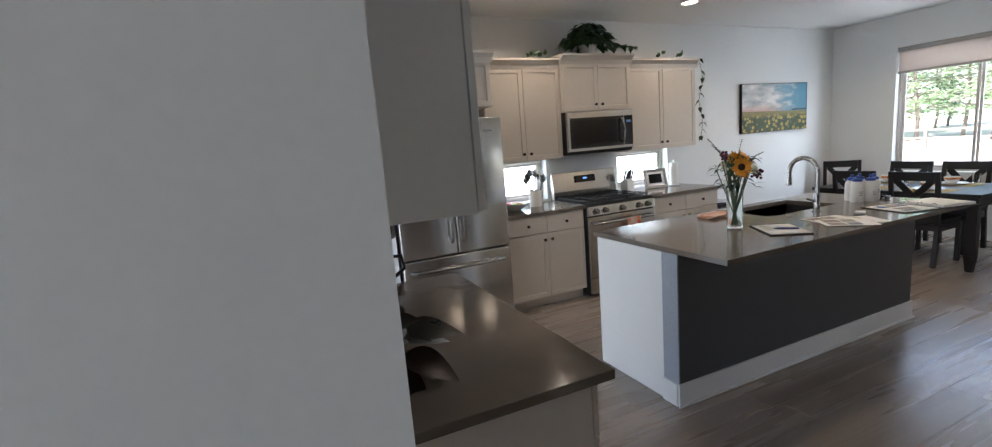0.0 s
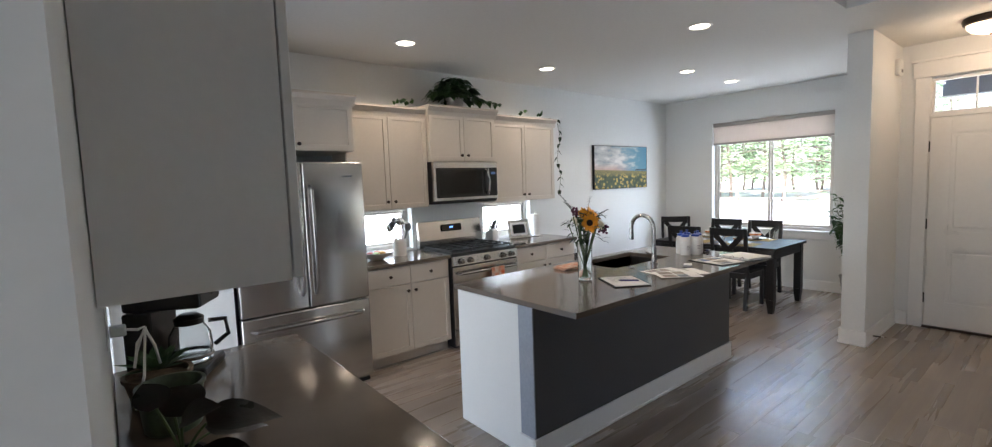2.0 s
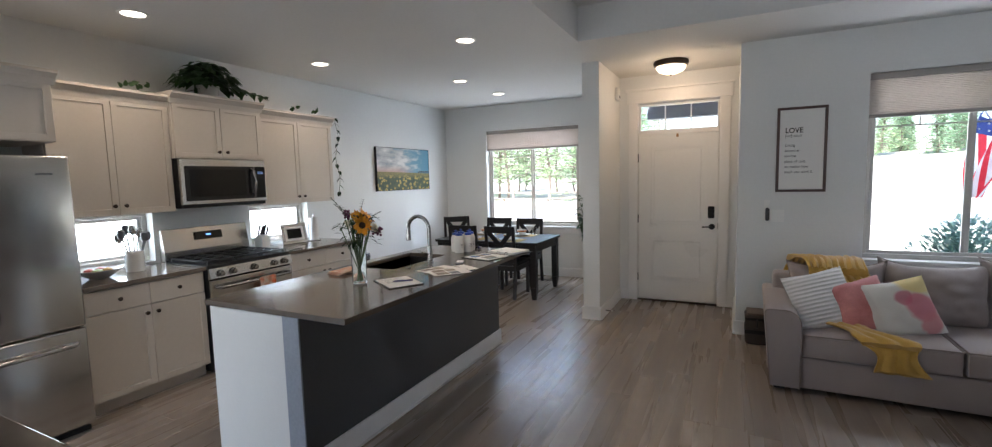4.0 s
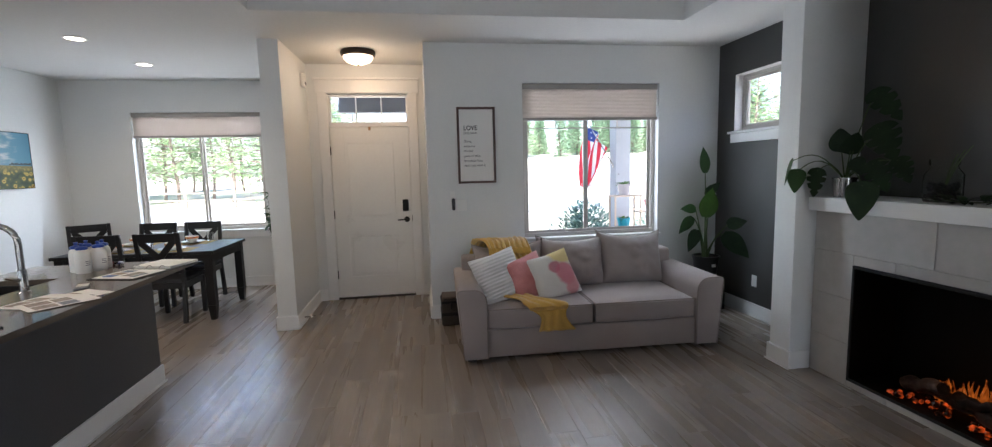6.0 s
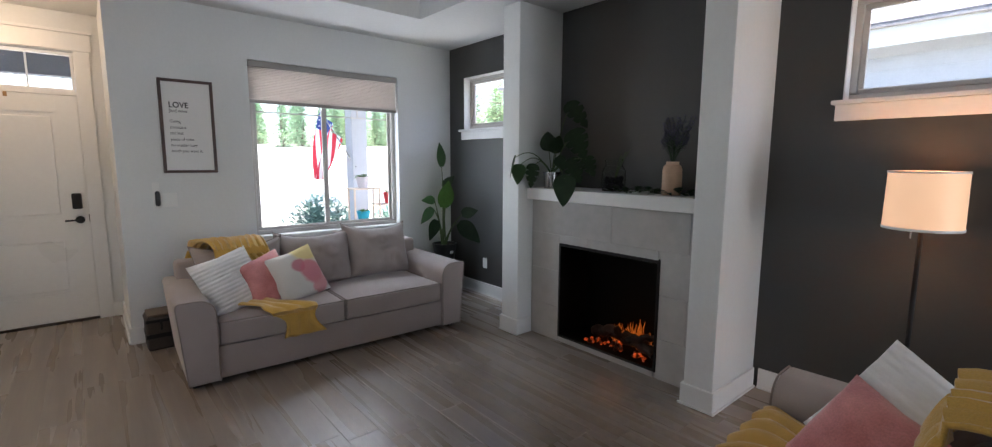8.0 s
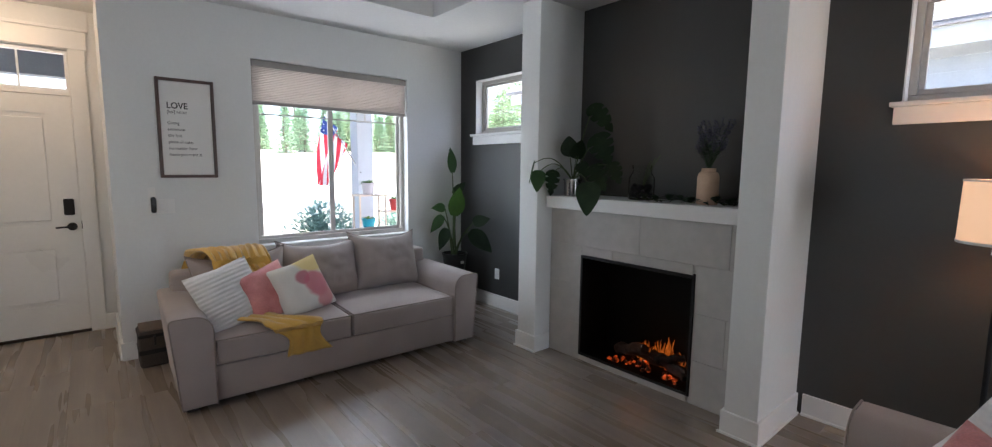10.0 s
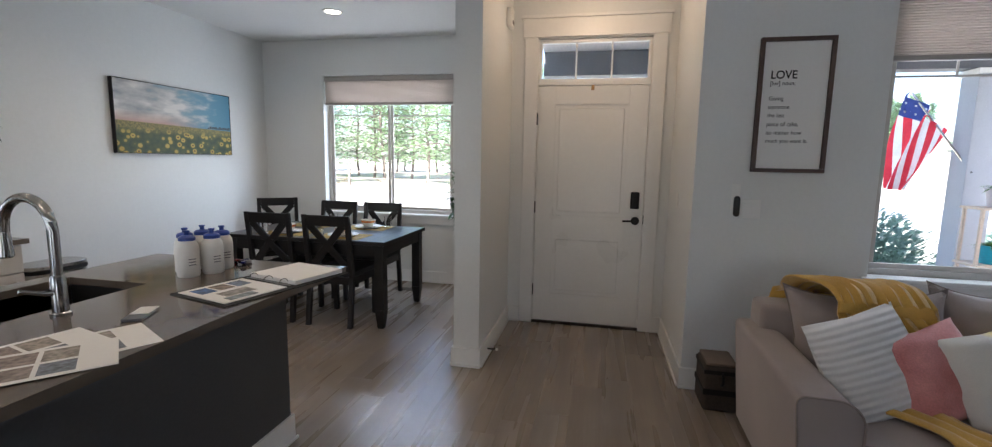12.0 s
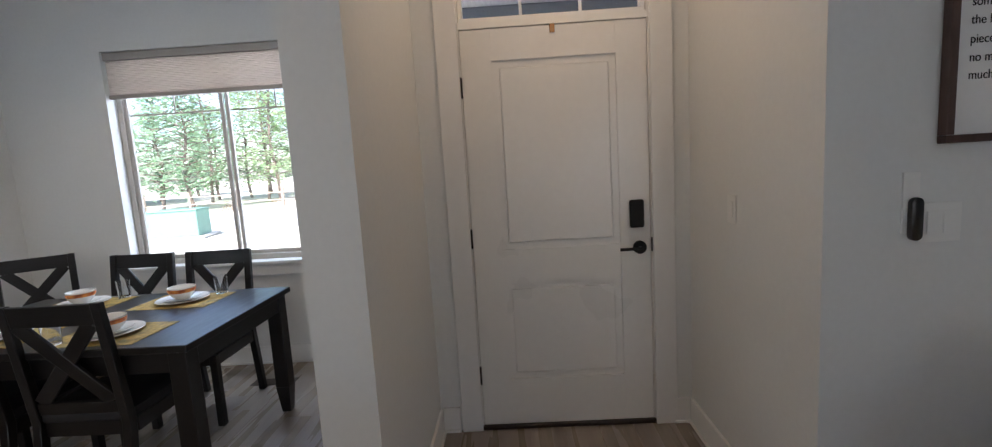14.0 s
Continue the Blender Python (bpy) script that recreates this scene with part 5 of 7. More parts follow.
def monstera_leaf(base, way, up, ln, wd, droop=0.2, cuts=0):
    """A heart-shaped blade with lobes behind the stalk and, on old leaves, deep cuts between the ribs."""
    bm = bmesh.new()
    way, up = Vector(way).normalized(), Vector(up).normalized()
    side = way.cross(up).normalized()
    up = side.cross(way).normalized()
    n = 22
    rows = []
    for i in range(n + 1):
        t = -0.17 + 1.17 * i / n
        q = (t + 0.17) / 1.17
        w = wd * 0.5 * (math.sin(math.pi * q ** 0.62)) ** 0.75
        mid = max(t, 0.0)
        if cuts and 0.22 < q < 0.86 and i % 5 == 2:
            w *= 0.5
        drop = Vector((0, 0, -droop * ln * mid * mid))
        c = Vector(base) + way * (ln * mid) + drop
        e = Vector(base) + way * (ln * t) + drop
        rows.append([bm.verts.new(e - side * w * f + up * (0.16 * w * f)) if f else bm.verts.new(c) for f in (1, 0.5, 0, -0.5, -1)])
    for a, b in zip(rows, rows[1:]):
        for k in range(4):
            bm.faces.new((a[k], a[k + 1], b[k + 1], b[k]))
    return bm


mo = thing("monstera_plant", (3.52, -2.19, MZ), "monstera with dark split leaves in a shiny silver pot", "plant")
part("pot", turned(pot_profile(0.062, 0.068, 0.135), 24), M_CHROME, mo, "polished silver pot", smooth=True)
part("soil", turned([(0, 0.117), (0.061, 0.117)], 16), M_SOIL, mo)
FACE = (-0.62, 0.72, 0.25)
for q, way, up, ln, wd, sag, cuts in (
        ((0.13, 0.30, 0.25), (0.25, 0.10, -1), (0.6, 0.7, 0.2), 0.15, 0.13, 0.10, 0),
        ((0.11, 0.27, 0.18), (0.0, 0.1, -1), FACE, 0.13, 0.12, 0.10, 0),
        ((0.09, 0.13, 0.18), (0.1, 0.05, -1), FACE, 0.16, 0.12, 0.07, 1),
        ((0.02, 0.02, 0.33), (0.10, 0.0, 1), FACE, 0.16, 0.14, 0.0, 0),
        ((-0.03, 0.0, 0.31), (-0.35, 0.0, 1), (-0.8, 0.5, 0.3), 0.15, 0.13, 0.0, 0),
        ((-0.13, -0.06, 0.67), (-0.75, 0.0, -0.62), (-0.2, 0.6, 0.75), 0.24, 0.15, 0.06, 1),
        ((-0.24, 0.02, 0.44), (-0.55, 0.0, -0.75), FACE, 0.21, 0.19, 0.04, 1),
        ((-0.10, 0.03, 0.25), (-0.5, 0.1, -0.6), FACE, 0.11, 0.10, 0.02, 0),
        ((-0.22, 0.02, 0.22), (-0.6, 0.0, -0.8), FACE, 0.18, 0.15, 0.04, 1),
        ((-0.36, 0.00, 0.24), (-0.6, 0.0, -0.8), FACE, 0.14, 0.12, 0.05, 1),
        ((-0.27, 0.14, 0.09), (-0.05, 0.12, -1), (-0.55, 0.8, 0.1), 0.19, 0.18, 0.07, 0)):
    part("stem", piped(bend((0, 0, 0.115), q, sag), 0.005, 6, 0.003), M_STEM, mo, smooth=True)
    part("leaf", monstera_leaf(q, way, up, ln, wd, 0.15, cuts), M_LEAF if q[1] > 0.2 else M_LEAFD, mo, smooth=True)

jar = thing("glass_jar", (2.945, -2.25, MZ), "clear glass jar with pebbles and a little water", "jar")
part("glass", turned([(0, 0.004), (0.082, 0.004), (0.088, 0.02), (0.088, 0.155), (0.064, 0.19), (0.060, 0.205), (0.067, 0.21), (0.067, 0.242), (0.061, 0.242), (0.056, 0.205), (0.060, 0.188), (0.084, 0.153), (0.084, 0.022), (0, 0.01)], 12), clear("jar_glass", (0.95, 0.98, 0.97), ior=1.12), jar, smooth=True)
bm = bmesh.new()
for i in range(110):
    a, r = rp.uniform(0, 6.28), 0.074 * math.sqrt(rp.random())
    bmesh.ops.create_icosphere(bm, subdivisions=1, radius=rp.uniform(0.008, 0.013), matrix=Matrix.Translation((r * math.cos(a), r * math.sin(a), 0.024 + rp.random() * 0.085)))
tagged(part("pebbles", bm, mat("pebble", (0.014, 0.014, 0.02), 0.4, vary=0.4), jar), kind="stuff")
bm = bmesh.new()
for k in range(3):
    tube(bm, bend((0, 0, 0.05), (-0.05 - 0.05 * k, 0.02 * k - 0.02, 0.27 + 0.02 * k), 0.03), 0.0025, 5)
part("twig", bm, M_STEM, jar)

va = thing("vase", (2.478, -2.26, MZ), "matte peach vase holding dried lavender", "vase")
part("body", turned([(0, 0), (0.058, 0), (0.064, 0.01), (0.064, 0.17), (0.056, 0.195), (0.042, 0.205), (0.042, 0.225), (0.036, 0.225), (0.036, 0.19), (0, 0.18)], 30), mat("peach_clay", (0.50, 0.34, 0.235), 0.75, vary=0.04), va, smooth=True)
M_LAV = mat("lavender", (0.060, 0.058, 0.085), 0.8, vary=0.2)
bm, bl = bmesh.new(), bmesh.new()
for i in range(34):
    a, r = rp.uniform(0, 6.28), rp.uniform(0.02, 0.15)
    tip = Vector((r * math.cos(a), r * math.sin(a) * 0.6, rp.uniform(0.36, 0.52)))
    pts = bend((0, 0, 0.20), tip, 0.02)
    tube(bm, pts, 0.0016, 4)
    for k in range(10):
        p = pts[-1].lerp(pts[-4], k / 10) + Vector((rp.uniform(-1, 1), rp.uniform(-1, 1), rp.uniform(-1, 1))) * 0.008
        bmesh.ops.create_icosphere(bl, subdivisions=1, radius=0.007, matrix=Matrix.Translation(p))
    for k in range(2):
        leaf(bm, pts[3 + k], (math.cos(a + k), math.sin(a + k), 0.6), (0, 0, 1), 0.07, 0.012, 0.2)
part("stem_bundle", bm, M_LEAFD, va)
tagged(part("lavender_bloom", bl, M_LAV, va), kind="stuff")
ga = thing("leaf_garland", (2.62, -2.25, MZ), "trailing artificial leaf garland along the mantel", "garland")
bm = bmesh.new()
line = [Vector((0.36 - 0.08 * i, 0.03 * math.sin(i * 1.3), 0.012 + 0.008 * math.sin(i * 2.1))) for i in range(10)]
tube(bm, line, 0.003, 5)
part("vine", bm, M_STEM, ga)
bm = bmesh.new()
for p in line:
    for k in range(9):
        a = rp.uniform(0, 6.28)
        leaf(bm, p, (math.cos(a), math.sin(a) * 0.6, rp.uniform(0.0, 1.2)), (0, 0, 1), rp.uniform(0.05, 0.11), 0.045, 0.4)
part("leaves", bm, M_LEAFD, ga)

# bird of paradise beside the sofa
bp_ = thing("bird_of_paradise", (5.27, -2.30, 0), "tall bird of paradise plant in a black pot", "plant")
part("stand", cube(-0.14, -0.14, 0, 0.14, 0.14, 0.30, bevel=0.01), M_BLACKM, bp_, "black plant stand")
part("pot", turned(pot_profile(0.10, 0.135, 0.26), 26, (0, 0, 0.301)), M_BLACK, bp_, "black plastic pot", smooth=True)
part("soil", turned([(0, 0.542), (0.125, 0.542)], 18), M_SOIL, bp_)
part("tag", cube(-0.146, -0.02, 0.46, -0.138, 0.02, 0.49), M_PAPER, bp_)
for k, (q, ln, wd, way, sag, mm) in enumerate((((-0.03, 0.05, 1.43), 0.30, 0.11, (0.0, 0.1, 1), 0, M_LEAF), ((-0.02, 0.03, 1.20), 0.20, 0.10, (-0.2, -0.5, 0.6), 0, M_LEAFD), ((-0.10, 0.08, 0.98), 0.34, 0.19, (-0.1, -0.15, 1), 0, M_LEAFB), ((-0.05, 0.16, 1.06), 0.20, 0.10, (-0.2, 1, 0.15), 0.02, M_LEAF), ((-0.05, 0.19, 0.98), 0.22, 0.11, (-0.1, 1, -0.9), 0.08, M_LEAF), ((-0.02, 0.12, 0.84), 0.24, 0.13, (-0.2, 0.6, -1), 0.08, M_LEAFD), ((-0.16, -0.08, 0.80), 0.32, 0.2, (-0.4, -0.5, -0.5), 0.08, M_LEAFD), ((0.05, -0.05, 1.05), 0.25, 0.12, (0.2, -0.2, 0.8), 0, M_LEAFD), ((-0.2, -0.1, 0.9), 0.2, 0.13, (-0.6, -0.5, 0.3), 0.04, M_LEAFD))):
    part("stem", piped(bend((0.02 * (k % 3 - 1), 0.02 * (k % 2), 0.54), q, sag), 0.010, 7, 0.005), M_STEM, bp_, smooth=True)
    bm = bmesh.new()
    leaf(bm, q, way, (-1, 0.2, 0.3), ln, wd, 0.1, 0.25, 7)
    part("leaf", bm, mm, bp_, smooth=True)

# plant at the dining wall, half hidden by the partition
dp = thing("ficus_plant", (7.30, 2.43, 0), "small-leaved green plant in a grey pot", "plant")
part("pot", turned(pot_profile(0.11, 0.15, 0.30), 24), mat("grey_pot", (0.18, 0.18, 0.18), 0.6), dp, smooth=True)
part("soil", turned([(0, 0.283), (0.14, 0.283)], 18), M_SOIL, dp)
bm, bl = bmesh.new(), bmesh.new()
for i in range(16):
    a = rp.uniform(0, 6.28)
    tip = Vector((0.20 * math.cos(a), 0.25 * math.sin(a), rp.uniform(0.80, 1.40)))
    pts = bend((0.02 * math.cos(a), 0.02 * math.sin(a), 0.28), tip, 0.05, 10)
    tube(bm, pts, 0.005, 5, 0.002)
    for p in pts[4:]:
        for k in range(5):
            b = rp.uniform(0, 6.28)
            leaf(bl, p, (math.cos(b), math.sin(b), rp.uniform(-0.4, 0.5)), (0, 0, 1), rp.uniform(0.06, 0.10), 0.042, 0.4, 0.1, 3)
part("branches", bm, M_STEM, dp)
tagged(part("leaves", bl, M_LEAF, dp), kind="stuff")

# pothos on the kitchen cabinets
po = thing("pothos_plant", (3.25, 4.92, 2.3455), "bushy pothos trailing over the kitchen cabinets", "plant")
part("pot", turned(pot_profile(0.07, 0.09, 0.12), 22), M_CERAM, po, smooth=True)
bm, bl = bmesh.new(), bmesh.new()
for i in range(190):
    a, r = rp.uniform(0, 6.28), rp.uniform(0.02, 0.24)
    p = Vector((r * math.cos(a) * 1.15 - 0.03, r * math.sin(a) * 0.55 - 0.05, 0.07 + 0.24 * (1 - (r / 0.27) ** 2) * rp.uniform(0.3, 1.1)))
    leaf(bl, p, (math.cos(a), math.sin(a) - 0.2, rp.uniform(-0.3, 0.3)), (0, 0, 1), rp.uniform(0.09, 0.14), 0.085, 0.5, 0.15, 4, heart=True)
line = [Vector((0.18 + 0.04 * i, -0.10 - 0.01 * i, 0.12 - 0.008 * i + 0.01 * math.sin(i * 1.9))) for i in range(8)]
tube(bm, line, 0.003, 5)
for p in line:
    for k in range(3):
        a = rp.uniform(0, 6.28)
        leaf(bl, p, (math.cos(a), math.sin(a) - 0.5, rp.uniform(-0.4, 0.3)), (0, 0, 1), 0.085, 0.055, 0.5, 0.15, 4, heart=True)
for x0 in (-0.72, -0.60, 0.86, 1.15):
    for k in range(4):
        a = rp.uniform(0, 6.28)
        leaf(bl, (x0 + 0.025 * k, -0.05, 0.0 + 0.012 * k), (math.cos(a), -0.4, rp.uniform(0.2, 1.0)), (0, -1, 0.4), 0.06, 0.04, 0.2, 0.1, 4, heart=True)
tube(bm, [(-0.75, -0.03, -0.02), (-0.3, -0.03, 0.01), (0, 0, 0.12)], 0.003, 5)
part("vines", bm, M_STEM, po)
tagged(part("leaves", bl, M_LEAF, po), kind="stuff")
vi = thing("trailing_vine", (4.615, 4.80, 2.311), "thin pothos vine hanging beside the cabinet end", "plant")
bm, bl = bmesh.new(), bmesh.new()
line = [Vector((-0.2, 0.0, 0.01)), Vector((-0.05, 0.0, 0.012)), Vector((0.035, -0.02, 0.0))] + [Vector((0.045 + 0.02 * math.sin(i * 0.9), -0.02 + 0.01 * math.cos(i * 1.3), -0.08 * i - 0.05)) for i in range(11)]
tube(bm, line, 0.0025, 5)
for i, p in enumerate(line[2:]):
    for k in range(1 + i % 2):
        a = i * 2.4 + k * 2.9
        leaf(bl, p, (math.cos(a), math.sin(a) * 0.7, -0.7), (math.cos(a), math.sin(a), 1), 0.062, 0.042, 0.3, 0.15, 4, heart=True)
part("vine", bm, M_STEM, vi)
part("leaves", bl, M_LEAFD, vi)

# ---- on the kitchen counters ----
bo = tagged(part("fruit_bowl", turned([(0, 0.004), (0.05, 0.004), (0.055, 0), (0.10, 0.03), (0.15, 0.07), (0.146, 0.072), (0.095, 0.036), (0, 0.012)], 30), M_CERAM, smooth=True), "wide white bowl of fruit on the counter", "bowl")
bo.location = (2.22, 4.78, 0.9145)
for k, (dx, dy, c) in enumerate(((-0.05, 0.02, (0.5, 0.08, 0.05)), (0.04, -0.03, (0.55, 0.30, 0.05)), (0.03, 0.05, (0.45, 0.12, 0.06)), (-0.03, -0.05, (0.30, 0.35, 0.08)))):
    f = tagged(part("fruit", turned([(0, 0), (0.02, 0.004), (0.034, 0.025), (0.030, 0.05), (0.008, 0.058), (0, 0.053)], 14), mat("fruit_skin", c, 0.35), smooth=True), "small round fruit in the bowl", "fruit", "fruit in the bowl")
    f.location = (2.22 + dx, 4.78 + dy, 0.9345)
cr = thing("utensil_crock", (2.50, 4.86, 0.9145), "white crock full of kitchen utensils", "crock")
part("crock", turned([(0, 0), (0.06, 0), (0.063, 0.01), (0.063, 0.16), (0.057, 0.16), (0.057, 0.02), (0, 0.02)], 24), M_CERAM, cr, smooth=True)
for k in range(7):
    a = k * 0.9
    tip = Vector((0.10 * math.cos(a), 0.05 * math.sin(a), 0.27 + 0.03 * (k % 3)))
    part("utensil", lathe(piped([(0.02 * math.cos(a), 0.02 * math.sin(a), 0.03), tip], 0.006, 6), [(0, -0.045), (0.022, -0.03), (0.03, 0.0), (0.022, 0.03), (0, 0.04)], 10, tuple(tip)), M_STEEL if k % 2 else M_STEELD, cr, "steel cooking utensil", smooth=True)
kb = thing("knife_block", (3.70, 4.93, 0.9145), "white knife block with black-handled knives", "knife block")
part("block", outline([(-0.06, 0), (0.06, 0), (0.06, 0.12), (-0.03, 0.16), (-0.06, 0.13)], "x", -0.045, 0.045, 0.004), M_PLATE, kb)
for k in range(6):
    x = -0.03 + 0.03 * (k % 3)
    y = -0.03 + 0.045 * (k // 3)
    part("knife_handle", piped([(x, y, 0.145), (x - 0.004, y - 0.05, 0.24 + 0.012 * (k % 2))], 0.011, 8), M_BLACK, kb, smooth=True)
pf = thing("photo_frame", pose(4.13, 4.93, 0.9147, -14, 0, -8), "tilted white photo frame with a dark picture", "picture frame")
bm = bmesh.new()
for x0, x1, z0, z1 in ((-0.15, 0.15, 0, 0.035), (-0.15, 0.15, 0.19, 0.225), (-0.15, -0.115, 0.0355, 0.1895), (0.115, 0.15, 0.0355, 0.1895)):
    box(bm, x0, 0, z0, x1, 0.018, z1, bevel=0.003)
part("frame", bm, M_STEEL, pf, "silver grey frame")
part("mat_board", cube(-0.1145, 0.006, 0.036, 0.1145, 0.015, 0.189), M_PAPER, pf)
part("picture", cube(-0.085, 0.004, 0.06, 0.085, 0.0055, 0.165), M_BGLASS, pf)
part("easel_leg", outline([(0.018, 0.16), (0.022, 0.16), (0.075, 0.022), (0.068, 0.02)], "x", -0.02, 0.02), M_BLACKM, pf)
pt = thing("paper_towel_stand", (4.40, 4.95, 0.9145), "white paper towel roll standing on the counter", "paper towel")
part("base", turned([(0, 0), (0.07, 0), (0.07, 0.008), (0, 0.009)], 24), M_STEEL, pt, smooth=True)
part("roll", turned([(0.012, 0.01), (0.05, 0.01), (0.05, 0.265), (0.012, 0.265)], 24), M_PAPER, pt, smooth=True)
part("pole", piped([(0, 0, 0.009), (0, 0, 0.30)], 0.006, 8), M_STEEL, pt)

# ---- on the coffee counter ----
cm = thing("coffee_maker", pose(0.50, 2.845, 0.9145, 0, 0, 62), "black drip coffee maker with a glass carafe", "coffee maker")
part("base", cube(-0.10, -0.13, 0, 0.10, 0.12, 0.035, bevel=0.008), M_BLACK, cm)
part("tower", cube(-0.10, 0.03, 0.0355, 0.10, 0.12, 0.25, bevel=0.008), M_BLACK, cm)
part("brew_head", cube(-0.10, -0.13, 0.2505, 0.10, 0.12, 0.36, bevel=0.015), M_BLACK, cm)
part("hot_plate", turned([(0, 0.036), (0.07, 0.036), (0.07, 0.042), (0, 0.042)], 24, (0, -0.05, 0)), M_STEEL, cm, smooth=True)
ca = part("carafe", turned([(0, 0.045), (0.062, 0.045), (0.072, 0.08), (0.068, 0.14), (0.045, 0.18), (0.043, 0.18), (0.065, 0.138), (0.068, 0.082), (0.058, 0.05), (0, 0.05)], 26, (0, -0.05, 0)), clear("carafe_glass", (0.9, 0.92, 0.92)), cm, smooth=True)
part("lid", turned([(0.047, 0.178), (0.05, 0.2), (0.03, 0.215), (0, 0.215)], 20, (0, -0.05, 0)), M_BLACK, ca, smooth=True)
part("band", turned([(0.0705, 0.055), (0.0735, 0.055), (0.0735, 0.068), (0.0725, 0.068)], 24, (0, -0.05, 0)), M_STEEL, ca, smooth=True)
part("handle", piped([(0.04, -0.10, 0.175), (0.07, -0.15, 0.17), (0.075, -0.155, 0.11), (0.06, -0.11, 0.075)], 0.009, 8), M_BLACK, ca, smooth=True)
su = thing("succulent_pot", (0.425, 2.575, 0.9145), "pale green succulent in a rough brown bowl", "plant")
part("pot", turned(pot_profile(0.07, 0.09, 0.10), 22), mat("rough_clay", (0.16, 0.12, 0.085), 0.9, vary=0.25, grain=40, bump=0.4), su, smooth=True)
M_SUCC = leafmat("succulent", (0.05, 0.10, 0.045), (0.07, 0.13, 0.06))
for i in range(34):
    bm = bmesh.new()
    a, el = i * 2.4, 1.3 - i * 0.033
    leaf(bm, (0.02 * math.cos(a), 0.02 * math.sin(a), 0.11), (math.cos(a) * math.cos(el), math.sin(a) * math.cos(el), math.sin(el)), (0, 0, 1), 0.05 + 0.0017 * i, 0.032, 0.0, 0.35, 3)
    part("leaf", bm, M_SUCC, su, smooth=True)
gp = thing("green_pot", (0.44, 2.35, 0.9145), "empty green glazed stoneware pot", "pot")
part("body", turned([(0, 0), (0.066, 0), (0.07, 0.005), (0.08, 0.115), (0.086, 0.118), (0.086, 0.128), (0.077, 0.128), (0.073, 0.11), (0.066, 0.02), (0, 0.02)], 30), mat("green_glaze", (0.085, 0.115, 0.07), 0.3, vary=0.2, scale=14, grain=50), gp, smooth=True)
part("soil", turned([(0, 0.09), (0.070, 0.09)], 18), M_SOIL, gp)
db = thing("dark_leaf_plant", pose(0.43, 2.03, 0.9145) @ Matrix.Diagonal((0.82, 0.82, 0.72, 1)), "dark red-leaved rubber plant on the counter edge", "plant")
part("pot", turned(pot_profile(0.045, 0.055, 0.085), 20), M_BLACKM, db, smooth=True)
M_LEAFR = leafmat("burgundy_leaf", (0.010, 0.012, 0.008), (0.03, 0.012, 0.010), 0.3)
for q, way, ln in (((0.06, -0.02, 0.17), (0.95, -0.1, 0.10), 0.20), ((0.03, -0.07, 0.10), (0.75, -0.45, -0.2), 0.19), ((-0.01, 0.02, 0.20), (0.35, 0.5, 0.5), 0.17), ((-0.04, -0.05, 0.13), (-0.3, -0.6, 0.4), 0.14), ((0.07, 0.03, 0.11), (0.9, 0.35, -0.05), 0.19), ((-0.02, -0.08, 0.05), (0.5, -0.7, -0.3), 0.16), ((-0.05, 0.03, 0.24), (-0.2, 0.2, 1), 0.13), ((0.05, -0.05, 0.05), (0.9, -0.3, -0.35), 0.15), ((0.0, -0.03, 0.20), (0.45, -0.35, 0.5), 0.15)):
    part("stem", piped(bend((0, 0, 0.07), q, 0.01), 0.004, 6), M_STEM, db)
    bm = bmesh.new()
    leaf(bm, q, way, (-0.1, -0.35, 1), ln, ln * 0.7, 0.35, 0.22, 8)
    part("leaf", bm, M_LEAFR, db, smooth=True)
oc = thing("outlet_with_cord", (0.3105, 2.44, 1.21), "white wall outlet with a looped white cord", "outlet")
part("plate", cube(0, -0.04, -0.06, 0.006, 0.04, 0.06, bevel=0.003), M_PLATE, oc)
part("plug", cube(0.0065, -0.015, -0.03, 0.045, 0.015, 0.0, bevel=0.005), M_PLATE, oc)
loop = [(0.045, 0, -0.015), (0.07, -0.005, -0.02)] + [(0.085 + 0.03 * math.sin(a * 0.8), 0.02 * math.cos(a * 0.8), -0.075 + 0.055 * math.cos(a * 1.6)) for a in range(0, 9)] + [(0.075, 0.0, -0.16), (0.05, 0.02, -0.26)]
part("cord", piped(loop, 0.004, 8), M_PLATE, oc, smooth=True)

# ---- on the island ----
IZ = 0.9145
fv = thing("flower_vase", (2.765, 2.80, IZ), "glass vase of sunflowers, roses and eucalyptus", "flower vase")
g = part("glass", turned([(0, 0.002), (0.042, 0.002), (0.045, 0.012), (0.050, 0.245), (0.047, 0.245), (0.042, 0.016), (0, 0.012)], 28), clear("vase_glass", (0.93, 0.97, 0.95)), fv, smooth=True)
g.visible_shadow = False
bm, bl = bmesh.new(), bmesh.new()
for i in range(16):
    a = i * 2.4
    tip = Vector((0.10 * math.cos(a) * (0.4 + 0.6 * (i % 3) / 2), 0.10 * math.sin(a) * (0.4 + 0.6 * (i % 3) / 2), 0.36 + 0.06 * (i % 2)))
    tube(bm, bend((-0.02 * math.cos(a), -0.02 * math.sin(a), 0.02), tip, 0.0, 6), 0.0035, 6)
part("stem_bundle", bm, M_STEM, fv)
for i in range(110):
    a, r = rp.uniform(0, 6.28), rp.uniform(0.02, 0.12)
    leaf(bl, (r * math.cos(a), r * math.sin(a), rp.uniform(0.25, 0.44)), (math.cos(a), math.sin(a), rp.uniform(-0.5, 0.6)), (0, 0, 1), rp.uniform(0.035, 0.075), rp.uniform(0.015, 0.035), 0.3, 0.15, 3)
tagged(part("foliage", bl, M_LEAFD, fv), kind="stuff")
bl = bmesh.new()
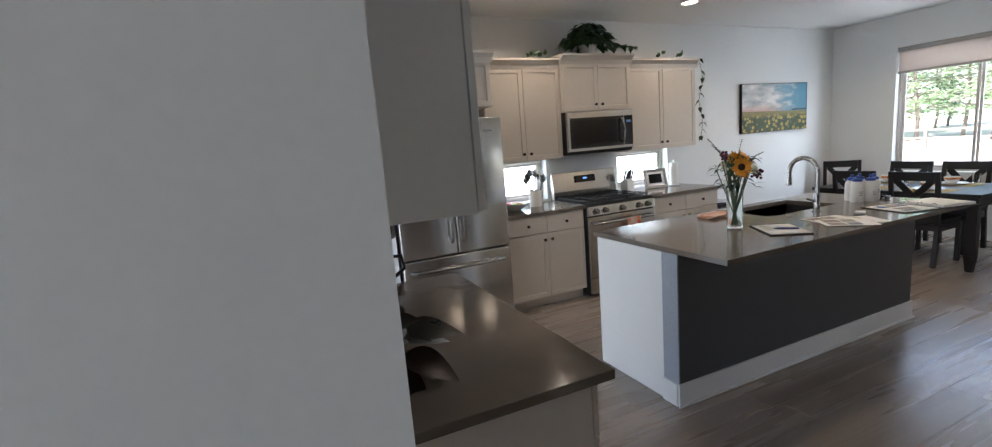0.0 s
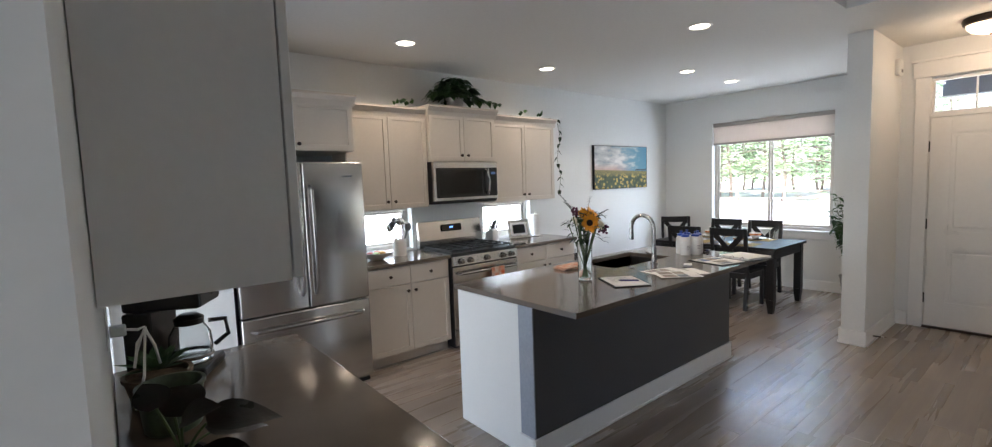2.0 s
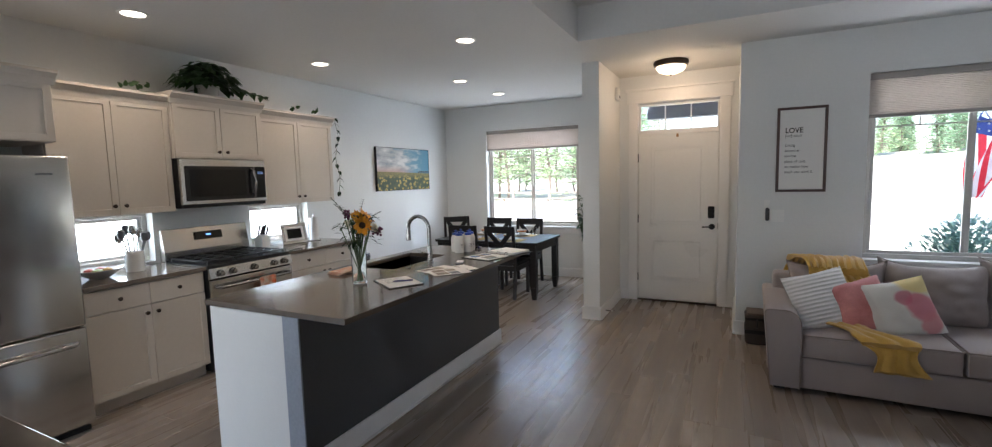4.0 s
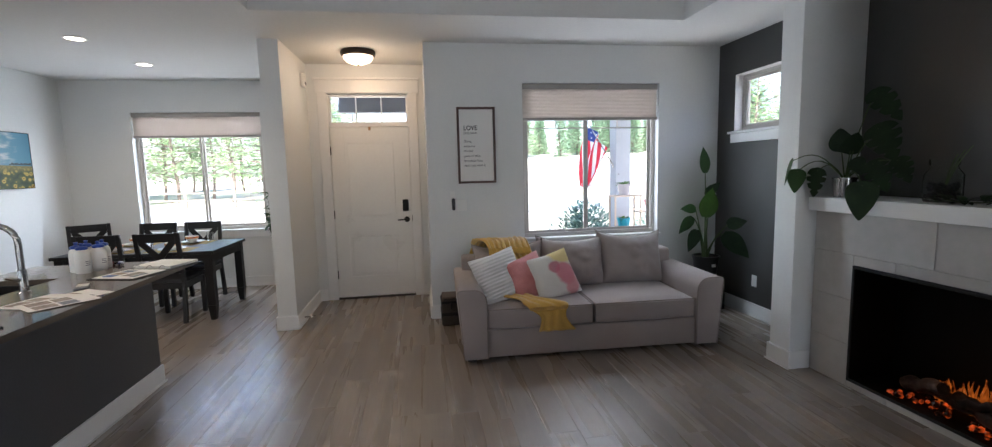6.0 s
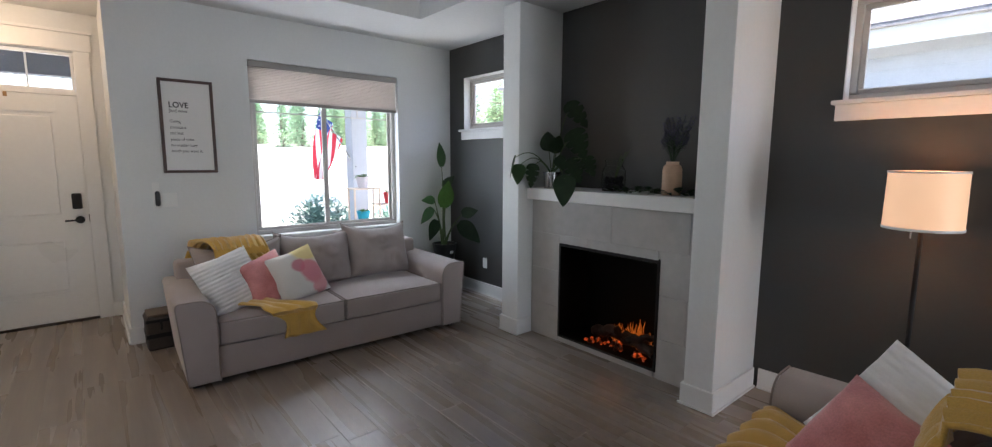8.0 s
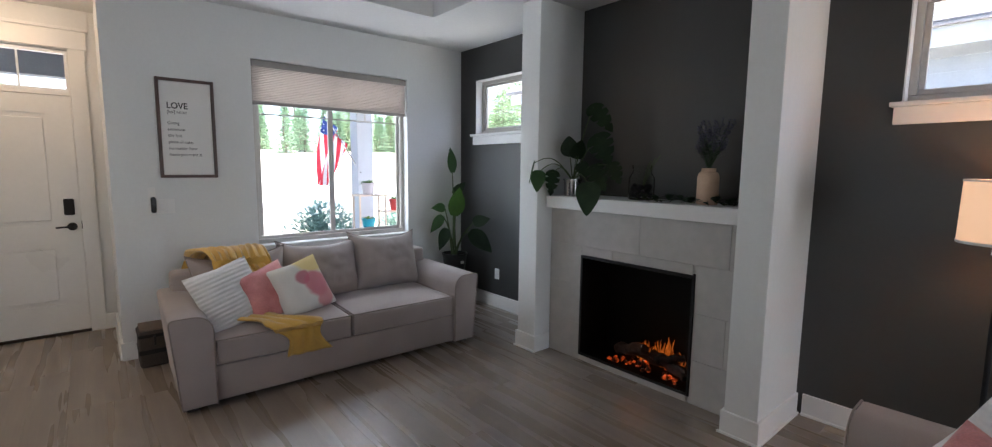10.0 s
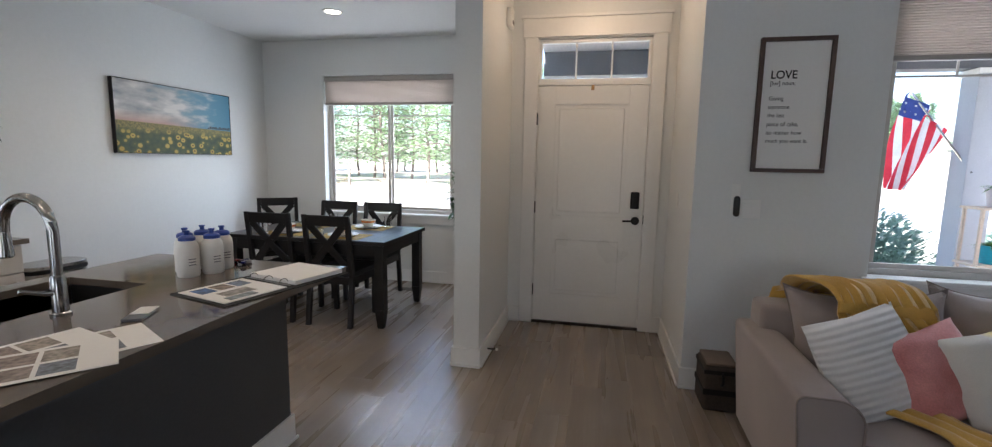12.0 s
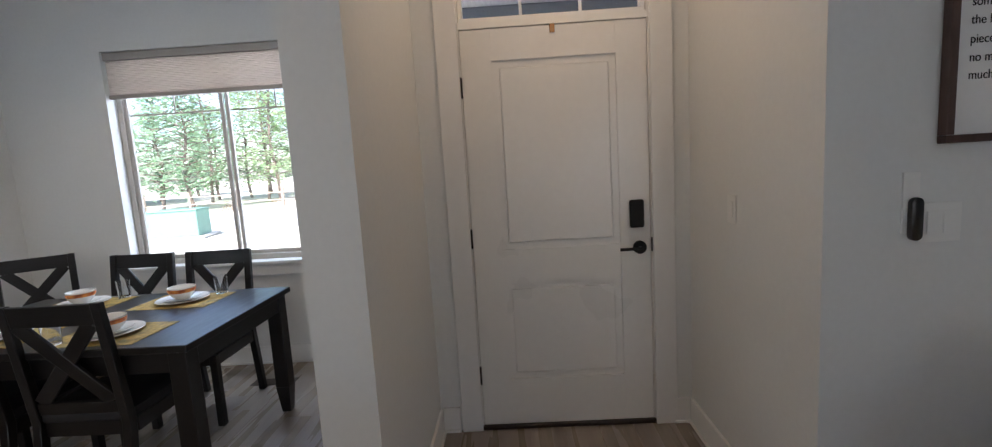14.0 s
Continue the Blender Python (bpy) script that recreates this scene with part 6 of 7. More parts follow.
for a, h in ((2.4, 0.56), (2.9, 0.52), (0.4, 0.54), (1.5, 0.50), (3.6, 0.47), (5.3, 0.46), (0.1, 0.44)):
    pts = bend((0, 0, 0.3), (0.15 * math.cos(a), 0.15 * math.sin(a), h), 0.03, 10)
    tube(bl, pts, 0.0018, 4)
    for k, p in enumerate(pts[3:]):
        for s in (-1, 1):
            leaf(bl, p, (s * math.sin(a), -s * math.cos(a), 0.3), (0, 0, 1), 0.022, 0.016, 0.1, 0.1, 3)
part("eucalyptus", bl, M_LEAFD, fv)
M_SUNF = mat("sunflower_petal", (0.80, 0.33, 0.015), 0.6, vary=0.15)
M_ROSE = mat("cream_rose", (0.74, 0.68, 0.50), 0.6, vary=0.08)
for at, way, s in (((-0.05, -0.085, 0.385), (-0.45, -0.85, 0.15), 0.052), ((0.055, -0.02, 0.43), (0.3, -0.6, 0.65), 0.052), ((0.08, 0.06, 0.42), (0.6, 0.3, 0.5), 0.045)):
    way = Vector(way).normalized()
    q = way.to_track_quat("Z", "Y").to_matrix().to_4x4()
    bm = bmesh.new()
    for k in range(26):
        a = k * 2.4
        leaf(bm, (0.014 * math.cos(a), 0.014 * math.sin(a), 0.002 * (k % 3)), (math.cos(a), math.sin(a), 0.22 + 0.1 * (k % 2)), (0, 0, 1), s * (0.85 + 0.15 * (k % 3)), 0.021, 0.0, 0.2, 3)
    fl_ = part("sunflower", bm, M_SUNF, fv, "golden sunflower bloom", smooth=True)
    fl_.matrix_basis = Matrix.Translation(at) @ q
    part("disc", turned([(0.022, 0.0), (0.021, 0.008), (0.012, 0.011), (0, 0.010)], 18), mat("sunflower_disc", (0.035, 0.018, 0.008), 0.9, bump=0.6), fl_, smooth=True)
for at in ((0.045, -0.085, 0.36), (0.0, 0.09, 0.38)):
    bm = bmesh.new()
    for k in range(16):
        a, r = k * 2.4, 0.006 + 0.0015 * k
        leaf(bm, (r * math.cos(a), r * math.sin(a), 0.0), (math.cos(a) * 0.3, math.sin(a) * 0.3, 1), (-math.cos(a), -math.sin(a), 0.2), 0.035 - 0.0006 * k, 0.03, -0.05, 0.3, 4)
    o = part("rose", bm, M_ROSE, fv, "cream rose bloom", smooth=True)
    o.matrix_basis = Matrix.Translation(at) @ Vector((0.5, -0.9, 0.5)).to_track_quat("Z", "Y").to_matrix().to_4x4()
M_BERRY = mat("purple_bloom", (0.10, 0.012, 0.05), 0.6, vary=0.2)
for k in range(3):
    bm = bmesh.new()
    for i in range(24):
        p = Vector(((0.12, -0.06, 0.33), (-0.06, 0.02, 0.45), (0.13, 0.0, 0.37))[k]) + Vector((rp.uniform(-1, 1), rp.uniform(-1, 1), rp.uniform(-1.2, 1.2))) * 0.024
        bmesh.ops.create_icosphere(bm, subdivisions=1, radius=rp.uniform(0.006, 0.011), matrix=Matrix.Translation(p))
    part("purple_sprig", bm, M_BERRY, fv)

M_CLOTH = mat("printed_napkin", (0.55, 0.45, 0.36), 0.9, vary=0.15, scale=30, grain=120, hue=(0.42, 0.13, 0.06), bump=0.1)
for k in range(3):
    n_ = tagged(part("folded_napkin", cube(-0.12, -0.07, 0, 0.12, 0.07, 0.007, bevel=0.003), M_CLOTH), "folded cream and rust printed napkin", "napkin", "napkins")
    n_.matrix_basis = pose(3.03, 3.16, IZ + 0.0075 * k, 0, 0, 8 * k - 12)
cb = thing("clipboard", pose(2.865, 2.57, IZ, 0, 0, -32), "clipboard with white sheets on the island", "clipboard")
part("board", cube(-0.115, -0.155, 0, 0.115, 0.155, 0.006, bevel=0.002), M_BLACKM, cb)
part("sheets", cube(-0.107, -0.148, 0.0062, 0.107, 0.128, 0.010), M_PAPER, cb)
bm = bmesh.new()
for k in range(5):
    box(bm, -0.08, 0.085 - 0.03 * k, 0.0102, 0.06 - 0.02 * (k % 2), 0.091 - 0.03 * k, 0.0106)
part("printed_lines", bm, M_INK, cb)
pn = thing("pen", pose(2.87, 2.53, IZ + 0.0155, 0, 0, 40), "blue and silver ballpoint pen on the clipboard", "pen")
part("barrel", turned([(0, -0.07), (0.002, -0.065), (0.0048, -0.05), (0.0048, 0.06), (0, 0.062)], 12, m=pose(0, 0, 0, 90, 0, 0)), mat("pen_blue", (0.02, 0.02, 0.16), 0.3), pn, smooth=True)
part("clip", cube(-0.0012, -0.055, 0.0047, 0.0012, -0.015, 0.0065), M_CHROME, pn)


def sheet(m, w, d, label, pics):
    s = thing("paper_sheet", m, label, "paper", "printed sheets")
    part("page", cube(-w / 2, -d / 2, 0, w / 2, d / 2, 0.0012), M_PAPER, s)
    for k, (x0, y0, x1, y1, c) in enumerate(pics):
        part("picture", cube(x0, y0, 0.0013, x1, y1, 0.0016), mat("print_ink", c, 0.6, vary=0.45, scale=22, grain=80, bump=0), s)
    return s


PICS = ((-0.09, 0.02, -0.01, 0.11, (0.22, 0.18, 0.16)), (0.005, 0.02, 0.09, 0.11, (0.24, 0.19, 0.17)), (-0.09, -0.06, -0.01, 0.01, (0.16, 0.18, 0.22)), (0.005, -0.06, 0.09, 0.01, (0.25, 0.22, 0.19)))
sheet(pose(3.40, 2.46, IZ, 0, 0, 62), 0.216, 0.279, "printed sheet with small pictures on the island", PICS)
sheet(pose(3.33, 2.55, IZ + 0.0018, 0, 0, 75), 0.216, 0.279, "printed sheet with small pictures on the island", PICS)
sheet(pose(3.28, 2.44, IZ + 0.0036, 0, 0, 50), 0.216, 0.279, "printed sheet with small pictures on the island", PICS)
rm = thing("stapled_card", pose(3.62, 2.55, IZ, 0, 0, 25), "small folded grey and white card holder", "card")
part("holder", cube(-0.05, -0.03, 0, 0.05, 0.03, 0.008, bevel=0.003), mat("grey_card", (0.12, 0.13, 0.15), 0.4), rm)
part("card", cube(0.0, -0.027, 0.0082, 0.075, 0.027, 0.0105, bevel=0.001), M_PAPER, rm)
bi = thing("ring_binder", pose(4.085, 2.44, IZ, 0, 0, -105), "open ring binder with printed pages", "binder")
part("cover", cube(-0.16, -0.29, 0, 0.16, 0.29, 0.004, bevel=0.001), M_BLACKM, bi)
part("page_block", cube(-0.135, 0.02, 0.0045, 0.135, 0.27, 0.022, bevel=0.002), M_PAPER, bi)
part("page_block", cube(-0.135, -0.275, 0.0045, 0.135, -0.02, 0.008, bevel=0.001), M_PAPER, bi)
for x0, y0, x1, y1, c in ((-0.11, -0.25, -0.03, -0.19, (0.05, 0.12, 0.30)), (-0.11, -0.18, -0.03, -0.12, (0.25, 0.19, 0.15)), (-0.11, -0.11, -0.03, -0.05, (0.12, 0.16, 0.24)), (0.0, -0.22, 0.07, -0.10, (0.25, 0.23, 0.21)), (0.075, -0.24, 0.12, -0.13, (0.16, 0.19, 0.21))):
    part("picture", cube(x0, y0, 0.0081, x1, y1, 0.0085), mat("page_print", c, 0.6, vary=0.4, scale=30, bump=0), bi)
for x in (-0.09, 0.0, 0.09):
    part("ring", piped(arc((x, 0, 0.006), 0.024, 0, 180, 10, "yz"), 0.0018, 6), M_CHROME, bi)
part("spine_bar", cube(-0.13, -0.008, 0.0045, 0.13, 0.008, 0.008), M_CHROME, bi)
M_BOT = mat("milky_plastic", (0.72, 0.71, 0.68), 0.4, vary=0.02)
M_CAP = mat("blue_cap", (0.012, 0.05, 0.30), 0.35, vary=0.03)
for x, y in ((4.10, 2.835), (4.185, 2.79), (4.27, 2.815), (4.16, 2.905), (4.255, 2.905)):
    b = thing("sports_bottle", pose(x, y, IZ) @ Matrix.Diagonal((1.18, 1.18, 1.0, 1)), "white squeeze bottle with a blue cap", "bottle", "sports bottles")
    part("body", turned([(0, 0), (0.034, 0), (0.0365, 0.006), (0.0365, 0.115), (0.034, 0.135), (0.026, 0.152), (0.026, 0.156), (0, 0.156)], 24), M_BOT, b, smooth=True)
    c = part("cap", turned([(0.0275, 0.153), (0.0275, 0.166), (0.022, 0.172), (0.010, 0.176), (0, 0.176)], 22), M_CAP, b, "blue screw cap", smooth=True)
    part("spout", turned([(0.008, 0.176), (0.008, 0.187), (0.0105, 0.189), (0.0105, 0.195), (0, 0.196)], 14), M_CAP, c, smooth=True)
    bm = bmesh.new()
    for k in range(3):
        box(bm, -0.012, -0.0372, 0.075 - 0.012 * k, 0.012, -0.0362, 0.079 - 0.012 * k)
    q = part("printed_mark", bm, M_INK, b)
    q.matrix_basis = pose(0, 0, 0, 0, 0, -25)
for k in range(22):
    c = tagged(part("wrapped_chocolate", cube(-0.014, -0.009, 0, 0.014, 0.009, 0.011, bevel=0.003), mat("foil", ((0.02, 0.03, 0.18), (0.30, 0.02, 0.02), (0.5, 0.5, 0.52), (0.03, 0.02, 0.02))[k % 4], 0.25, 0.6)), "foil wrapped chocolate on the island", "chocolate", "wrapped chocolates")
    c.matrix_basis = pose(4.345 + rp.uniform(-0.05, 0.05), 2.80 + rp.uniform(-0.045, 0.045), IZ + 0.011 * (k // 14), 0, 0, rp.uniform(0, 180))

# trash can
tc_ = thing("trash_can", (5.02, 4.93, 0), "stainless steel step trash can by the wall", "trash can")
pts = [(0.20 * math.copysign(abs(math.cos(a)) ** 0.5, math.cos(a)), 0.13 * math.copysign(abs(math.sin(a)) ** 0.7, math.sin(a))) for a in [2 * math.pi * (i + 0.5) / 36 for i in range(36)]]
part("body", outline(pts, "z", 0.03, 0.60), M_STEEL, tc_, smooth=True)
part("base", outline([(a * 1.01, b * 1.01) for a, b in pts], "z", 0.0, 0.0295), M_BLACKM, tc_)
part("rim", outline([(a * 1.02, b * 1.02) for a, b in pts], "z", 0.6005, 0.625), M_BLACKM, tc_)
part("lid", outline([(a * 1.01, b * 1.01) for a, b in pts], "z", 0.6255, 0.655, 0.006), M_STEEL, tc_)

# ---- dining table setting ----
TZ = 0.7485
M_MAT = mat("autumn_placemat", (0.50, 0.33, 0.07), 0.8, vary=0.25, scale=16, grain=60, hue=(0.12, 0.10, 0.035), bump=0.05)
M_RUST = mat("rust_print", (0.50, 0.10, 0.02), 0.4, vary=0.3, scale=30, hue=(0.62, 0.25, 0.05))
M_CLEAR = clear("tumbler_glass")
for x, y, a, near in ((6.17, 3.30, 90, 1), (6.20, 3.86, 90, 1), (6.70, 3.33, -90, 0), (6.72, 3.93, -90, 0)):
    base = pose(x, y, TZ, 0, 0, a)
    o = tagged(part("placemat", cube(-0.215, -0.15, 0, 0.215, 0.15, 0.002), M_MAT), "yellow and brown autumn print placemat", "placemat", "placemats")
    o.matrix_basis = base
    pl = tagged(part("dinner_plate", turned([(0, 0.003), (0.07, 0.003), (0.078, 0), (0.10, 0.006), (0.132, 0.016), (0.130, 0.019), (0.095, 0.010), (0, 0.007)], 32), M_CERAM, smooth=True), "white dinner plate on a placemat", "plate", "dinner plates")
    pl.matrix_basis = base @ pose(0, 0, 0.0022)
    sp = tagged(part("saucer", turned([(0, 0.002), (0.04, 0.002), (0.06, 0.005), (0.092, 0.014), (0.090, 0.016), (0.05, 0.007), (0, 0.006)], 28), M_CERAM, smooth=True), "white saucer stacked on the plate", "saucer", "saucers")
    sp.matrix_basis = base @ pose(0, 0, 0.0095)
    cu = thing("soup_bowl", base @ pose(0, 0, 0.0158), "white bowl with rust leaf band", "bowl", "soup bowls")
    part("bowl", turned([(0, 0.002), (0.032, 0.002), (0.034, 0), (0.055, 0.022), (0.066, 0.045), (0.069, 0.068), (0.066, 0.068), (0.062, 0.046), (0.05, 0.024), (0, 0.008)], 28), M_CERAM, cu, smooth=True)
    part("printed_band", turned([(0.0645, 0.040), (0.0680, 0.050), (0.0692, 0.060), (0.0686, 0.060), (0.0672, 0.050), (0.0638, 0.041)], 28), M_RUST, cu, "rust leaf print", smooth=True)
    gl = tagged(part("tumbler", turned([(0, 0.004), (0.03, 0.004), (0.032, 0.01), (0.037, 0.105), (0.035, 0.105), (0.03, 0.014), (0, 0.010)], 22), M_CLEAR, smooth=True), "clear glass tumbler by the plate", "glass", "tumblers")
    gl.matrix_basis = base @ pose(0.15, 0.12, 0.0022)
    gl.visible_shadow = False

# ---- on the walls ----
pa = thing("sunflower_painting", (6.345, KY - 0.001, 1.432), "wide canvas of a sunflower field under clouds", "painting")
PWD, PHT = 1.285, 0.625


def painting_material():
    m = bpy.data.materials.new("sunflower_canvas")
    m.use_nodes = True
    n, l = m.node_tree.nodes, m.node_tree.links
    b = n["Principled BSDF"]
    b.inputs["Roughness"].default_value = 0.6
    tc = n.new("ShaderNodeTexCoord")
    sx = n.new("ShaderNodeSeparateXYZ")
    l.new(tc.outputs["Object"], sx.inputs[0])

    def ramp(src, stops):
        r = n.new("ShaderNodeValToRGB")
        e = r.color_ramp.elements
        e[0].position, e[0].color = stops[0][0], (*stops[0][1], 1)
        e[1].position, e[1].color = stops[-1][0], (*stops[-1][1], 1)
        for p, c in stops[1:-1]:
            k = e.new(p)
            k.color = (*c, 1)
        l.new(src, r.inputs[0])
        return r.outputs[0]

    def mixc(f, a, c):
        x = n.new("ShaderNodeMix")
        x.data_type = "RGBA"
        l.new(f, x.inputs[0]), l.new(a, x.inputs[6]), l.new(c, x.inputs[7])
        return x.outputs[2]

    def rng_(src, a, c):
        r = n.new("ShaderNodeMapRange")
        r.inputs[1].default_value, r.inputs[2].default_value = a, c
        l.new(src, r.inputs[0])
        return r.outputs[0]
    z, x = sx.outputs["Z"], sx.outputs["X"]
    skyc = ramp(rng_(x, -0.2, PWD / 2), [(0, (0.22, 0.36, 0.44)), (1, (0.08, 0.25, 0.37))])
    nz = n.new("ShaderNodeTexNoise")
    mp = n.new("ShaderNodeMapping")
    mp.inputs["Scale"].default_value, mp.inputs["Rotation"].default_value = (1.6, 1, 4.5), (0, radians(-18), 0)
    l.new(tc.outputs["Object"], mp.inputs["Vector"]), l.new(mp.outputs[0], nz.inputs["Vector"])
    nz.inputs["Scale"].default_value, nz.inputs["Detail"].default_value = 2.2, 6
    ad = n.new("ShaderNodeMath")
    ad.operation = "MULTIPLY_ADD"
    ad.inputs[1].default_value = -0.45
    l.new(x, ad.inputs[0]), l.new(nz.outputs["Fac"], ad.inputs[2])
    cloud = ramp(nz.outputs["Fac"], [(0.3, (0.22, 0.24, 0.28)), (0.48, (0.44, 0.45, 0.45)), (0.62, (0.68, 0.67, 0.64))])
    skyc = mixc(rng_(ad.outputs[0], 0.36, 0.56), skyc, cloud)
    warm = n.new("ShaderNodeRGB")
    warm.outputs[0].default_value = (0.50, 0.33, 0.27, 1)
    both = n.new("ShaderNodeMath")
    both.operation = "MULTIPLY"
    l.new(rng_(z, 0.37, 0.27), both.inputs[0]), l.new(rng_(x, 0.25, -0.15), both.inputs[1])
    skyc = mixc(both.outputs[0], skyc, warm.outputs[0])
    vo = n.new("ShaderNodeTexVoronoi")
    mp2 = n.new("ShaderNodeMapping")
    mp2.inputs["Scale"].default_value = (1, 1, 1.15)
    l.new(tc.outputs["Object"], mp2.inputs["Vector"]), l.new(mp2.outputs[0], vo.inputs["Vector"])
    vo.inputs["Scale"].default_value = 15
    vo.voronoi_dimensions = "3D"
    field = ramp(vo.outputs["Distance"], [(0.0, (0.05, 0.03, 0.012)), (0.14, (0.06, 0.035, 0.012)), (0.17, (0.55, 0.40, 0.09)), (0.34, (0.50, 0.36, 0.08)), (0.42, (0.075, 0.10, 0.035)), (0.8, (0.03, 0.055, 0.03))])
    nf = n.new("ShaderNodeTexNoise")
    nf.inputs["Scale"].default_value = 60
    l.new(tc.outputs["Object"], nf.inputs["Vector"])
    farc = ramp(nf.outputs["Fac"], [(0.35, (0.12, 0.13, 0.05)), (0.65, (0.30, 0.24, 0.08))])
    field = mixc(rng_(z, 0.17, 0.235), field, farc)
    hz = n.new("ShaderNodeMath")
    hz.operation = "MULTIPLY_ADD"
    hz.inputs[1].default_value = 0.02
    l.new(x, hz.inputs[0]), l.new(z, hz.inputs[2])
    col = mixc(rng_(hz.outputs[0], 0.262, 0.268), field, skyc)
    l.new(col, b.inputs["Base Color"])
    return m


part("canvas", cube(-PWD / 2 + 0.006, -0.035, 0.006, PWD / 2 - 0.006, -0.0005, PHT - 0.006), painting_material(), pa)
bm = bmesh.new()
for x0, x1, z0, z1 in ((-PWD / 2, PWD / 2, 0, 0.0055), (-PWD / 2, PWD / 2, PHT - 0.0055, PHT), (-PWD / 2, -PWD / 2 + 0.0055, 0.006, PHT - 0.006), (PWD / 2 - 0.0055, PWD / 2, 0.006, PHT - 0.006)):
    box(bm, x0, -0.038, z0, x1, -0.0005, z1)
part("frame", bm, M_BLACKM, pa, "thin black frame")
# far trees painted as a low dark ridge on the canvas
bm = bmesh.new()
for k in range(12):
    box(bm, 0.33 + 0.025 * k, -0.0356, 0.262, 0.352 + 0.025 * k, -0.0351, 0.275 + 0.014 * abs(math.sin(k * 1.3)))
part("painted_ridge", bm, mat("ridge_paint", (0.05, 0.07, 0.08), 0.6), pa)

lv = thing("word_sign", (LX - 0.001, 0.082, 1.384), "framed white word sign with a brown wood frame", "wall sign")
SW, SH = 0.385, 0.758
bm = bmesh.new()
for y0, y1, z0, z1 in ((-SW / 2, SW / 2, 0, 0.022), (-SW / 2, SW / 2, SH - 0.022, SH), (-SW / 2, -SW / 2 + 0.022, 0.0225, SH - 0.0225), (SW / 2 - 0.022, SW / 2, 0.0225, SH - 0.0225)):
    box(bm, -0.03, y0, z0, -0.0005, y1, z1, bevel=0.002)
part("frame", bm, mat("walnut_frame", (0.07, 0.035, 0.025), 0.45, vary=0.2, stretch=(1, 1, 0.2)), lv, "dark brown wooden frame")
part("board", cube(-0.012, -SW / 2 + 0.0222, 0.0222, -0.0005, SW / 2 - 0.0222, SH - 0.0222), M_PAPER, lv)


def lettering(text, size, parent, m, bold=0.0):
    cu = bpy.data.curves.new("lettering", "FONT")
    cu.body, cu.size, cu.extrude, cu.offset = text, size, 0.0006, bold
    tmp = bpy.data.objects.new("tmp", cu)
    me = bpy.data.meshes.new_from_object(tmp)
    bpy.data.objects.remove(tmp)
    me.name = "lettering"
    me.materials.append(M_BLACKM)
    ob = new("lettering", me)
    ob.parent, ob.matrix_basis = parent, m @ Matrix.Diagonal((0.9, 1, 1, 1))
    return ob


for text, size, z, bold in (("LOVE", 0.064, 0.532, 0.0010), ("[luv] noun:", 0.034, 0.495, 0), ("Giving", 0.034, 0.41, 0), ("someone", 0.034, 0.362, 0), ("the last", 0.034, 0.315, 0), ("piece of cake,", 0.034, 0.265, 0), ("no matter how", 0.034, 0.217, 0), ("much you want it.", 0.034, 0.170, 0)):
    lettering(text, size, lv, pose(-0.0126, 0.128, z, 90, 0, -90), bold)

th = thing("door_chime_remote", (LX, 0.333, 1.115), "black remote in a white wall holder", "remote")
part("holder", cube(-0.006, -0.018, 0.02, -0.0005, 0.030, 0.195, bevel=0.002), M_PLATE, th)
part("remote", outline([(0.017 * math.cos(radians(a)), 0.107 + 0.017 * math.sin(radians(a))) for a in range(0, 181, 20)] + [(0.017 * math.cos(radians(a)), 0.017 + 0.017 * math.sin(radians(a))) for a in range(180, 361, 20)], "x", -0.024, -0.0065, 0.003), M_BLACK, th, "black remote control", smooth=True)


def switch_plate(m, gangs, label):
    s = thing("light_switch", m, label, "light switch", "light switches")
    w = 0.07 + 0.046 * (gangs - 1)
    part("plate", cube(-w / 2, -0.006, -0.057, w / 2, -0.0003, 0.057, bevel=0.002), M_PLATE, s)
    for k in range(gangs):
        x = (k - (gangs - 1) / 2) * 0.046
        part("rocker", cube(x - 0.0165, -0.0095, -0.033, x + 0.0165, -0.0062, 0.033, bevel=0.0015), M_PLATE, s)
    return s


switch_plate(pose(LX, 0.255, 1.163, 0, 0, -90), 2, "white double rocker switch by the sign")
switch_plate(pose(6.085, 0.5805, 1.165, 0, 0, 180), 1, "white single rocker switch in the entry")


def outlet(m):
    s = thing("wall_outlet", m, "white wall outlet above the baseboard", "outlet", "wall outlets")
    part("plate", cube(-0.035, -0.006, -0.057, 0.035, -0.0003, 0.057, bevel=0.002), M_PLATE, s)
    for z in (-0.022, 0.022):
        part("socket", cube(-0.016, -0.0075, z - 0.014, 0.016, -0.0062, z + 0.014, bevel=0.002), M_PLATE, s)


outlet(pose(4.865, FY, 0.36, 0, 0, 180))
outlet(pose(6.84, KY, 0.30))
sm = thing("wall_alarm", (6.31, 1.905, 2.54), "white alarm sounder on the entry wall", "alarm")
part("housing", cube(-0.055, -0.045, -0.075, 0.055, -0.0005, 0.075, bevel=0.014, seg=3), M_PLATE, sm, smooth=True)
part("grille", cube(-0.03, -0.0475, -0.05, 0.03, -0.0452, -0.02), M_INK, sm)
ds = thing("door_stop", (5.70, 1.889, 0.055), "black spring door stop on the baseboard", "door stop")
part("spring", piped([(0, -0.001, 0), (0, -0.06, 0.002)], 0.006, 8), M_BLACKM, ds)
part("tip", piped([(0, -0.0605, 0.002), (0, -0.078, 0.002)], 0.009, 10), M_PLATE, ds)
fvn = tagged(part("floor_vent", cube(7.20, 3.02, 0.0005, 7.30, 3.32, 0.004, bevel=0.001), M_BRONZE), "dark metal floor register", "floor vent")

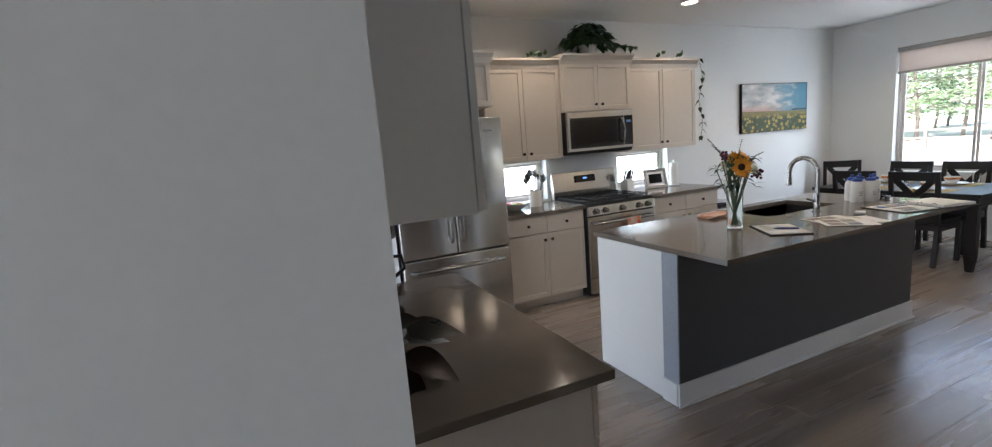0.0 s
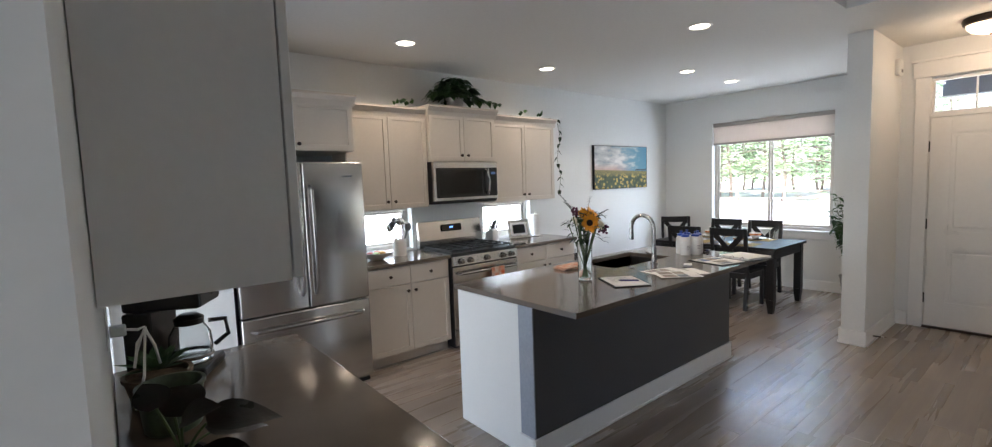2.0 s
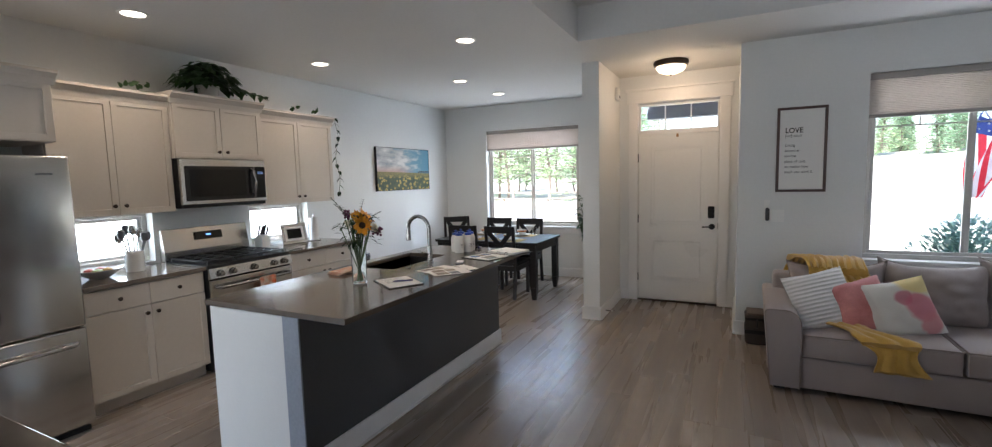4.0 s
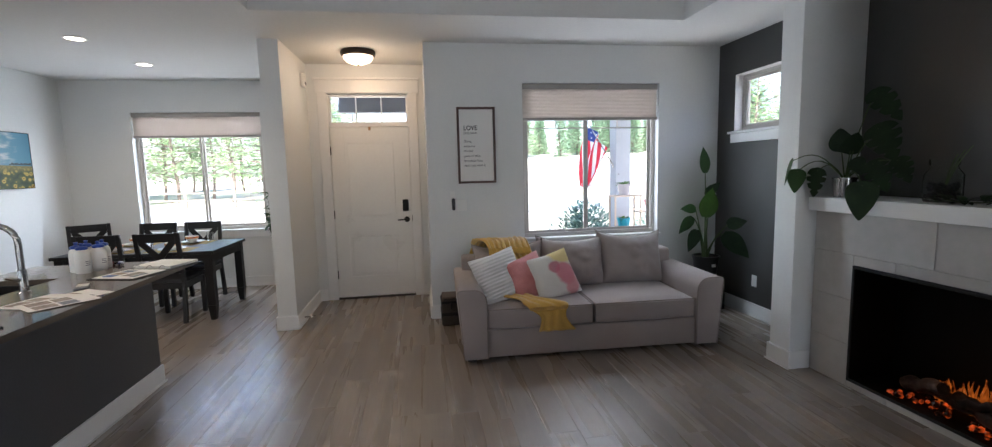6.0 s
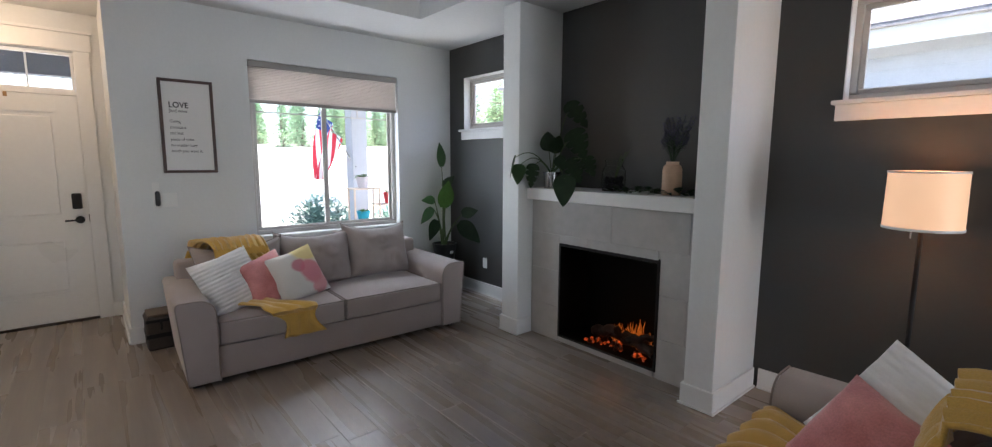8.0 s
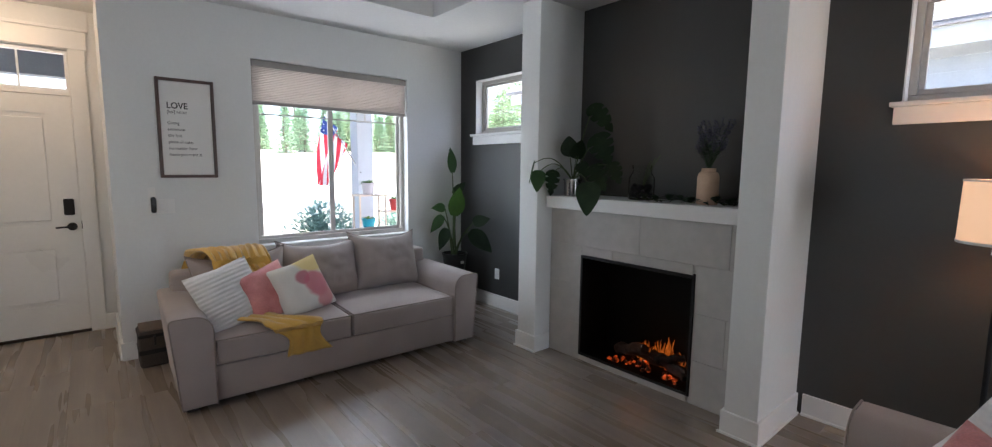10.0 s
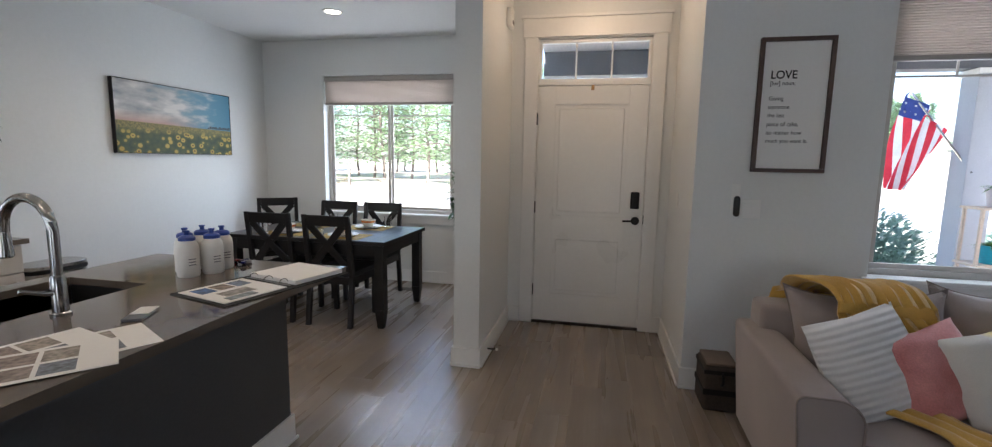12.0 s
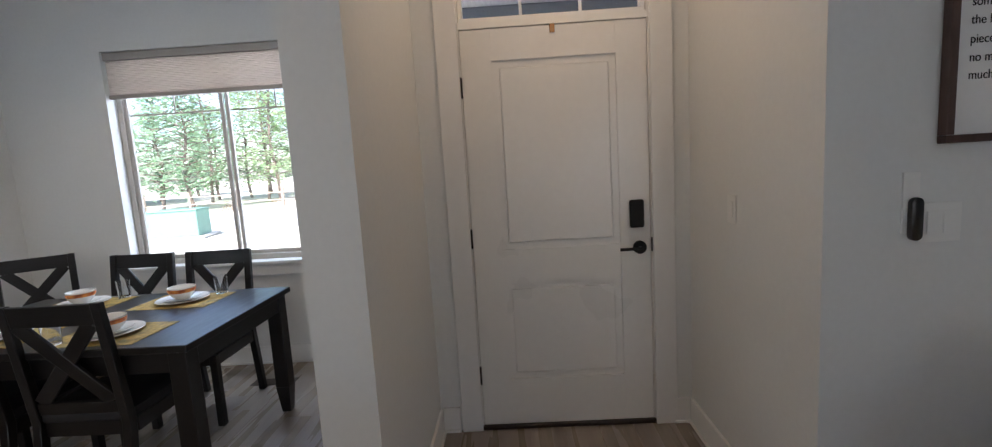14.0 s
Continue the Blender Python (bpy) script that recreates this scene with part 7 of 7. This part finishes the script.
# woven bag beside the sofa
bg = thing("storage_bag", pose(5.365, 0.405, 0, 0, 0, 0), "dark brown leather-strapped storage basket", "basket")
M_BAG = mat("brown_canvas", (0.055, 0.042, 0.034), 0.8, vary=0.2, grain=120, bump=0.3)
bm = bmesh.new()
box(bm, -0.12, -0.095, 0, 0.12, 0.095, 0.27, bevel=0.02, seg=3)
part("body", bm, M_BAG, bg, smooth=True)
part("strap", cube(-0.124, -0.099, 0.10, 0.124, 0.099, 0.135, bevel=0.004), M_BLACKM, bg)
part("strap", cube(-0.124, -0.099, 0.225, 0.124, 0.099, 0.25, bevel=0.004), M_BLACKM, bg)
part("handle", piped(arc((-0.118, 0, 0.2), 0.035, 90, 270, 8, "xz"), 0.008, 8), M_BLACKM, bg, smooth=True)
part("lid", cube(-0.11, -0.085, 0.2705, 0.11, 0.085, 0.29, bevel=0.01, seg=2), mat("tan_lining", (0.16, 0.12, 0.09), 0.8), bg, smooth=True)

# ---- outside ----
pc = thing("porch_post", (8.45, -2.70, -0.3), "square grey porch post", "post")
M_POST = mat("grey_post", (0.44, 0.46, 0.50), 0.6, vary=0.03)
part("shaft", cube(-0.13, -0.13, 0, 0.13, 0.13, 2.68, bevel=0.006), M_POST, pc)
part("capital", cube(-0.16, -0.16, 2.6805, 0.16, 0.16, 2.735, bevel=0.005), M_PLATE, pc)
part("base_trim", cube(-0.16, -0.16, 0, 0.16, 0.16, 0.22, bevel=0.005), M_POST, pc)
tagged(part("pavement", cube(5.72, -3.2, -0.28, 8.75, 1.9, -0.12, bevel=0.01), mat("porch_concrete", (0.40, 0.38, 0.36), 0.9, vary=0.08)), "concrete porch slab", "pavement", kind="structure")

fg = thing("flag_on_pole", (8.32, -2.62, 1.38), "striped flag on an angled pole at the porch post", "flag")
part("pole", piped([(0, 0.0, 0), (0.66, 0.31, 0.95)], 0.012, 8), M_STEEL, fg)
M_RED, M_WHT, M_NAVY = leafmat("flag_red", (0.55, 0.04, 0.06), (0.62, 0.07, 0.09), 0.8), leafmat("flag_white", (0.8, 0.8, 0.8), (0.8, 0.8, 0.8), 0.8), leafmat("flag_navy", (0.04, 0.06, 0.20), (0.05, 0.07, 0.22), 0.8)
for cloth in (M_RED, M_WHT, M_NAVY):
    cloth.node_tree.nodes["Mix Shader"].inputs[0].default_value = 0.5
top, run = Vector((0.64, 0.30, 0.92)), Vector((-0.33, -0.17, -0.46))
nst, fall = 13, 1.12
for k in range(nst):
    bm = bmesh.new()
    rows = []
    for j in range(15):
        t = j / 14
        pair = []
        for u in (k / nst, (k + 1) / nst):
            p = top + run * (u * (1 - 0.35 * t)) + Vector((0.03 * math.sin(u * 14 + t * 4), 0.07 * math.sin(u * 11 + t * 3) + 0.16 * t, -fall * t * (1.0 - 0.25 * u)))
            pair.append(bm.verts.new(p))
        rows.append(pair)
    for j, (a, b) in enumerate(zip(rows, rows[1:])):
        f = bm.faces.new((a[0], a[1], b[1], b[0]))
        f.material_index = 1 if (k < 5 and j < 3) else 0
    part("stripe", bm, [M_RED if k % 2 == 0 else M_WHT, M_NAVY], fg, smooth=True)
bm = bmesh.new()
for i in range(4):
    for j in range(2):
        u, t = (i + 0.7) / 13 * 1.2, (j + 0.7) / 14 * 1.3
        p = top + run * (u * (1 - 0.35 * t)) + Vector((0.03 * math.sin(u * 14 + t * 4) - 0.008, 0.07 * math.sin(u * 11 + t * 3) + 0.16 * t, -fall * t * (1.0 - 0.25 * u)))
        bmesh.ops.create_icosphere(bm, subdivisions=1, radius=0.014, matrix=Matrix.Translation(p) @ Matrix.Diagonal((0.4, 1, 1, 1)))
part("white_dots", bm, M_WHT, fg)

ps = thing("plant_shelf", (7.60, -2.62, -0.12), "light wooden tiered plant shelf on the porch", "shelf")
M_PALE = mat("pale_wood", (0.58, 0.47, 0.37), 0.6, vary=0.1)
for x in (-0.12, 0.10):
    for y, h in ((-0.42, 0.95), (0.0, 1.20), (0.40, 1.20)):
        part("post", cube(x, y - 0.012, 0, x + 0.022, y + 0.012, h), M_PALE, ps)
for z, y0, y1 in ((0.30, -0.44, 0.42), (0.66, -0.44, 0.42), (0.93, -0.44, 0.02), (1.18, -0.02, 0.42)):
    part("shelf_board", cube(-0.15, y0, z, 0.15, y1, z + 0.02), M_PALE, ps)
for k, (y, z, c, sp_) in enumerate(((0.22, 1.201, (0.55, 0.50, 0.52), 0.2), (-0.22, 0.951, (0.55, 0.05, 0.05), 0.24), (0.22, 0.681, (0.02, 0.32, 0.42), 0.16), (-0.2, 0.321, (0.5, 0.3, 0.15), 0.14), (0.2, 0.321, (0.1, 0.3, 0.35), 0.14))):
    q = thing("potted_plant", (7.60, -2.62 + y, -0.12 + z), "small grassy plant in a coloured pot outdoors", "plant", "porch plants")
    part("pot", turned(pot_profile(0.07, 0.10, 0.17), 20), mat("pot_glaze", c, 0.4), q, smooth=True)
    bm = bmesh.new()
    for i in range(34):
        a = i * 2.4
        leaf(bm, (0.03 * math.cos(a), 0.03 * math.sin(a), 0.15), (math.cos(a), math.sin(a), rp.uniform(0.5, 1.6)), (0, 0, 1), sp_ * rp.uniform(0.7, 1.2), 0.016, 0.6, 0.2, 4)
    part("leaves", bm, M_LEAFB, q)


def bush(x, y, z, r, h, material, label, n=900):
    b = thing("shrub", (x, y, z), label, "shrub", "shrubs")
    bm = bmesh.new()
    for i in range(n):
        a, u = rp.uniform(0, 6.28), rp.random()
        rr = r * math.sqrt(rp.random()) * (0.75 + 0.25 * math.sin(a * 3 + x))
        zz = h * (1 - (rr / r) ** 2 * 0.8) * (0.25 + 0.75 * u)
        leaf(bm, (rr * math.cos(a), rr * math.sin(a), zz), (math.cos(a) * 0.7 + rp.uniform(-0.4, 0.4), math.sin(a) * 0.7 + rp.uniform(-0.4, 0.4), rp.uniform(0, 1)), (0, 0, 1), 0.06 * r + 0.05, 0.03 + 0.02 * r, 0.2, 0.1, 2)
    tagged(part("foliage", bm, material, b), kind="stuff")


M_SAGE = leafmat("blue_green_needles", (0.22, 0.33, 0.27), (0.27, 0.38, 0.31), 0.7)
M_BUSH = leafmat("bush_leaf", (0.08, 0.15, 0.035), (0.11, 0.19, 0.05), 0.6)
M_RUSTY = leafmat("rusty_leaf", (0.20, 0.10, 0.06), (0.14, 0.12, 0.05), 0.7)
bush(9.75, -2.55, -0.3, 0.95, 1.15, M_SAGE, "blue-green shrub beside the porch", 3600)
bush(10.2, -4.4, -0.3, 0.9, 0.9, M_SAGE, "blue-green shrub beside the porch", 2600)
bush(9.3, 0.1, -0.3, 0.3, 0.45, M_RUSTY, "low rusty red shrub on the sand", 260)
bush(9.4, 0.9, -0.3, 0.3, 0.4, M_BUSH, "low green shrub on the sand", 260)
bush(24, -0.6, -0.3, 1.9, 3.2, M_BUSH, "round green bush in the field", 1400)
for k in range(16):
    bush(rp.uniform(22, 40), rp.uniform(4, 30), -0.3, rp.uniform(0.3, 0.8), rp.uniform(0.3, 0.6), M_BUSH if k % 2 else M_RUSTY, "low scrub on the sand", 150)

M_BARK = mat("pine_bark", (0.24, 0.19, 0.16), 0.9, vary=0.3, scale=3, grain=14, bump=0.8)
M_PINE = leafmat("pine_needles", (0.28, 0.39, 0.22), (0.36, 0.46, 0.27), 0.8)
M_PINE2 = leafmat("dark_needles", (0.24, 0.36, 0.24), (0.30, 0.42, 0.28), 0.8)


def pine(m, h, first, spread, seed, material, fir=False):
    r = random.Random(seed)
    t = thing("pine_tree", m, "tall evergreen with a straight trunk beyond the yard", "tree", "evergreens")
    part("trunk", piped([(0.15 * math.sin(i + seed), 0.12 * math.cos(i * 1.3 + seed), h * i / 8) for i in range(9)], 0.12 if not fir else 0.12, 8, 0.03), M_BARK, t, smooth=True)
    limbs, crown = bmesh.new(), bmesh.new()
    n = 60 if not fir else 80
    for i in range(n):
        u = i / n
        z = h * (first + (1 - first) * u)
        a = i * 2.4 + r.uniform(-0.4, 0.4)
        ln = spread * ((1 - u) ** 0.8 + 0.06) * r.uniform(0.6, 1.15) if fir else spread * (math.sin(math.pi * min(1, 0.22 + 0.78 * u)) ** 0.7 + 0.1) * r.uniform(0.5, 1.15)
        tip = Vector((ln * math.cos(a), ln * math.sin(a), z + (r.uniform(-0.3, 0.5) if not fir else -0.25 * ln)))
        pts = bend((0, 0, z), tip, 0.12 * ln, 5)
        tube(limbs, pts, 0.04, 4, 0.012)
        for k in range(26 if not fir else 18):
            p = pts[0].lerp(pts[-1], r.uniform(0.25, 1.05)) + Vector((r.gauss(0, 0.28), r.gauss(0, 0.28), r.gauss(0, 0.22))) * (1.0 if not fir else 0.55)
            b = r.uniform(0, 6.28)
            leaf(crown, p, (math.cos(b), math.sin(b), r.uniform(-0.3, 0.7)), (0, 0, 1), r.uniform(0.3, 0.55), r.uniform(0.14, 0.24), 0.15, 0.2, 2)
    part("limbs", limbs, M_BARK, t)
    tagged(part("crown", crown, material, t), kind="stuff")
    return t


trees = [pine(pose(36, 13.5, -0.4), 10, 0.17, 2.5, 1, M_PINE), pine(pose(38, 18, -0.4), 12, 0.13, 2.8, 2, M_PINE), pine(pose(33, 21, -0.4), 8, 0.14, 2.2, 3, M_PINE2),
         pine(pose(64, -6, rise(64, -6) - 0.2), 6.0, 0.03, 1.7, 4, M_PINE2, True), pine(pose(66, -14, rise(66, -14) - 0.2), 7.5, 0.03, 2.0, 5, M_PINE, True), pine(pose(26, 7.6, -0.4), 10, 0.14, 3.4, 6, M_PINE)]
for k in range(30):
    src = trees[k % 3]
    x, y = 35 + 26 * rp.random(), 7 + 34 * rp.random()
    o = copy_thing(src, pose(x, y, -0.4, 0, 0, rp.uniform(0, 360)))
for k in range(90):
    src = trees[3 + k % 2]
    y = 14 - 74 * rp.random()
    x = 63 + 20 * rp.random()
    copy_thing(src, pose(x, y, rise(x, y) - 0.25, 0, 0, rp.uniform(0, 360)))
for k, (x, y) in enumerate(((40, -33), (37, -33.5), (43, -37), (35, -31), (46, -39), (39, -36), (42, -34), (48, -42), (38, -27.5), (42, -30), (36, -26), (46, -32.5), (40, -25.5))):
    copy_thing(trees[k % 3], pose(x, y, -0.5, 0, 0, 57 * k))
# rail fence across the field
fe = thing("rail_fence", (30, 0, -0.3), "weathered wooden rail fence across the field", "fence")
M_FENCE = mat("weathered_wood", (0.30, 0.25, 0.20), 0.9, vary=0.2)
for k in range(9, 22):
    part("post", cube(-0.06, -20 + 2.6 * k, 0, 0.06, -19.88 + 2.6 * k, 1.15), M_FENCE, fe)
for z in (0.45, 0.85):
    part("rail", cube(-0.03, 3.4, z, 0.03, 36, z + 0.07), M_FENCE, fe)
ub = thing("utility_box", pose(18.75, 11.85, -0.3, 0, 0, 12), "pale green metal utility box in the yard", "utility box")
part("cabinet", cube(-0.5, -0.72, 0.06, 0.5, 0.72, 0.85, bevel=0.02), mat("utility_green", (0.16, 0.30, 0.24), 0.5), ub)
part("pad", cube(-0.7, -0.92, 0, 0.7, 0.92, 0.0595), mat("pad_concrete", (0.5, 0.48, 0.45), 0.9), ub)
part("lid_edge", cube(-0.52, -0.74, 0.8505, 0.52, 0.74, 0.89, bevel=0.01), mat("utility_green_lid", (0.14, 0.27, 0.21), 0.5), ub)
tagged(part("road", cube(20.5, -60, -0.31, 26.0, 60, -0.285), mat("asphalt", (0.34, 0.33, 0.33), 0.85, vary=0.1, grain=80)), "pale asphalt street in front of the house", "road", kind="structure")

# neighbour's house beyond the charcoal wall
nh = thing("neighbour_house", (0, -6.6, -0.3), "neighbouring house with pale siding and shingle roof", "house")
M_SID = mat("pale_siding", (0.50, 0.53, 0.57), 0.6, vary=0.03)
M_ROOF = mat("grey_shingle", (0.26, 0.25, 0.25), 0.9, vary=0.15)
part("wall", cube(-9, -7, 0, 8.3, -0.02, 3.25), M_SID, nh)
for k in range(20):
    part("siding_board", outline([(-0.019, 0.16 * k), (0.016, 0.16 * k), (0.004, 0.16 * k + 0.165), (-0.019, 0.16 * k + 0.165)], "x", -9.0, 8.3), M_SID, nh)
part("fascia", cube(-9.5, 0.36, 3.10, 8.75, 0.40, 3.30), M_PLATE, nh)
part("soffit", cube(-9.5, 0.0175, 3.252, 8.75, 0.3595, 3.285), M_PLATE, nh)
part("roof", outline([(0.46, 3.30), (0.46, 3.34), (-3.6, 5.35), (-7.4, 3.34), (-7.4, 3.30)], "x", -9.6, 8.85), M_ROOF, nh)
for k in range(26):
    y, z = 0.46 - 0.156 * k, 3.345 + 0.0773 * k
    part("shingle_course", outline([(y + 0.005, z + 0.012), (y + 0.005, z), (y - 0.155, z + 0.077), (y - 0.155, z + 0.081)], "x", -9.6, 8.85), M_ROOF, nh)

# ---- floor boards ----
floor = tagged(part("floor", cube(-4.17, FY - 0.17, -0.12, DX + 0.17, KY + 0.17, -0.004), M_SUBFLOOR), "grey-brown vinyl plank floor", "floor", kind="structure")
PW, PL = 0.182, 1.22
plank_meshes = {}
rest = bmesh.new()
rng = random.Random(4)


def plank_mesh(length):
    key = round(length, 2)
    if key not in plank_meshes:
        bm = cube(0.0003, 0.0003, -0.004, length - 0.0003, PW - 0.0003, 0.0, bevel=0.0004, seg=1)
        me = bpy.data.meshes.new("plank")
        bm.to_mesh(me)
        bm.free()
        me.materials.append(M_PLANK)
        plank_meshes[key] = me
    return plank_meshes[key]


count = 0
y, row = FY, 0
while y < KY - 0.001:
    x = -4.0 - rng.random() * PL
    while x < DX:
        a, b = max(x, -4.0), min(x + PL, DX)
        mid, ymid = (a + b) / 2, y + PW / 2
        inside = not (ymid > 2.0 and mid < 0.3) and not (ymid < 0.5 and mid > 5.75)
        if b - a > 0.05 and inside:
            if a > 0.4 and count < 300:
                ob = new("plank", plank_mesh(b - a))
                ob.location = (a, y, 0)
                ob.parent = floor
                count += 1
            else:
                box(rest, a + 0.0006, y + 0.0006, -0.004, b - 0.0006, min(y + PW, KY) - 0.0006, 0.0)
        x += PL
    y += PW
    row += 1
tagged(part("plank_field", rest, M_PLANK, floor), kind="stuff")
